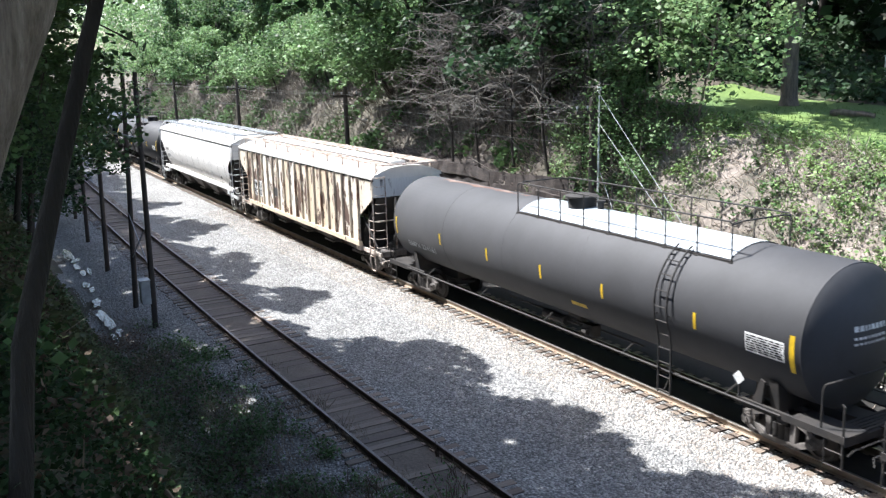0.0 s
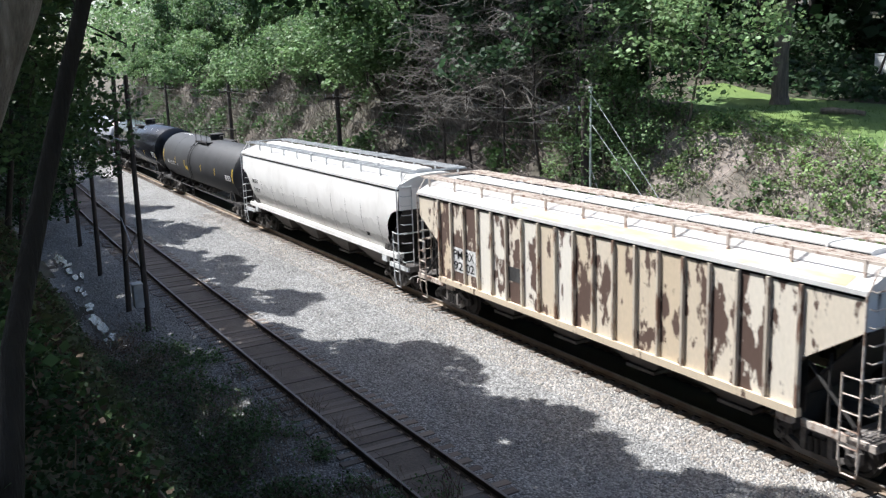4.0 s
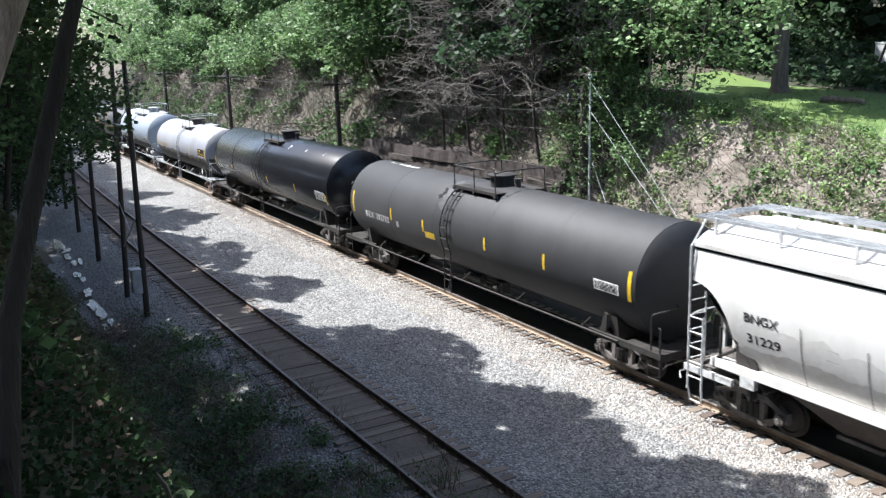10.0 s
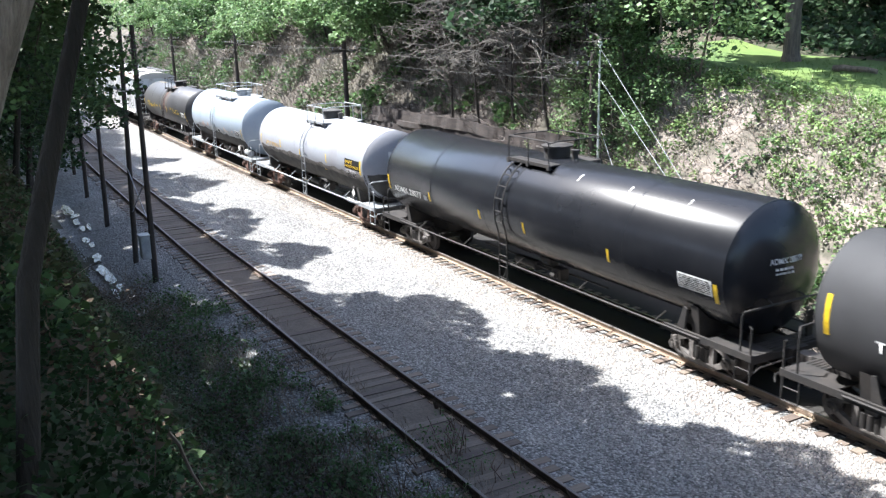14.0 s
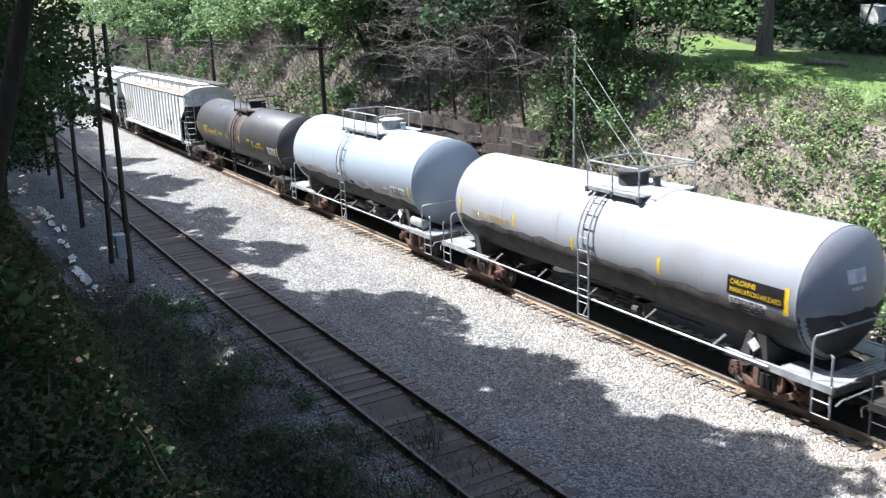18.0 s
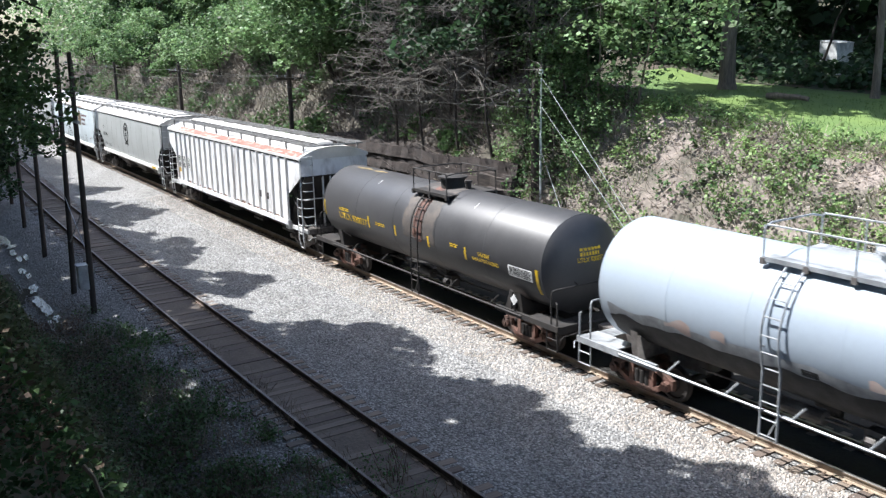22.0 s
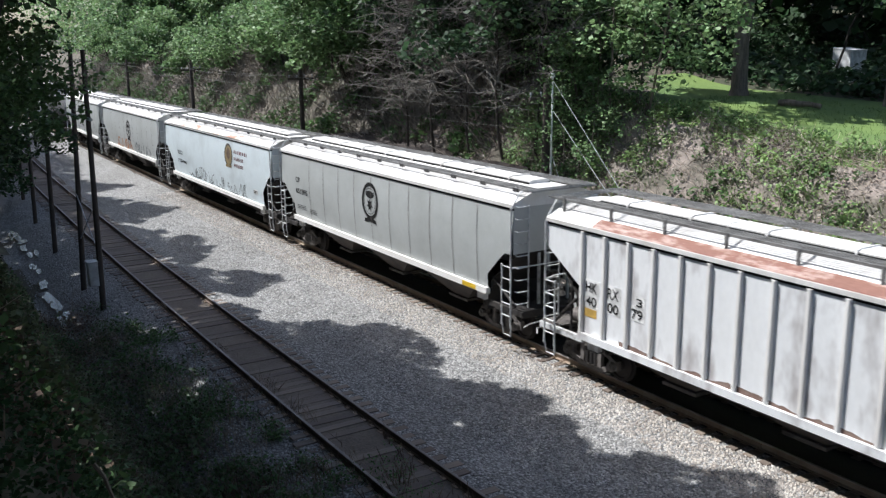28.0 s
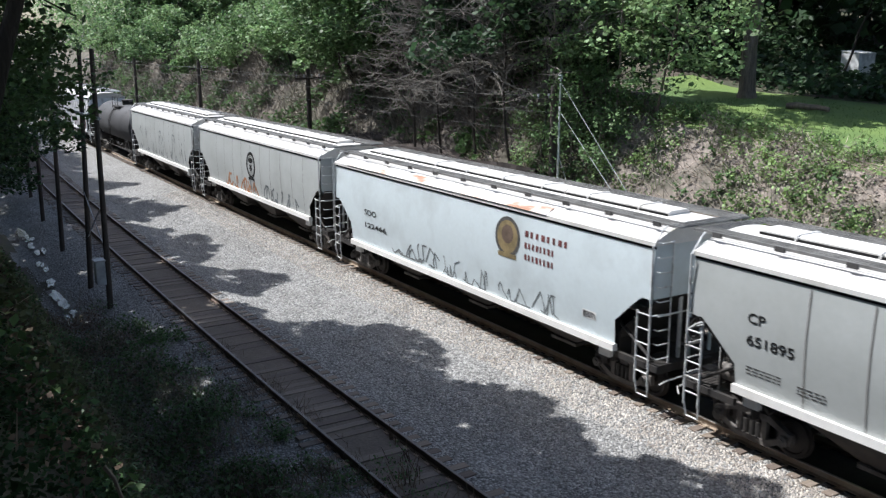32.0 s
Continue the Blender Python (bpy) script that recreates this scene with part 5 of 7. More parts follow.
    part("warning_label", tank_patch(r, zc, 5.95 - mid, 6.65 - mid, 2.12, 2.36), YELLOW, c, "yellow rectangular warning label")
    part("stencil_box", tank_patch(r, zc, 3.68 - mid, 3.88 - mid, 2.16, 2.38), SILVER, c)
    data_panel(c, 15.5 - mid, 16.5 - mid, 2.3, 2.6, fy, 8)
    part("worn_patch", tank_arc(r, zc, 6.75 - mid, 7.2 - mid, 112, 150, 14, 3), WORN_GREY, c, "smoky worn streak beside the ladder")
    part("dark_smear", tank_arc(r, zc, 6.5 - mid, 6.78 - mid, 126, 146, 12, 11, 0.006), BLACK, c, "dark smear beside the worn streak")
    for k, (x0, x1) in enumerate(((0.6, 1.15), (1.3, 1.6), (1.75, 2.3), (2.45, 2.95))):
        part("top_stripe", tank_arc(r, zc, x0 - mid, x1 - mid, 92.5, 95.5, 3, 4 + k, nx=8), WHITE, c, "worn white streak on the tank top")
    CARS.append(c)
    # glossy black tank
    c, r, zc, mid, fy = tank_car("glossy black tank car with small white lettering", -20.9, -2.42, -21.7, -1.7, 1.64, 4.39, TANK_BLACK, TRUCK, 6, lad=-12.25, plat=(-12.78, -10.58), dome=-11.5,
                                 stripes=[(-20.3, 2.2, 2.8, 0.1), (-17.06, 2.2, 2.55, 0.09), (-13.64, 2.2, 2.5, 0.09), (-11.06, 2.2, 2.55, 0.09), (-7.05, 2.2, 2.58, 0.1), (-3.17, 2.05, 2.55, 0.13)])
    lettering(c, "ADMX 28077", -19.89 - mid, -17.69 - mid, 2.2, 2.45, fy, WHITE)
    part("stencil_box", tank_patch(r, zc, -17.52 - mid, -17.3 - mid, 2.2, 2.38), SILVER, c)
    data_panel(c, -4.4 - mid, -3.28 - mid, 2.2, 2.6, fy, 11)
    head_text(c, "ADMX 28077", -2.42 - mid, r, zc, -0.62, 0.4, 3.0, 3.14, WHITE)
    head_bars(c, -2.42 - mid, r, zc, -0.45, 0.1, [(2.84, 2.9), (2.74, 2.79)], WHITE, 12)
    for k in range(3):
        part("scuff", tank_arc(r, zc, -9.2 + 2.2 * k - mid, -9.165 + 2.2 * k - mid, 119, 126, 3, k, nx=2), WHITE, c, "thin white scuff")
    CARS.append(c)
    # dusty white tank
    c, r, zc, mid, fy = tank_car("dusty white tank car with black belly and orange stains", -37.1, -22.6, -38.0, -21.7, 1.5, 4.07, TANK_WHITE, TRUCK_RUST, 7, GRIME_SHADE, lad=-29.9, plat=(-30.49, -28.4), dome=-29.7, rail_paint=SILVER,
                                 stripes=[(-36.3, 2.2, 2.8, 0.1), (-33.28, 2.36, 2.76, 0.1), (-23.35, 2.28, 2.89, 0.13), (-27.12, 2.32, 2.75, 0.1), (-30.5, 2.2, 2.6, 0.1)])
    # Belly skin paints grime and underside shade together; a mid-tone band softens its edge.
    part("grimy_belly", tank_arc(r, zc, -36.4 - mid, -23.1 - mid, 201, 340, 5, 5, 0.012, 60), GRIME_SHADE, c, "ragged black grime and painted shade along the belly")
    part("dusty_belly", tank_arc(r, zc, -36.4 - mid, -23.1 - mid, 192, 230, 5, 8, 0.006, 60), TRUCK, c, "grey-brown band of painted shade fading into the dark belly")
    head_dark_part(c, -22.6 - mid, r, zc, -0.25, GRIME_SHADE, 1)
    sg = part("warning_sign", tank_patch(r, zc, -24.95 - mid, -23.4 - mid, 2.42, 2.84, 0.012), BLACK, c, "black warning panel with yellow words")
    lettering(sg, "CHLORINE", -24.85 - mid, -24.15 - mid, 2.66, 2.78, lambda z: fy(z) - 0.012, YELLOW, "yellow warning words")
    lettering(sg, "INHALATION HAZARD", -24.85 - mid, -23.46 - mid, 2.48, 2.6, lambda z: fy(z) - 0.012, YELLOW, "yellow warning words")
    data_panel(c, -24.9 - mid, -23.85 - mid, 2.05, 2.38, fy, 13)
    part("warning_label", tank_patch(r, zc, -27.95 - mid, -27.3 - mid, 1.85, 2.02), YELLOW, c, "yellow rectangular warning label")
    lettering(c, "UTLX 990033", -35.54 - mid, -33.54 - mid, 2.32, 2.52, fy, OCHRE, "faded yellow reporting marks")
    part("orange_stain", tank_arc(r, zc, -27.2 - mid, -23.5 - mid, 88, 128, 7, 6), STAIN, c, "faded orange stain over the top")
    placard(c, -24.11 - mid, 1.42)
    part("white_patch", Mesh().grid(lambda u, q: (head_x(-22.6 - mid, r, zc, u, q), u, q), [-0.45, -0.3, -0.15, 0.0, 0.1], [2.95, 3.05, 3.15, 3.25]), WHITE, c, "white painted patch on the tank end")
    head_bars(c, -22.6 - mid, r, zc, -0.35, 0.0, [(2.8, 2.87)], WHITE, 14)
    CARS.append(c)
    # pale blue-white tank
    c, r, zc, mid, fy = tank_car("pale blue-white tank car with black belly and steel rails", -51.3, -39.0, -52.1, -38.0, 1.58, 4.25, TANK_BLUE, TRUCK_RUST, 8, TRUCK, lad=-45.55, plat=(-46.39, -43.12), dome=-43.84, rail_paint=SILVER, dome_paint=SILVER,
                                 stripes=[(-39.8, 2.13, 2.64, 0.12)])
    # Grime and underside shade in one black skin, with a grey band fading upwards.
    part("grimy_belly", tank_arc(r, zc, -50.5 - mid, -39.5 - mid, 204, 340, 5, 15, 0.012, 60), GRIME_SHADE, c, "ragged black grime and painted shade along the belly")
    part("dusty_belly", tank_arc(r, zc, -50.5 - mid, -39.5 - mid, 195, 230, 5, 9, 0.006, 60), SILVER, c, "grey band of painted shade fading into the dark belly")
    data_panel(c, -41.15 - mid, -40.1 - mid, 2.16, 2.48, fy, 15)
    for k, (x, w) in enumerate(((-48.6, 0.8), (-47.2, 0.4), (-43.4, 0.7), (-42.0, 0.5))):
        part("rust_smear", tank_arc(r, zc, x - mid, x + w - mid, 191, 199, 9, 40 + k, 0.016, 8), STAIN, c, "small rusty smear above the grime")
    part("warning_label", tank_patch(r, zc, -44.9 - mid, -44.5 - mid, 2.05, 2.2), GRIME_SHADE, c, "dark rectangular label")
    placard(c, -40.6 - mid, 1.5)
    part("air_reservoir", Mesh().lathe_x([(-40.15 - mid, 0.05), (-40.1 - mid, 0.17), (-39.25 - mid, 0.17), (-39.2 - mid, 0.05)], 1.3, 14, -1.2), SILVER, c, "silver air reservoir on the end deck", True)
    CARS.append(c)
    # charcoal tank with yellow words
    c, r, zc, mid, fy = tank_car("charcoal tank car with yellow lettering and a rusty band", -67.7, -52.78, -68.4, -52.1, 1.44, 3.95, TANK_SLATE, TRUCK_RUST, 9, lad=-59.95, plat=(-60.86, -58.71), dome=-59.85,
                                 stripes=[(-67.1, 2.1, 2.7, 0.1), (-63.42, 2.12, 2.55, 0.1), (-61.45, 2.15, 2.52, 0.1), (-59.25, 2.12, 2.5, 0.1), (-57.05, 2.12, 2.52, 0.1), (-53.48, 1.75, 2.5, 0.13)])
    lettering(c, "UTLX 920037", -65.8 - mid, -63.55 - mid, 2.15, 2.4, fy, YELLOW, "yellow painted reporting marks")
    lettering(c, "CHLORINE", -56.35 - mid, -55.75 - mid, 2.38, 2.5, fy, YELLOW, "yellow warning words")
    lettering(c, "INHALATION HAZARD", -56.67 - mid, -55.3 - mid, 2.2, 2.32, fy, YELLOW, "yellow warning words")
    data_panel(c, -54.82 - mid, -53.7 - mid, 2.08, 2.42, fy, 17)
    for x0, z0, w in ((-62.9, 2.3, 0.7), (-57.9, 2.4, 0.45), (-65.8, 2.46, 0.8)):
        part("small_print", rows_of_bars(Mesh(), lambda z: fy(z) - 0.007, x0 - mid, x0 + w - mid, z0, z0 + 0.14, 2, random.Random(5), 0.6), YELLOW, c, "small yellow print")
    part("dusty_band", tank_arc(r, zc, -60.9 - mid, -58.9 - mid, 80, 190, 7, 17, 0.005), DUSTY, c, "dusty worn band round the tank")
    part("rusty_band", tank_arc(r, zc, -60.2 - mid, -59.65 - mid, 78, 190, 6, 18, 0.011), RUST_DARK, c, "rusty band round the tank below the dome")
    head_text(c, "UTLX 920037", -52.78 - mid, r, zc, -0.5, 0.4, 2.68, 2.82, YELLOW)
    head_bars(c, -52.78 - mid, r, zc, -0.4, 0.25, [(3.0, 3.08), (2.86, 2.96)], YELLOW, 19)
    part("top_stripe", tank_arc(r, zc, -66.5 - mid, -64.2 - mid, 94, 98, 4, 20), GOLD, c, "worn yellow streak on the tank top")
    placard(c, -54.44 - mid, 1.44)
    for k, x in enumerate((-63.6, -57.3)):
        part("scuff", tank_arc(r, zc, x - mid, x + 0.025 - mid, 118, 127, 4, k, nx=2), WHITE, c, "thin white scuff")
    CARS.append(c)
    # worn white ribbed hopper
    c, near, half, mid, fy = hopper_car("worn white ribbed hopper car with rusty roof walkway", -88.1, -69.05, -88.9, -68.4, "flat", 4.05, 1.3, HOP_OLD, ROOF_LIGHT, TRUCK, 10, ribs=19, board_paint=GRATING, lad_paint=LADDER_GREY, post_paint=HOP_WHITE)
    for body, x0, x1, z0, z1 in (("HK", -86.48, -86.04, 2.46, 2.74), ("RX", -85.66, -85.24, 2.46, 2.74), ("40", -86.46, -86.06, 2.10, 2.36), ("00", -85.64, -85.24, 2.10, 2.36), ("79", -84.78, -84.4, 2.16, 2.42), ("3", -84.62, -84.42, 2.5, 2.7)):
        part("stencil_ground", Mesh().box(x0 - mid - 0.06, x1 - mid + 0.07, -1.566, -1.558, z0 - 0.05, z1 + 0.06), WHITE, c)
        lettering(c, body, x0 - mid, x1 - mid, z0, z1, lambda z: -1.562, BLACK)
    part("yellow_label", Mesh().box(-86.5 - mid, -86.05 - mid, -1.568, -1.558, 1.80, 2.02), OCHRE, c, "faded yellow label")
    for x in (-73.95, -73.05):
        part("stencil_box", Mesh().box(x - mid, x + 0.26 - mid, -1.568, -1.558, 1.95, 2.25), GRIME_SHADE, c)
    part("rust_strip", Mesh().grid(lambda u, w: (u, -1.60 + 0.34 * w, 4.05 + 0.135 + 0.40 * (1 - (1 - 0.2124 * w) ** 2.2)), [-86.3 - mid, -69.2 - mid], [i / 5 for i in range(6)]), ROOF_RED, c, "strip of roof edge covered in red rust")
    side_film(c, "rust_edge", fy, -85.2 - mid, -70.9 - mid, 1.31, 1.40, 0.13, 31, RUST, "ragged rust along the bottom of the side", 0.004)
    CARS.append(c)

    def emblem(car, x, z, rx, rz, fy, ring, fill):
        e = part("emblem", oval(Mesh(), fy, x, z, rx, rz, 0.78, 40), ring, car, "round emblem drawn as plain shapes")
        part("emblem_shape", oval(Mesh(), lambda q: fy(q) - 0.001, x, z, rx * 0.7, rz * 0.7, 0.95, 40), fill, e)
        part("emblem_shape", oval(Mesh(), lambda q: fy(q) - 0.001, x, z + rz * 0.36, rx * 0.5, rz * 0.2), fill, e)
        vs = [(x + rx * k * math.sin(a), fy(z - rz * 0.2 + rz * k * math.cos(a)) - 0.011, z - rz * 0.2 + rz * k * math.cos(a)) for a, k in [(math.pi * i / 7, 0.40 if i % 2 == 0 else 0.2) for i in range(14)]]
        part("emblem_shape", Mesh().add(vs, [tuple(range(14))]), fill, e)
        part("emblem_ribbon", Mesh().grid(lambda u, w: (u, fy(w) - 0.013, w - 0.25 * abs(u - x) ** 2), [x + rx * 0.7 * q for q in (-1, -0.5, 0, 0.5, 1)], [z - rz * 1.1, z - rz * 0.9]), ring, e)

    # grey hopper with black emblem
    c, near, half, mid, fy = hopper_car("plain grey hopper car with a round black emblem", -107.1, -89.7, -107.75, -88.9, "bow", 4.15, 1.5, HOP_GREY, ROOF_LIGHT, TRUCK, 11, sill_paint=HOP_WHITE, board_paint=GRATING, end_paint=HOP_GREY, lad_paint=LADDER_GREY)
    lettering(c, "CP", -105.5 - mid, -105.05 - mid, 3.02, 3.24, fy, BLACK)
    lettering(c, "651895", -105.5 - mid, -104.3 - mid, 2.53, 2.76, fy, BLACK)
    emblem(c, -98.55 - mid, 3.13, 0.64, 0.70, fy, BLACK, BLACK)
    for x0, z0, w in ((-105.5, 1.85, 0.9), (-104.2, 1.8, 0.7)):
        part("small_print", rows_of_bars(Mesh(), lambda z: fy(z) - 0.007, x0 - mid, x0 + w - mid, z0, z0 + 0.22, 3, random.Random(6), 0.4), GRIME_SHADE, c, "small faded print")
    part("sill_label", Mesh().box(-92.3 - mid, -91.55 - mid, -half(1.5) - 0.112, -half(1.5) - 0.1, 1.36, 1.5), YELLOW, c, "yellow label on the side sill")
    CARS.append(c)
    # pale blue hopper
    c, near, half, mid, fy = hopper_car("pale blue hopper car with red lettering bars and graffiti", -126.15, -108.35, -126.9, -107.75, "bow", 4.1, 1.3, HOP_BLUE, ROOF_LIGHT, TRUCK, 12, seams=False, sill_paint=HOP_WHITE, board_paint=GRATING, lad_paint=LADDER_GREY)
    part("rust_strip", Mesh().grid(lambda u, w: (u, -1.62 + 0.34 * w, 4.1 + 0.135 + 0.40 * (1 - (1 - 0.2124 * w) ** 2.2)), [-125.0 - mid, -112.5 - mid], [i / 5 for i in range(6)]), ROOF_RUST, c, "strip of roof edge with brown rust showing through")
    lettering(c, "SOO", -123.6 - mid, -122.65 - mid, 2.5, 2.72, fy, BLACK)
    lettering(c, "122466", -123.6 - mid, -121.9 - mid, 2.02, 2.22, fy, BLACK)
    e = part("emblem", oval(Mesh(), fy, -114.3 - mid, 3.3, 0.62, 0.6), GOLD, c, "brown and gold shield emblem drawn as plain shapes")
    part("emblem_shape", oval(Mesh(), lambda q: fy(q) - 0.001, -114.3 - mid, 3.3, 0.62, 0.6, 0.82), GRIME_SHADE, e)
    part("emblem_shape", oval(Mesh(), lambda q: fy(q) - 0.001, -114.3 - mid, 3.38, 0.3, 0.28), BROWN_MARK, e)
    part("emblem_ribbon", Mesh().grid(lambda u, w: (u, fy(w) - 0.011, w), [-114.75 - mid, -113.85 - mid], [2.68, 2.82]), GOLD, e)
    for x1, z0 in ((-111.45, 3.46), (-112.05, 3.12), (-112.05, 2.78)):
        part("lettering_bar", letter_bars(fy, -113.45 - mid, x1 - mid, z0, z0 + 0.17, 8, -1), LOGO_RED, c, "row of red lettering bars")
    scribble(c, fy, -121.6 - mid, -118.8 - mid, 1.45, 2.1, 9, GRAFFITI, 21, 0.03)
    scribble(c, fy, -118.4 - mid, -111.9 - mid, 1.38, 2.0, 16, GRAFFITI, 22, 0.02)
    data_panel(c, -110.9 - mid, -110.35 - mid, 1.75, 1.98, fy, 23)
    roof_patches(c, half(4.1) + 0.05, 4.1, [(x - mid, 0.75, x) for x in (-124.3, -121.5, -118.0, -115.6, -113.2, -110.6)], ROOF_PATCH, "small patch of red rust on the roof")
    CARS.append(c)
    # grey hoppers with graffiti
    c, near, half, mid, fy = hopper_car("grey hopper car with black emblem and orange graffiti", -144.5, -127.7, -145.2, -126.9, "bow", 4.15, 1.5, HOP_GREY, ROOF_LIGHT, TRUCK, 13, sill_paint=HOP_WHITE, board_paint=GRATING, lad_paint=LADDER_GREY)
    emblem(c, -136.1 - mid, 2.98, 0.62, 0.66, fy, BLACK, BLACK)
    scribble(c, fy, -140.5 - mid, -136.0 - mid, 1.55, 2.2, 10, ORANGE, 24, 0.06)
    scribble(c, fy, -136.5 - mid, -130.5 - mid, 1.55, 2.2, 12, GRAFFITI, 25, 0.05)
    CARS.append(c)
    c, near, half, mid, fy = hopper_car("grey hopper car with faint brown graffiti", -161.2, -145.9, -161.9, -145.2, "bow", 4.15, 1.5, HOP_GREY, ROOF_LIGHT, TRUCK, 14, sill_paint=HOP_WHITE, board_paint=GRATING, lad_paint=LADDER_GREY)
    scribble(c, fy, -160 - mid, -147.5 - mid, 1.7, 3.3, 14, GRAFFITI, 26, 0.035)
    CARS.append(c)
    c, r, zc, mid, fy = tank_car("plain matt grey tank car at the rear", -176.0, -162.7, -177.0, -161.9, 1.45, 4.1, TANK_GREY, TRUCK, 15, lad=-169.5, plat=(-170.5, -168.5), dome=-169.5)
    CARS.append(c)
    c, near, half, mid, fy = hopper_car("white ribbed hopper car with pink graffiti", -195.0, -177.8, -195.8, -177.0, "flat", 4.15, 1.3, HOP_OLD, ROOF_LIGHT, TRUCK, 16, ribs=14)
    scribble(c, fy, -193 - mid, -180 - mid, 1.5, 2.3, 14, LOGO_RED, 27, 0.08)
    CARS.append(c)


train()
# ---- line-side poles and wires ----
def utility_pole(label, base, top, r, arms=(), paint=POLE):
    p = thing("utility_pole", label, "utility pole", "line-side poles", at=pose(*base))
    d = Vector(top) - Vector(base)
    part("pole", Mesh().rod((0, 0, -0.6), tuple(d), r * 1.15, 12, r * 0.8), paint, p, smooth=True)
    for z, dy, n in arms:
        q = d * (z / d.z)
        a = part("crossarm", Mesh().box(q.x - 0.05, q.x + 0.05, q.y - dy, q.y + dy, z - 0.06, z + 0.06), POLE, p)
        for k in range(n):
            y = q.y - dy * 0.92 + 2 * dy * 0.92 * k / max(1, n - 1)
            part("insulator", Mesh().rod((q.x, y, z + 0.06), (q.x, y, z + 0.16), 0.02, 6).rod((q.x, y, z + 0.15), (q.x, y, z + 0.24), 0.045, 8), SILVER, a)
    return p


def poles():
    for x, y, zt in ((-27.6, 22.0, 7.25), (-51.0, 22.0, 7.35), (-72.7, 22.0, 7.45), (-95.0, 22.3, 7.5), (-118.0, 22.8, 7.6)):
        utility_pole("tall dark wooden utility pole with crossarm behind the track", (x, y, ground_z(x, y)), (x, y, zt), 0.15, [(zt - 0.55 - ground_z(x, y), 0.8, 4)])
    wh = thing("guyed_mast", "slim white metal mast with guy wires beside a dark pole", "mast", at=pose(-27.15, 21.9, ground_z(-27.15, 21.9)))
    g = ground_z(-27.15, 21.9)
    part("mast", Mesh().rod((0, 0, -0.4), (0.05, 0, 7.5 - g), 0.042, 8, 0.035), WHITE, wh)
    part("cap", Mesh().rod((0.05, 0, 7.5 - g), (0.05, 0, 7.66 - g), 0.08, 8), WHITE, wh)
    for z0, dx, dy, z1 in ((7.4 - g, 7.0, -1.1, 3.3 - g), (6.3 - g, 6.9, -1.2, 3.0 - g), (4.6 - g, 3.2, -1.0, 2.6 - g)):
        part("guy_wire", Mesh().rod((0.05, 0, z0), (dx, dy, z1 - 1.2), 0.012, 5), SILVER, wh)
    for (xa, za), (xb, zb) in (((-27.6, 7.25), (-51.0, 7.35)), ((-51.0, 7.35), (-72.7, 7.45)), ((-72.7, 7.45), (-95.0, 7.5)), ((-95.0, 7.5), (-118.0, 7.6))):
        for dy, dz in ((-0.7, -0.35), (0.7, -0.35), (-0.2, -1.0), (-0.2, -1.75)):
            pts = []
            for i in range(13):
                t = i / 12
                pts.append((xa + (xb - xa) * t, 22 + dy, za + (zb - za) * t + dz - 0.25 * 4 * t * (1 - t) * (1 + 0.3 * dz)))
            solo("overhead_wire", Mesh().path(pts, 0.009, 4), WIRE, "thin overhead line wire strung between poles", "wire", "line wires")
    near = [((-36.2, 6.2), (-36.1, 6.55), 8.66), ((-32.9, 6.25), (-32.95, 6.38), 8.7), ((-43.6, 6.4), (-43.5, 6.6), 8.6), ((-51.6, 6.75), (-51.5, 6.9), 8.6), ((-60.0, 7.3), (-60.0, 7.4), 8.6)]
    for i, ((x, y), (xt, yt), z) in enumerate(near):
        utility_pole("dark leaning wooden pole beside the ditch" if i < 2 else "dark wooden pole half hidden by leaves", (x, y, ground_z(x, y)), (xt, yt, z), 0.095, [])
    brace = thing("pole_brace", "pale weathered timber brace between two dark poles", "brace")
    part("upper_bar", Mesh().rod((-36.5, 6.05, 6.45), (-32.2, 6.3, 6.4), 0.06, 6), SILVER, brace)
    part("tie_wire", Mesh().rod((-36.2, 6.28, 1.6), (-33.0, 6.2, 3.2), 0.02, 5), SILVER, brace)
    part("tie_wire", Mesh().rod((-36.2, 6.28, 3.4), (-33.0, 6.2, 2.0), 0.02, 5), SILVER, brace)
    bx = thing("equipment_box", "grey metal box on a dark pole by the siding", "equipment box", at=pose(-32.86, 6.02, 0.55))
    part("body", Mesh().box(-0.2, 0.2, -0.16, 0.14, 0, 0.85), SILVER, bx)
    part("door", Mesh().box(-0.17, 0.17, -0.185, -0.16, 0.04, 0.8), SILVER, bx)
    part("roof", Mesh().box(-0.24, 0.24, -0.22, 0.16, 0.85, 0.89), SILVER, bx)
    rnd = random.Random(71)
    for x, y, lx, ly in ((-50.2, 5.55, 1.3, 0.32), (-47.2, 5.5, 0.8, 0.22), (-44.8, 5.5, 1.5, 0.36), (-41.6, 5.25, 0.7, 0.2), (-39.0, 5.15, 0.9, 0.26), (-36.9, 5.02, 1.3, 0.38), (-34.9, 4.98, 0.7, 0.25), (-33.4, 4.9, 1.0, 0.34)):
        for piece in range(3):
            k = rnd.uniform(0, 99)
            px, py = x + rnd.uniform(-1.3, 1.3) * lx, y + rnd.uniform(-0.5, 0.9) * ly
            ax, ay = lx * rnd.uniform(0.4, 0.9), ly * rnd.uniform(0.25, 0.6)
            z = ground_z(px, py) + 0.07 + 0.004 * piece
            pts = []
            for i in range(30):
                t = 2 * math.pi * i / 30
                q = 1 + 0.9 * noise.noise(Vector((math.cos(t) * 2.2, math.sin(t) * 2.2, k)))
                pts.append((px + ax * q * math.cos(t), py + ay * q * math.sin(t) - 0.06 * q * math.cos(t), z))
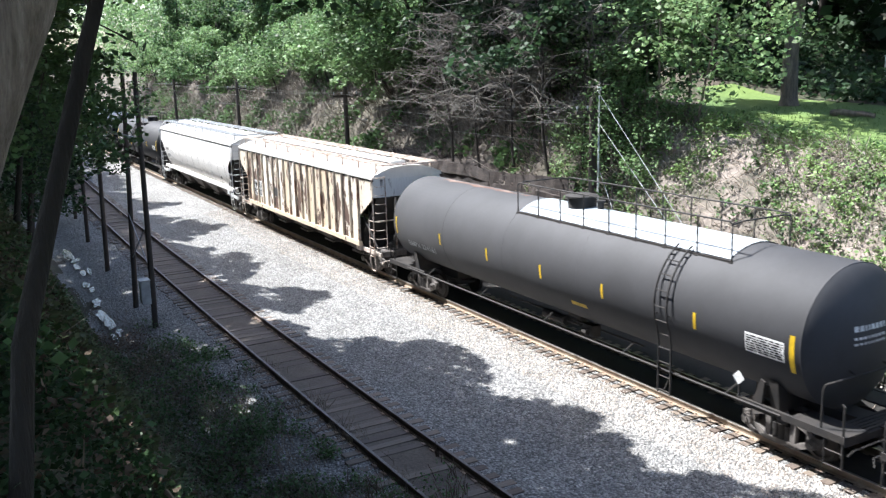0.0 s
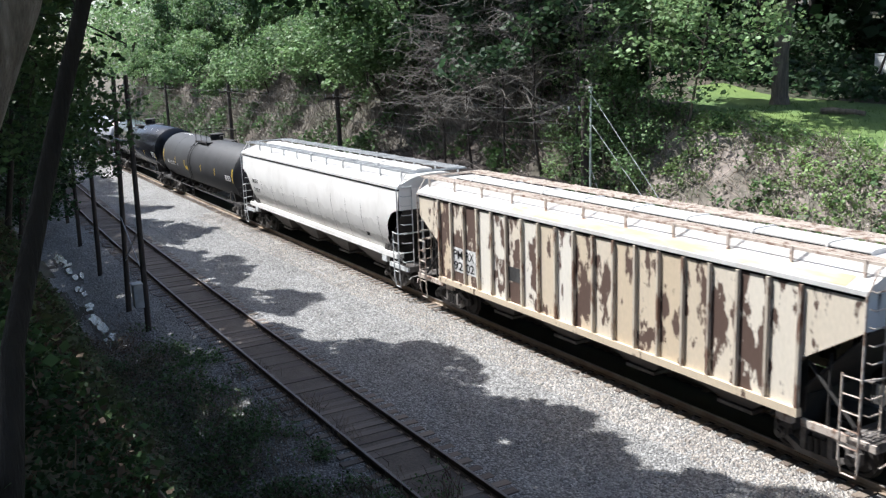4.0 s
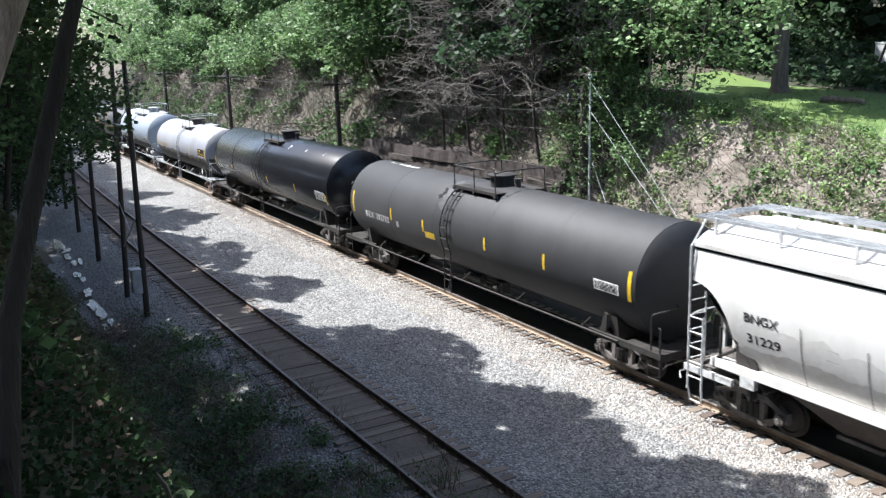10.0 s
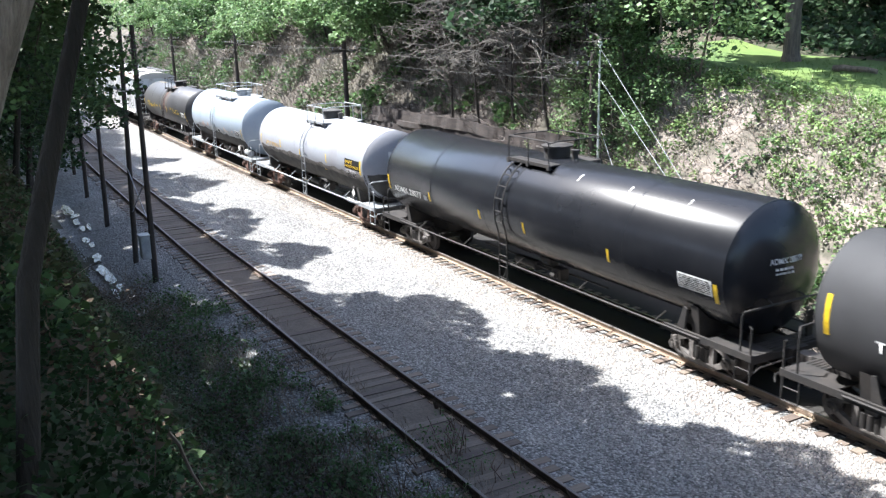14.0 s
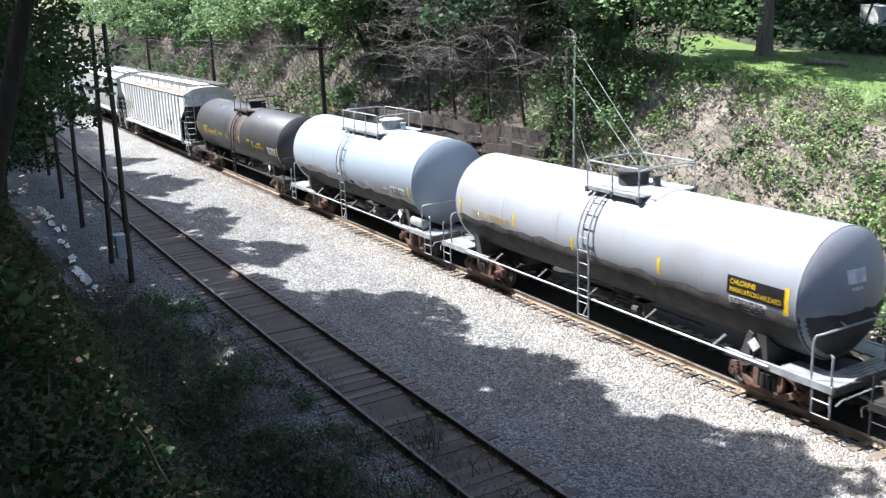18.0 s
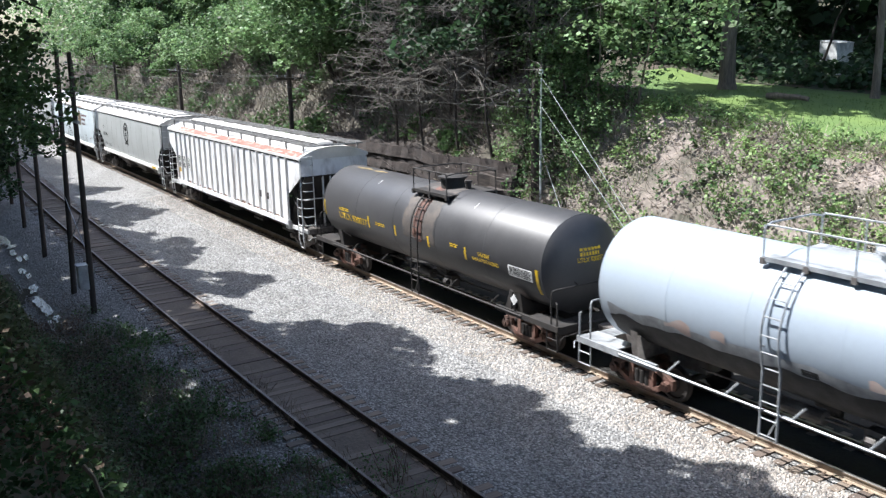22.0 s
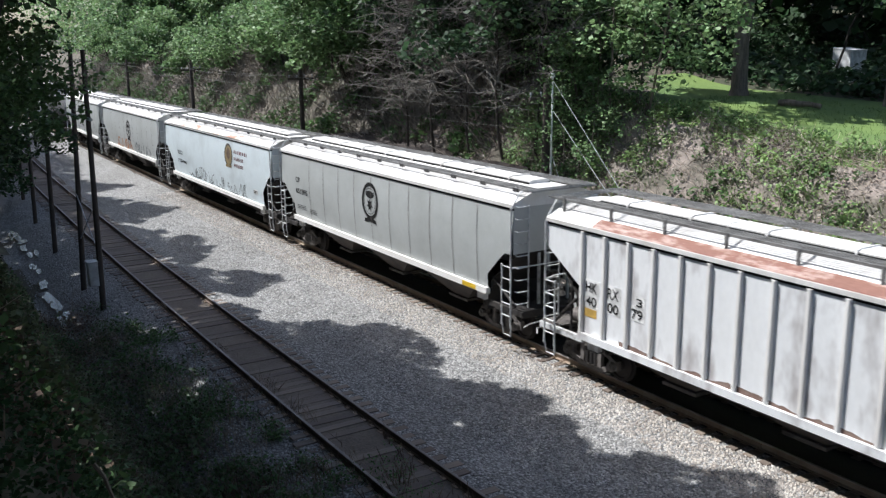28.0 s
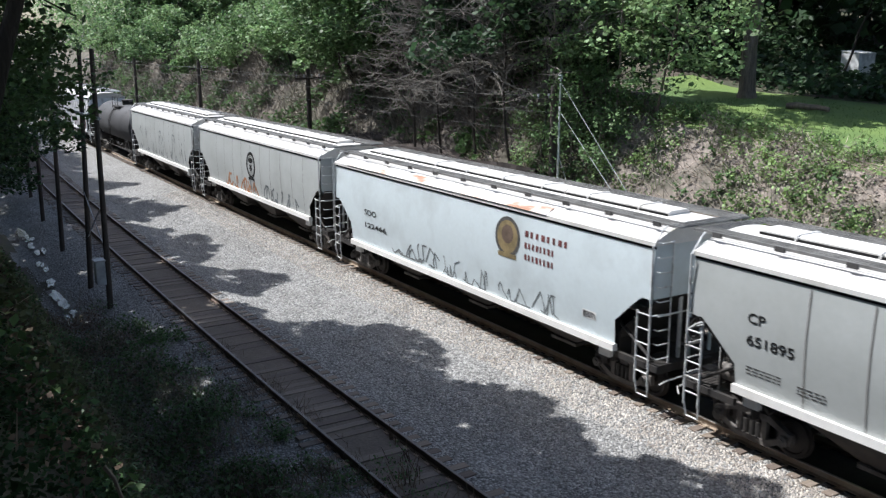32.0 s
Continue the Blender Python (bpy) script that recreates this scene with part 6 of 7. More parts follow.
            tagged(part("puddle", Mesh().add(pts, [tuple(range(30))]), WATER, None), "still shallow puddle in the muddy ditch", "puddle", "puddles in the ditch", "structure")


poles()
# ---- plants ----
RNG = np.random.default_rng(11)


def leaf_mesh(name, centres, size, material, up=0.5, wide=0.42, droop=0.0):
    """Folded leaf blades at the given places; each leaf is an island of its own."""
    c = np.asarray(centres, float)
    n = len(c)
    d = RNG.normal(size=(n, 3))
    d[:, 2] = d[:, 2] * 0.5 - droop
    d /= np.linalg.norm(d, axis=1)[:, None]
    up_v = RNG.normal(size=(n, 3)) * 0.8 + np.array([0, -0.15, up * 2])
    s = np.cross(d, up_v)
    s /= np.linalg.norm(s, axis=1)[:, None] + 1e-9
    nn = np.cross(s, d)
    ln = (size * RNG.uniform(0.6, 1.35, n))[:, None]
    a = c - d * ln * 0.5
    b = c + s * ln * wide - nn * ln * 0.08
    e = c + d * ln * 0.55
    g = c - s * ln * wide - nn * ln * 0.08
    v = np.stack([a, b, e, g], 1).reshape(-1, 3)
    me = bpy.data.meshes.new(name)
    me.vertices.add(4 * n)
    me.vertices.foreach_set("co", v.ravel())
    me.loops.add(4 * n)
    me.loops.foreach_set("vertex_index", np.arange(4 * n, dtype=np.int32))
    me.polygons.add(n)
    me.polygons.foreach_set("loop_start", np.arange(0, 4 * n, 4, dtype=np.int32))
    me.update(calc_edges=True)
    me.materials.append(material)
    return me


def puff(centre, radius, n, flat=0.7, shell=0.45):
    """Points in a clump, thicker towards its skin and thinner below."""
    p = RNG.normal(size=(n, 3))
    p /= np.linalg.norm(p, axis=1)[:, None]
    r = radius * (shell + (1 - shell) * RNG.random(n)) ** 0.6
    p = p * r[:, None]
    p[:, 2] *= flat
    return p + np.asarray(centre)


def limb_path(p, q, n, wob, rnd):
    p, q = Vector(p), Vector(q)
    out = [p]
    for i in range(1, n):
        t = i / n
        out.append(p.lerp(q, t) + Vector((rnd.uniform(-wob, wob), rnd.uniform(-wob, wob), rnd.uniform(-wob, wob) + wob * math.sin(math.pi * t))))
    return out + [q]


def limb_mesh(m, pts, r0, r1, seg=8):
    n = len(pts) - 1
    return m.path(pts, [r0 + (r1 - r0) * i / n for i in range(n + 1)], seg)


def tree(label, x, y, height, crown_z, spread, leaf, bark, r, clumps, per, size, seed, group="trees of the cutting", lean=(0, 0), low=1.0, name="tree"):
    """Trunk, limbs and a crown of leaf clumps; heights over the foot."""
    rnd = random.Random(seed)
    t = thing(name, label, "tree", group, at=pose(x, y, ground_z(x, y) - 0.1))
    top = Vector((lean[0], lean[1], height * 0.8))
    pts = limb_path((0, 0, -0.3), top, 6, r * 0.7, rnd)
    m = Mesh()
    limb_mesh(m, pts, r, r * 0.35, 10)
    m.rod((0, 0, -0.3), (0, 0, 0.5), r * 1.5, 10, r * 0.95)
    part("trunk", m, bark, t, smooth=True)
    cs = []
    n_l = max(4, clumps // 6)
    for k in range(n_l):
        f = rnd.uniform(0.35, 1.0)
        o = pts[0].lerp(pts[-1], f)
        ang = rnd.uniform(0, 2 * math.pi)
        reach = spread * rnd.uniform(0.45, 1.0)
        zz = crown_z + (height - crown_z) * rnd.random() ** low
        tip = Vector((lean[0] + reach * math.cos(ang), lean[1] + reach * math.sin(ang), zz))
        lp = limb_path(o, tip, 4, 0.25, rnd)
        part("limb", limb_mesh(Mesh(), lp, r * 0.3, r * 0.07, 6), bark, t)
        for j in range(max(1, clumps // n_l)):
            u = rnd.uniform(0.45, 1.1)
            c = o.lerp(tip, u) + Vector((rnd.gauss(0, 0.7), rnd.gauss(0, 0.7), rnd.gauss(0.1, 0.5)))
            cs.append(puff(c, rnd.uniform(0.6, 1.3) * (0.6 + spread / 8), int(per * rnd.uniform(0.6, 1.3))))
    part("crown", leaf_mesh("crown", np.concatenate(cs), size, leaf), None, t)
    return t


def bare_tree(label, x, y, height, seed, bark=TWIG, spread=3.0, limbs=20, twigs=18):
    rnd = random.Random(seed)
    t = thing("bare_tree", label, "tree", "trees of the cutting", at=pose(x, y, ground_z(x, y) - 0.1))
    m = Mesh()
    pts = limb_path((0, 0, -0.2), (rnd.uniform(-1, 1), rnd.uniform(-1, 0), height), 5, 0.15, rnd)
    limb_mesh(m, pts, 0.07, 0.025, 7)
    part("trunk", m, BARK_DARK, t)
    tw = Mesh()
    for k in range(limbs):
        o = pts[0].lerp(pts[-1], rnd.uniform(0.35, 1))
        ang = rnd.uniform(0, 6.28)
        tip = o + Vector((math.cos(ang), math.sin(ang), rnd.uniform(-0.1, 0.6))) * rnd.uniform(1.0, spread)
        lp = limb_path(o, tip, 4, 0.2, rnd)
        part("limb", limb_mesh(Mesh(), lp, 0.035, 0.012, 5), bark, t)
        for j in range(twigs):
            o2 = lp[rnd.randrange(1, 5)]
            tw.rod(o2, o2 + Vector((rnd.gauss(0, 0.45), rnd.gauss(0, 0.45), rnd.gauss(-0.05, 0.3))), 0.011, 3, 0.005)
    part("twig_tangle", tw, bark, t)["kind"] = "stuff"
    return t


def shade_edge(x):
    """How far the near trees' shade reaches across the gravel."""
    k = [(-140, 13), (-80, 14), (-66, 12), (-62.5, 14.6), (-60, 11), (-57, 12.6), (-52, 14.3), (-48, 10.8), (-45, 12), (-42, 13.4), (-37, 10.7), (-34, 13.4), (-33, 12.7), (-31, 10.4), (-27.5, 10.6), (-27, 12.4),
         (-25, 14.0), (-22.6, 14.1), (-21, 12.6), (-19.8, 13.1), (-18, 14.2), (-16.2, 13.7), (-15, 12.9), (-14, 13.8), (-13, 14.2), (-12, 14.8), (-10.5, 15.2), (-9, 15.3), (0, 16), (30, 16)]
    for (a, ya), (b, yb) in zip(k, k[1:]):
        if a <= x <= b:
            return ya + (yb - ya) * (x - a) / (b - a)
    return 13


def near_canopy():
    """Tall trees on the near bank, whose crowns stand above the picture and shade the siding."""
    spots = [(-106, 1), (-94, 3), (-82, 1), (-70, 2.5), (-58, 0), (-47, 1.5), (-37, -1.5), (-28, -0.5), (-20, -2.5), (-11, -3), (-2, -4), (8, -3)]
    rnd = random.Random(21)
    crowns = [[] for _ in spots]
    sizes = [[] for _ in spots]
    tips = [[] for _ in spots]
    for i in range(4200):
        gx = rnd.uniform(-104, 16)
        e = shade_edge(gx)
        depth = rnd.random() ** 1.15 * 19
        gy = e - 0.35 - depth
        if noise.noise(Vector((gx * 0.45, gy * 0.45, 9.0))) > 0.5 and depth > 1.0:
            continue
        h = rnd.uniform(11.5, 17.5)
        px, py = gx + SUN_TO.x / SUN_TO.z * h, gy + SUN_TO.y / SUN_TO.z * h
        j = min(range(len(spots)), key=lambda q: (spots[q][0] - px) ** 2 + 0.4 * (spots[q][1] - py) ** 2)
        rad = min(0.5 + 0.2 * depth, 1.25)
        crowns[j].append(puff((px - spots[j][0], py - spots[j][1], h), rad, 40 if depth < 2.5 else 22 if depth < 8 else 30))
        sizes[j] += [0.36 if depth < 2.5 else 0.66 if depth < 8 else 0.5] * len(crowns[j][-1])
        tips[j].append(Vector((px - spots[j][0], py - spots[j][1], h)))
    for i in range(400):
        gx = rnd.uniform(-28, -5)
        depth = rnd.uniform(0.5, 6.5)
        gy = shade_edge(gx) - 0.3 - depth
        if noise.noise(Vector((gx * 0.8, gy * 0.8, 4.0))) > 0.28:
            continue
        h = rnd.uniform(12, 17)
        px, py = gx + SUN_TO.x / SUN_TO.z * h, gy + SUN_TO.y / SUN_TO.z * h
        j = min(range(len(spots)), key=lambda q: (spots[q][0] - px) ** 2 + 0.4 * (spots[q][1] - py) ** 2)
        crowns[j].append(puff((px - spots[j][0], py - spots[j][1], h), 0.75, 26))
        sizes[j] += [0.42] * 26
    for i in range(200):
        gx, gy, h = rnd.uniform(-30, 3), rnd.uniform(-5, 3.2), rnd.uniform(12, 17)
        px, py = gx + SUN_TO.x / SUN_TO.z * (h - 5), gy + SUN_TO.y / SUN_TO.z * (h - 5)
        j = min(range(len(spots)), key=lambda q: (spots[q][0] - px) ** 2 + 0.4 * (spots[q][1] - py) ** 2)
        crowns[j].append(puff((px - spots[j][0], py - spots[j][1], h), 1.25, 30))
        sizes[j] += [0.6] * 30
    for (x, y), cs, tp, sz in zip(spots, crowns, tips, sizes):
        if not cs:
            continue
        g = ground_z(x, y)
        t = thing("tree", "tall broad-leaved tree on the near bank shading the siding", "tree", "trees of the near bank", at=pose(x, y, 0))
        m = Mesh()
        pts = limb_path((0, 0, g - 0.3), (0.4, 1.0, 15), 6, 0.15, rnd)
        limb_mesh(m, pts, 0.26, 0.1, 10)
        part("trunk", m, BARK_DARK, t, smooth=True)
        for k in range(10):
            tip = tp[rnd.randrange(len(tp))]
            part("limb", limb_mesh(Mesh(), limb_path(pts[3].lerp(pts[6], rnd.random()), tip, 4, 0.3, rnd), 0.07, 0.02, 6), BARK_DARK, t)
        part("crown", leaf_mesh("crown", np.concatenate(cs), np.array(sz), LEAF_C, 0.9), None, t)


def ground_cover(name, label, spots, per, rad, size, material, flat=0.6, kind="stuff", droop=0.0, lift=0.12):
    cs = []
    for x, y in spots:
        k = RNG.uniform(0.5, 1.4)
        cs.append(puff((x, y, ground_z(x, y) + lift * k), rad * k, max(3, int(per * k)), flat))
    return tagged(new(name, leaf_mesh(name, np.concatenate(cs), size, material, 0.6, droop=droop)), label, "plants", kind=kind)


def stems(name, label, spots, length, r, material, lean=0.6, seed=1):
    rnd = random.Random(seed)
    m = Mesh()
    for x, y in spots:
        z = ground_z(x, y) - 0.03
        l = length * rnd.uniform(0.4, 1.4)
        d = Vector((rnd.gauss(0, lean), rnd.gauss(-0.15, lean), rnd.uniform(0.35, 1.0))).normalized() * l
        m.rod((x, y, z), (x + d.x, y + d.y, z + d.z), r * rnd.uniform(0.6, 1.4), 3, r * 0.4)
    return solo(name, m, material, label, "plants", kind="stuff")


def scatter(n, x0, x1, y0, y1, seed, patch=0.35, keep=-0.05, off=0.0):
    """Places in a stretch of the plan, thicker in patches."""
    rnd = random.Random(seed)
    out = []
    while len(out) < n:
        x, y = rnd.uniform(x0, x1), rnd.uniform(y0, y1)
        if noise.noise(Vector((x * patch, y * patch, off))) + rnd.uniform(-0.25, 0.25) > keep:
            out.append((x, y))
    return out


def far_bank():
    # right-hand slope: weeds and dead stems
    ground_cover("slope_weeds", "green broad-leaved weeds on the dry slope", scatter(800, -34, 4, 20.4, 26.2, 1, 0.6, 0.04), 46, 0.34, 0.115, LEAF_W, 1.0)
    ground_cover("slope_brambles", "low dark green brambles on the slope", scatter(150, -36, 4, 20.2, 26.3, 2, 0.55, 0.12, 5.0), 46, 0.38, 0.13, LEAF_A, 0.9)
    ground_cover("ditch_weeds", "dark weeds in the ditch behind the track", scatter(700, -60, 4, 20.4, 21.2, 22, 0.4, -0.2), 26, 0.35, 0.14, LEAF_A)
    ground_cover("crest_weeds", "green weeds along the lawn edge", scatter(300, -30, 4, 25.0, 26.4, 23, 0.5, -0.2), 40, 0.26, 0.09, LEAF_W, 0.7)
    stems("dead_stems", "pale dead stems lying on the slope", scatter(9000, -36, 2, 19.8, 26.2, 3, 0.4, -0.15, 8.0), 0.6, 0.013, STRAW, 1.1, 4)
    stems("slope_grass", "light green spiky grass tufts on the slope", scatter(7000, -33, 4, 20.6, 26.2, 48, 0.7, 0.12, 1.5), 0.38, 0.012, LEAF_W, 0.45, 49)
    ground_cover("dry_leaves", "brown dry leaf litter on the slope", scatter(2000, -40, 3, 19.8, 26.3, 5, 0.4, -0.15, 3.0), 16, 0.45, 0.085, BRUSH, 0.35, lift=0.05)
    # left-hand steep bank: brush, vines and stems
    stems("brush_stems", "tangled brown brush stems on the steep bank", scatter(8500, -135, -33, 20.5, 29.0, 6, 0.3, -0.15, 4.0), 1.4, 0.019, BRUSH, 0.6, 7)
    stems("hanging_vines", "grey hanging vines over the steep bank", scatter(2200, -130, -33, 22.5, 29.0, 8, 0.3, 0.0, 2.0), 2.2, 0.016, BARK, 0.5, 9)
    ground_cover("bank_ivy", "patches of green ivy on the steep bank", scatter(1150, -130, -34, 20.6, 28.5, 10, 0.28, 0.12, 6.0), 34, 0.75, 0.26, LEAF_A)
    ground_cover("bank_brush", "brown leafy brush on the steep bank", scatter(1300, -130, -33, 20.4, 29.0, 11, 0.3, -0.02, 1.0), 26, 0.7, 0.15, BRUSH, 0.8)
    # crest shrubs
    rnd = random.Random(31)
    x = -31.0
    k = 0
    while x > -128:
        y = rnd.uniform(26.0, 30.5)
        h = rnd.uniform(3.2, 6.0)
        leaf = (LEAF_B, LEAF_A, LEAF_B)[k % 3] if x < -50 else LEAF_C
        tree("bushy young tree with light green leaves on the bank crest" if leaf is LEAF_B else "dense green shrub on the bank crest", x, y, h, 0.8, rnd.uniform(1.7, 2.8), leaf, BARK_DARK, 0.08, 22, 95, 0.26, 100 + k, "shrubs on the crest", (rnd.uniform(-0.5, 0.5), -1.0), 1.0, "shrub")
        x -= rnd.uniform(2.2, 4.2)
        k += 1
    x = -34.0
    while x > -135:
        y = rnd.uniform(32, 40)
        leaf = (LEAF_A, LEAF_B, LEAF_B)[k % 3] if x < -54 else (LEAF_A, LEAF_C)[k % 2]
        tree("tall leafy tree in the woods above the cutting", x, y, rnd.uniform(10, 14), 1.5, rnd.uniform(3.2, 4.6), leaf, BARK_DARK, 0.2, 46, 105, 0.36, 200 + k, low=1.3)
        x -= rnd.uniform(4.5, 7.5)
        k += 1
    # trees by the lawn
    for x, y, h, cz, sp, leaf, r, cl in ((-31.5, 25.6, 6.5, 0.4, 2.2, LEAF_A, 0.07, 30), (-28.6, 25.2, 5.2, 1.3, 1.8, LEAF_B, 0.06, 20), (-34.5, 27.5, 8.0, 0.8, 3.0, LEAF_C, 0.12, 34), (-38, 25.5, 5.5, 0.5, 2.3, LEAF_C, 0.08, 26)):
        tree("leafy sapling at the edge of the lawn", x, y, h, cz, sp, leaf, BARK, r, cl, 170, 0.15, int(-x * 10), "saplings by the lawn")
    for k, x in enumerate((-31.0, -34.5, -38.5, -42.5, -46.5, -50.5, -54.5)):
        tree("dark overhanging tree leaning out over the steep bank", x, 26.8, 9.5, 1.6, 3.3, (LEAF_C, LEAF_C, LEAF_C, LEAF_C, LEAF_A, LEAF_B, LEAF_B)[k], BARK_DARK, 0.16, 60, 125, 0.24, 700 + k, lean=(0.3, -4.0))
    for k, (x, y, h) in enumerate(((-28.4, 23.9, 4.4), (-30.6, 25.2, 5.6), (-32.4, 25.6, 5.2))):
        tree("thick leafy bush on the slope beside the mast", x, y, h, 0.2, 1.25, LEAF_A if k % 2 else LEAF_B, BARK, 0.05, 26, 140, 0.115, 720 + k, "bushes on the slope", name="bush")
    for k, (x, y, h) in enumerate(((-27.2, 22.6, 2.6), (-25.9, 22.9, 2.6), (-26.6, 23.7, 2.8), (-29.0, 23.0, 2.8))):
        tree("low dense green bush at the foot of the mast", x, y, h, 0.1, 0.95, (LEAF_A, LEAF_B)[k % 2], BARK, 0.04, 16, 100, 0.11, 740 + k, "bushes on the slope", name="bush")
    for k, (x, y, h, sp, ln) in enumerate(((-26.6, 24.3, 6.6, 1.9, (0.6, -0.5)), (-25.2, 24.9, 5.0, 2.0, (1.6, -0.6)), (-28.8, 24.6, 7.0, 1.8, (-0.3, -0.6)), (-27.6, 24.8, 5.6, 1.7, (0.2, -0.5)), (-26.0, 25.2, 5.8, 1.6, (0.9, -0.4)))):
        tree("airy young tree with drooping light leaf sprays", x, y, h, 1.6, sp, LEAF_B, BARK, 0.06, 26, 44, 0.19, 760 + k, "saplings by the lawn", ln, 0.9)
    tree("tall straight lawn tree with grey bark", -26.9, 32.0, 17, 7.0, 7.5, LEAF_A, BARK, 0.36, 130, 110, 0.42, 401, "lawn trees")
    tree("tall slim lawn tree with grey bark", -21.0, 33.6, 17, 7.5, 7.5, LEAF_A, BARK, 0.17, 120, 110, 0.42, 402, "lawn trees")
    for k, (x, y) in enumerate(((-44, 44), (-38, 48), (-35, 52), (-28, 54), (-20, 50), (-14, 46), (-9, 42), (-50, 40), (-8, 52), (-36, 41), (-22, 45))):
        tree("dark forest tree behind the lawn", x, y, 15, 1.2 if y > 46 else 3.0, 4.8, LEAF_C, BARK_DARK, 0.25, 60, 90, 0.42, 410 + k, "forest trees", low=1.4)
    for k, (x, y) in enumerate(((-34.5, 25.0), (-37.5, 24.6), (-31.5, 24.2), (-41.0, 25.5), (-46.0, 26.0), (-57.0, 27.0))):
        bare_tree("bare grey tree with tangled twigs on the bank", x, y, 5.5, 500 + k)
    for k, (x, y, h) in enumerate(((-33.6, 22.5, 7.6), (-31.2, 22.6, 7.8), (-36.4, 22.5, 7.8), (-29.3, 22.8, 6.8), (-39.5, 22.8, 7.0))):
        bare_tree("bare grey tree with fans of fine drooping twigs", x, y, h, 540 + k, spread=3.4, limbs=34, twigs=26)
    # dark bedded rock face showing in the cut, with loose slabs at its end
    rk = random.Random(88)
    xs = ramp((-47, -28.7, 0.34))
    m = Mesh()
    beds = [0.1]
    while beds[-1] < 3.5:
        beds.append(beds[-1] + rk.uniform(0.2, 0.5))
    rows = [(z, k) for a, b, k in zip(beds, beds[1:], range(20)) for z in (a, b)]

    def rock_pt(u, q):
        z, bed = rows[int(q)]
        y = 20.95 + 0.22 * z + 0.32 * noise.noise(Vector((u * 0.42, bed * 3.7, 1.0))) + 0.14 * noise.noise(Vector((u * 1.5, bed * 5.1, 2.0)))
        return (u + 0.12 * noise.noise(Vector((u * 2, bed * 1.3, 3.0))), y, z + 0.18 * noise.noise(Vector((u * 0.25, 0, 4.0))))
    m.grid(rock_pt, xs, list(range(len(rows))))
    m.grid(lambda u, w: rock_pt(u, len(rows) - 1) if w == 0 else (u, 21.7 + 2.2 * w, 3.6 + 0.3 * w + 0.3 * noise.noise(Vector((u * 0.8, w * 3, 6.0)))), xs, [0, 0.3, 0.6, 1.0])
    solo("rock_face", m, ROCK, "dark brown bedded rock face in the cutting side", "rock", kind="structure")
    for gx, gy in ((-28.9, 21.4), (-30.3, 21.3)):
        o = thing("rock_outcrop", "dark brown layered rock outcrop in the cutting side", "rock", "rock outcrops", at=pose(gx, gy, ground_z(gx, gy) - 0.2))
        for j in range(4):
            w, dp, h = rk.uniform(0.8, 1.5), rk.uniform(0.6, 1.0), rk.uniform(0.36, 0.55)
            pts = []
            for i in range(13):
                t = 2 * math.pi * i / 13
                q = rk.uniform(0.7, 1.2)
                pts.append((w * q * math.cos(t), dp * q * math.sin(t)))
            z0 = 0.40 * j - 0.15
            part("rock_layer", Mesh().extrude(pts, "z", z0, z0 + h), ROCK, o, at=pose(rk.uniform(-0.4, 0.4), 0.30 * j + rk.uniform(-0.1, 0.1), 0, rk.uniform(-5, 5), rk.uniform(-6, 6), rk.uniform(-20, 20)))
    # the woods behind
    cs = []
    for k in range(3000):
        x, y = RNG.uniform(-150, 14), RNG.uniform(37, 62)
        if x > -42 and y < 47:
            continue
        cs.append(puff((x, y, ground_z(max(-138, x), y) + RNG.random() ** 1.3 * 10), 1.7, 20))
    vs = []
    for k in range(1500):
        x, y = RNG.uniform(-230, -135), RNG.choice([RNG.uniform(-30, 7), RNG.uniform(29, 60)])
        vs.append(puff((x, y, ground_z(-138, y) + RNG.random() * 14), 2.2, 34))
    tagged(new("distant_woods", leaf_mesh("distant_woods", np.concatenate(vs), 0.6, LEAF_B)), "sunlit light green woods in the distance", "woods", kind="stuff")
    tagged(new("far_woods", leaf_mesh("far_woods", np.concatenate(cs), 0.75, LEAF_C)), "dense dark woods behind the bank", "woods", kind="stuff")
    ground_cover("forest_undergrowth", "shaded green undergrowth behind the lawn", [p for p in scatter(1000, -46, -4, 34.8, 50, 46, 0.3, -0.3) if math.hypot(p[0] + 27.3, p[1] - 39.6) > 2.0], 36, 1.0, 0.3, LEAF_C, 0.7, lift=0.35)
    # lawn blades and small things
    stems("lawn_grass", "short bright grass of the lawn edge", scatter(5000, -27, 2, 25.4, 33, 12, 0.4, -0.5), 0.14, 0.012, GRASS, 0.5, 13)
    solo("fallen_log", limb_mesh(Mesh(), limb_path((-23.4, 30.2, ground_z(-23.4, 30.2) + 0.1), (-21.8, 30.6, ground_z(-21.8, 30.6) + 0.12), 4, 0.04, rnd), 0.13, 0.09, 8), BARK, "short grey log lying on the lawn", "log", smooth=True)


def off_gravel(spots):
    """Keeps the plants off the gravel and the water at the foot of the bank."""
    return [(x, y) for x, y in spots if y < 4.6 + 0.65 * smooth(-24, -12, x) - 0.045 * max(0.0, -x - 24) + 0.35 * noise.noise(Vector((x, 0, 3)))]


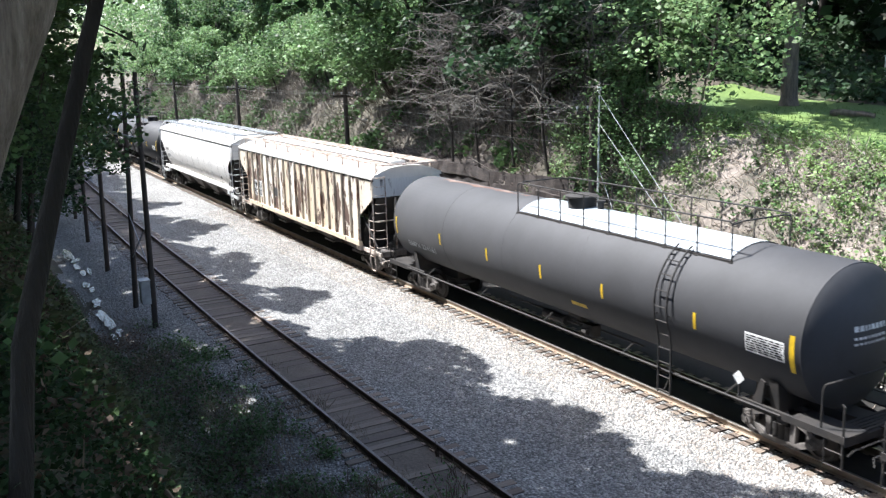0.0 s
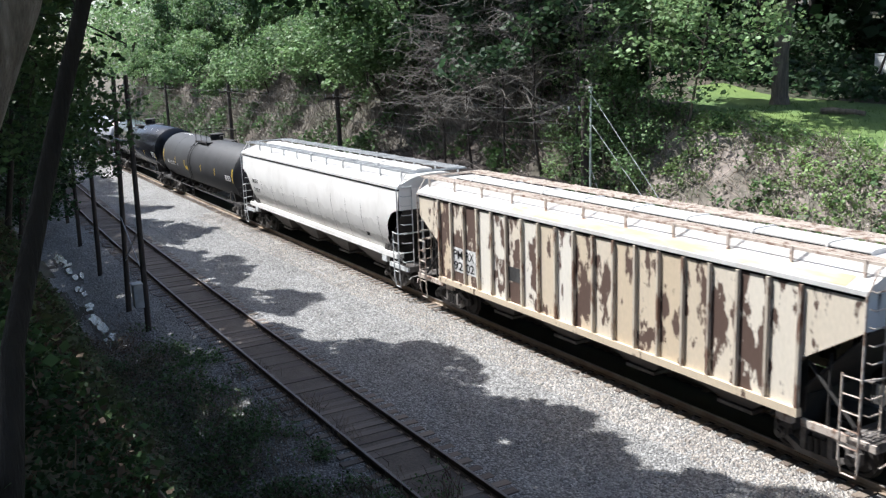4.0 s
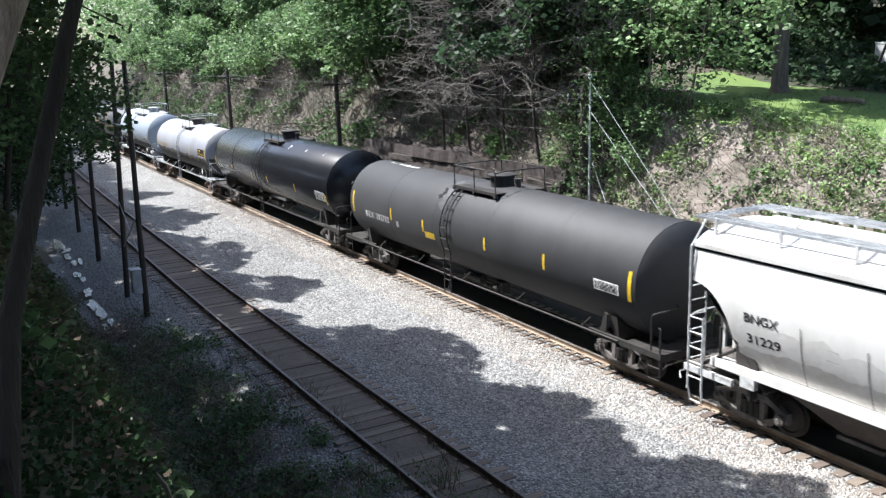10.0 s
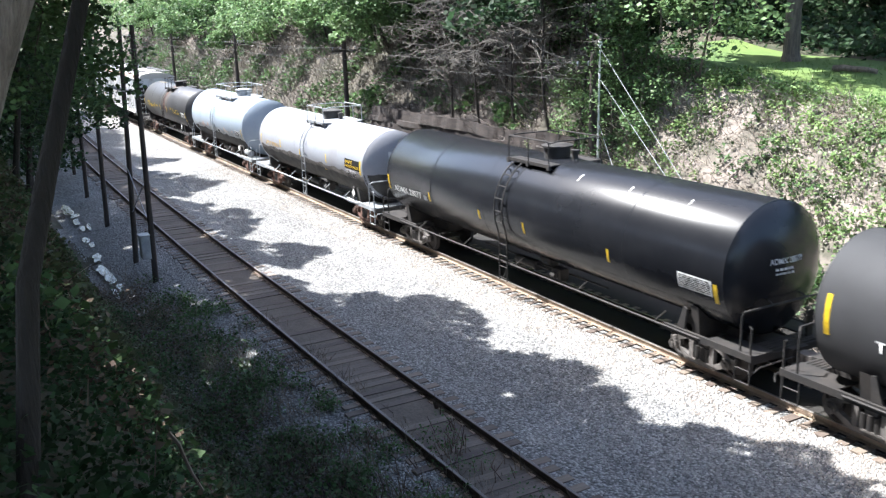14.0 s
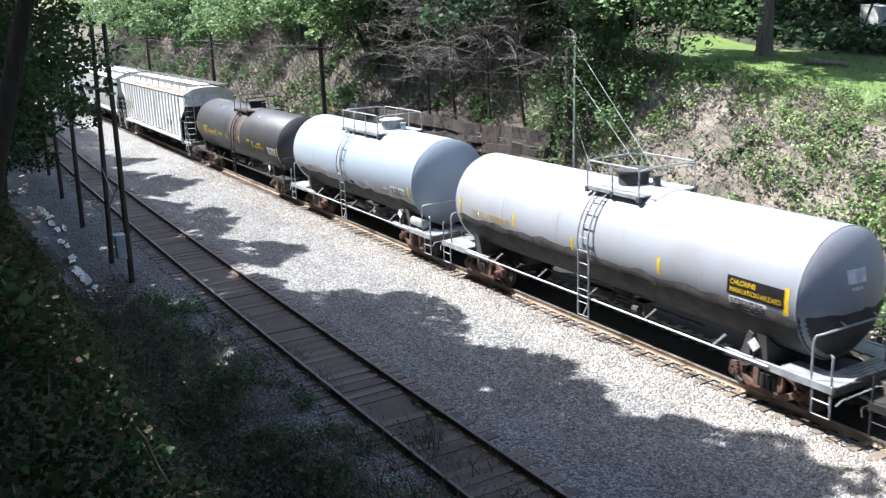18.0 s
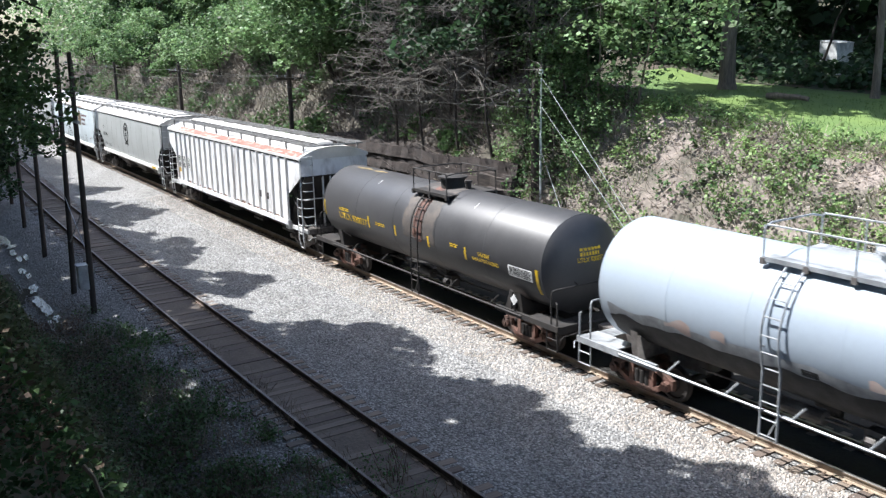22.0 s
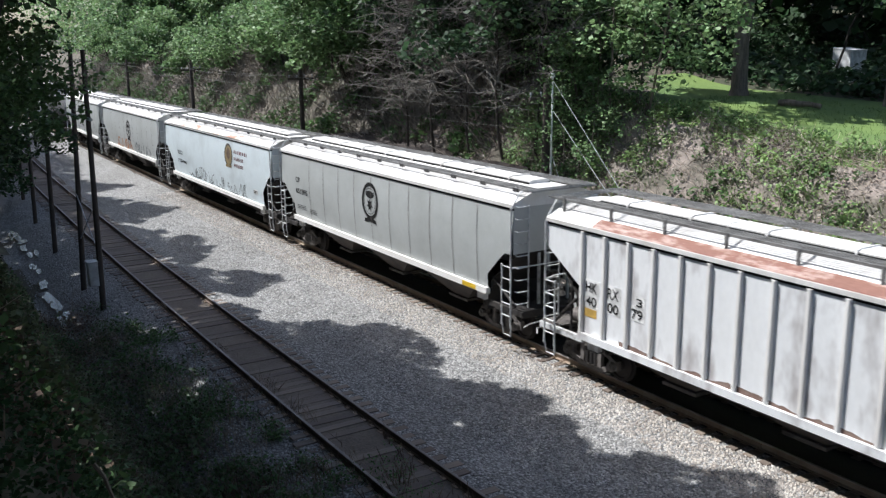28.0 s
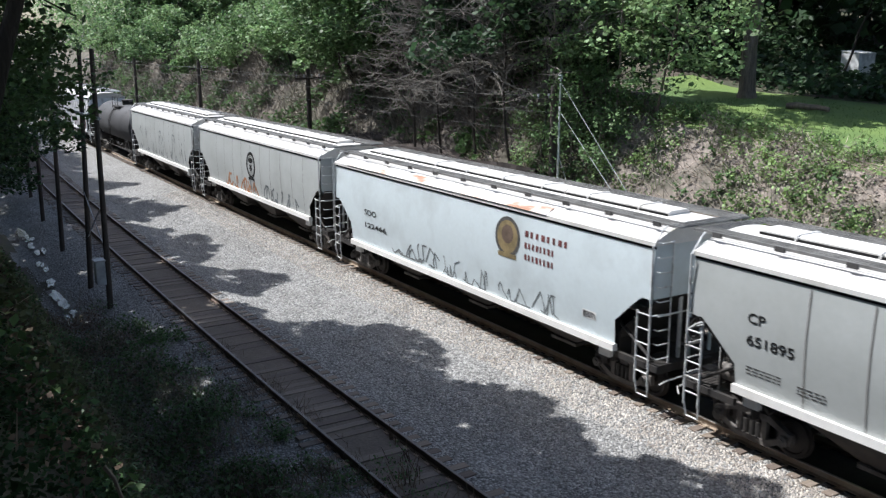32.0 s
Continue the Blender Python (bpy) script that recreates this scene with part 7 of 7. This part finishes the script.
def near_bank():
    # leafy trees that hang over the near side
    for k, (x, y, h, cz, sp, cl) in enumerate(((-18, 0.5, 5.2, 1.2, 1.2, 18), (-24, 1.4, 6.8, 1.6, 1.5, 24), (-30, 2.1, 8.0, 2.4, 1.9, 30), (-37, 2.7, 9.0, 2.4, 2.0, 30), (-45, 3.4, 10, 1.6, 2.4, 34), (-56, 4.2, 11, 1.2, 2.8, 36), (-70, 5.0, 12, 1.5, 3.2, 40), (-86, 6.4, 12, 1.5, 4.0, 46), (-104, 8.5, 13, 1.5, 4.6, 50))):
        tree("dark leafy tree leaning out from the near bank", x, y, h, cz, sp, LEAF_C if k % 2 else LEAF_A, BARK_DARK, 0.09, cl, 185, 0.115 + 0.012 * k, 600 + k, "trees of the near bank", (0.2, 0.8))
    ground_cover("bank_undergrowth", "dark undergrowth of broad leaves on the near bank", off_gravel(scatter(2700, -42, -9, -0.8, 5.5, 14, 0.5, -0.15)), 40, 0.36, 0.095, LEAF_D, 0.7)
    ground_cover("close_undergrowth", "small dark leaves close below the viewpoint", scatter(800, -9, -3.2, -0.8, 4.0, 26, 0.8, -0.2), 44, 0.27, 0.05, LEAF_C, 0.8)
    ground_cover("bank_weeds", "mixed green weeds on the near bank", off_gravel(scatter(1200, -42, -7, 0.0, 5.6, 15, 0.5, 0.0, 7.0)), 28, 0.34, 0.1, LEAF_A, 0.9)
    ground_cover("verge_weeds", "patchy green weeds spreading over the gravel verge", scatter(520, -31, -9, 4.2, 6.5, 61, 0.5, 0.0, 9.0), 20, 0.36, 0.095, LEAF_A, 0.9)
    ground_cover("verge_brush", "dull brownish weeds over the gravel verge", scatter(420, -31, -9, 4.0, 6.3, 62, 0.6, 0.02, 4.0), 20, 0.32, 0.065, LEAF_D, 0.8)
    stems("verge_stalks", "dry brown stalks standing in the verge weeds", scatter(1900, -30, -9, 3.6, 6.5, 63, 0.6, -0.1, 9.0), 0.5, 0.009, DRY, 0.5, 64)
    ground_cover("gravel_weeds", "sparse low weeds on the grey gravel", scatter(190, -34, -9, 4.6, 6.4, 45, 0.8, 0.1, 3.0), 16, 0.2, 0.06, LEAF_A, 0.8)
    ground_cover("bank_litter", "brown dead leaves on the near bank", scatter(2400, -34, -5, 0.0, 5.6, 16, 0.5, -0.1, 4.0), 20, 0.32, 0.065, LITTER, 0.6)
    stems("bank_stalks", "thin dry stalks among the weeds", scatter(1500, -36, -4, 0.3, 6.2, 17, 0.5, -0.1), 0.55, 0.008, DRY, 0.5, 18)
    ground_cover("siding_weeds", "small weeds beside and between the siding rails", scatter(420, -30, -7, 5.4, 7.4, 19, 0.7, 0.1), 18, 0.2, 0.08, LEAF_A, 0.9)
    stems("siding_grass", "yellowing grass tufts along the siding", scatter(1600, -26, -7, 5.4, 8.4, 20, 0.7, 0.05, 2.0), 0.4, 0.008, DRY, 0.35, 21)
    stems("seed_heads", "upright dry seed heads among the siding weeds", scatter(420, -17.5, -11.5, 5.2, 9.4, 51, 0.8, 0.12, 6.0), 0.42, 0.014, LITTER, 0.25, 52)
    ground_cover("rail_weeds", "low green weeds along the near siding rail", scatter(150, -17.5, -11, 6.0, 9.0, 53, 0.9, 0.1, 6.0), 22, 0.2, 0.05, LEAF_A, 0.8)
    rnd = random.Random(44)
    solo("steel_sheet", Mesh().extrude([(-15.7, 5.4), (-16.05, 6.4), (-15.9, 7.0), (-15.2, 7.25), (-14.2, 7.2), (-13.4, 6.2), (-13.8, 5.2)], "z", -0.40, -0.33), BLACK, "black weathered sheet lying beside the siding", "metal sheet")
    stems("tall_grass", "tall seeding grass near the siding", scatter(420, -17, -8, 4.6, 7.0, 24, 0.6, 0.1, 1.0), 0.5, 0.008, DRY, 0.3, 25)
    for a, b, r, lab in (((-5.42, 0.43, 6.27), (-5.27, 0.62, 6.16), 0.016, "pale broken stick lying on the bank"), ((-6.45, 1.12, 5.85), (-6.1, 1.25, 5.5), 0.018, "brown broken branch lying on the bank")):
        solo("stick", limb_mesh(Mesh(), limb_path(a, b, 4, 0.015, rnd), r, r * 0.6, 7), DRY, lab, "stick", smooth=True)


def foreground():
    """Trunks and a few hanging leaves close to the eye."""
    rnd = random.Random(50)
    t = thing("tree", "leaning dark slender tree trunk close by", "tree", "near trunks")
    pts = [(-3.83, 0.0, 6.6), (-3.94, 0.16, 7.8), (-4.03, 0.29, 8.2), (-4.06, 0.385, 8.49), (-4.06, 0.50, 8.86), (-4.04, 0.59, 9.14), (-4.02, 0.64, 9.3), (-3.95, 0.9, 10.4), (-3.9, 1.25, 12.0)]
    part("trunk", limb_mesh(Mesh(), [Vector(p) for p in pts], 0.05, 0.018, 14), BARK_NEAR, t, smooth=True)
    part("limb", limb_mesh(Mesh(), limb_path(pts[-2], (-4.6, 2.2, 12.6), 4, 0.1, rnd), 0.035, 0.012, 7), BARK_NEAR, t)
    part("crown", leaf_mesh("crown", np.concatenate([puff((-4.2 + 0.4 * i, 1.0 + 0.3 * i, 12.5), 0.8, 120) for i in range(3)]), 0.12, LEAF_C), None, t)
    t = thing("tree", "thick trunk with ridged light brown bark close by", "tree", "near trunks")
    pts = [(-2.55, -0.41, 6.9), (-2.62, -0.18, 8.2), (-2.66, -0.075, 8.48), (-2.69, 0.02, 8.72), (-2.69, 0.1, 8.9), (-2.68, 0.17, 9.05), (-2.66, 0.235, 9.25), (-2.6, 0.5, 10.6), (-2.5, 0.8, 12.5)]
    part("trunk", limb_mesh(Mesh(), [Vector(p) for p in pts], 0.11, 0.085, 18), BARK_LIGHT, t, smooth=True)
    part("limb", limb_mesh(Mesh(), limb_path(pts[-2], (-3.2, 1.9, 12.8), 4, 0.1, rnd), 0.05, 0.015, 7), BARK, t)
    part("crown", leaf_mesh("crown", np.concatenate([puff((-2.6 - 0.4 * i, 0.8 + 0.4 * i, 13.0), 0.9, 120) for i in range(3)]), 0.12, LEAF_C), None, t)
    for k, (c, n) in enumerate((((-6.0, 1.0, 9.02), 22), ((-5.65, 2.2, 9.27), 14), ((-5.6, 2.33, 9.22), 10), ((-5.74, 1.95, 9.3), 10))):
        sp = thing("leafy_twig", "dark twig with hanging leaves overhead", "twig", "hanging twigs")
        part("twig", Mesh().path([(c[0], c[1] - 0.25, c[2] + 0.5), (c[0], c[1] - 0.1, c[2] + 0.12), (c[0], c[1] + 0.12, c[2])], 0.006, 5), BARK_DARK, sp)
        pts = RNG.normal(size=(n, 3)) * np.array([0.08, 0.14, 0.05]) + np.array(c)
        part("leaves", leaf_mesh("leaves", pts, 0.062, LEAF_C, 0.2, droop=0.5), None, sp)


def shed():
    z = ground_z(-28.3, 41.0)
    h = thing("shed", "plain white shed wall glimpsed between the trees", "shed", at=pose(-28.3, 41.0, 0, 0, 0, 8))
    part("wall", Mesh().extrude([(-0.46, z - 0.3), (0.46, z - 0.3), (0.46, 8.22), (-0.46, 8.34)], "y", -0.05, 1.6), WHITE, h)
    part("roof", Mesh().extrude([(-0.48, 8.345), (0.48, 8.225), (0.48, 8.265), (-0.48, 8.385)], "y", -0.07, 1.65), WHITE, h)
    b = thing("bush", "dark leafy bush in front of the white shed", "bush", "bushes on the slope", at=pose(-28.0, 40.2, ground_z(-28.0, 40.2)))
    part("stem", Mesh().rod((0, 0, -0.2), (0, 0, 0.7), 0.03, 6), BARK_DARK, b)
    part("leaves", leaf_mesh("leaves", np.concatenate([puff((-0.45, 0, 0.9), 0.35, 60), puff((0.1, 0, 0.45), 0.4, 80), puff((0.5, 0, 0.55), 0.35, 60)]), 0.2, LEAF_C), None, b)
    rnd = random.Random(5)
    t = thing("tree", "thin dark leaning tree in front of the white shed", "tree", "forest trees", at=pose(-27.9, 40.2, ground_z(-27.9, 40.2)))
    pts = limb_path((-0.42, 0, -0.2), (0.75, 0.5, 4.2), 5, 0.05, rnd)
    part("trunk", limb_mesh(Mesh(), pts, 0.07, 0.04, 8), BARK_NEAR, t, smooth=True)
    part("crown", leaf_mesh("crown", np.concatenate([puff((0.9 + 0.2 * k, 0.5, 4.2 + 0.5 * k), 0.9, 90) for k in range(3)]), 0.3, LEAF_C), None, t)


near_canopy()
far_bank()
near_bank()
foreground()
shed()
leftovers()


# ---- what moves ----
def travel(t):
    u = (t - 16) / 16
    return 91.195 * u + 0.045 * u ** 2 + 0.882 * u ** 3 + 1.042 * u ** 4


def motions():
    """The train rolls along the main line; its wheels turn."""
    for car in CARS:
        rows = []
        for i in range(17):
            t = 2.0 * i
            x = car["mid"] + travel(t)
            rows.append((t, pose(x, main_y(x), 0, 0, 0, math.degrees(math.atan(2 * MAIN_BEND * (x - BEND_X))))))
        walk(car, rows)
        del car["mid"]
    for w in WHEELSETS:
        x, y, z = w.matrix_basis.translation
        walk(w, [(0.1 * i, pose(x, y, z, 0, math.degrees(travel(0.1 * i) / 0.44) % 360, 0)) for i in range(321)])


motions()
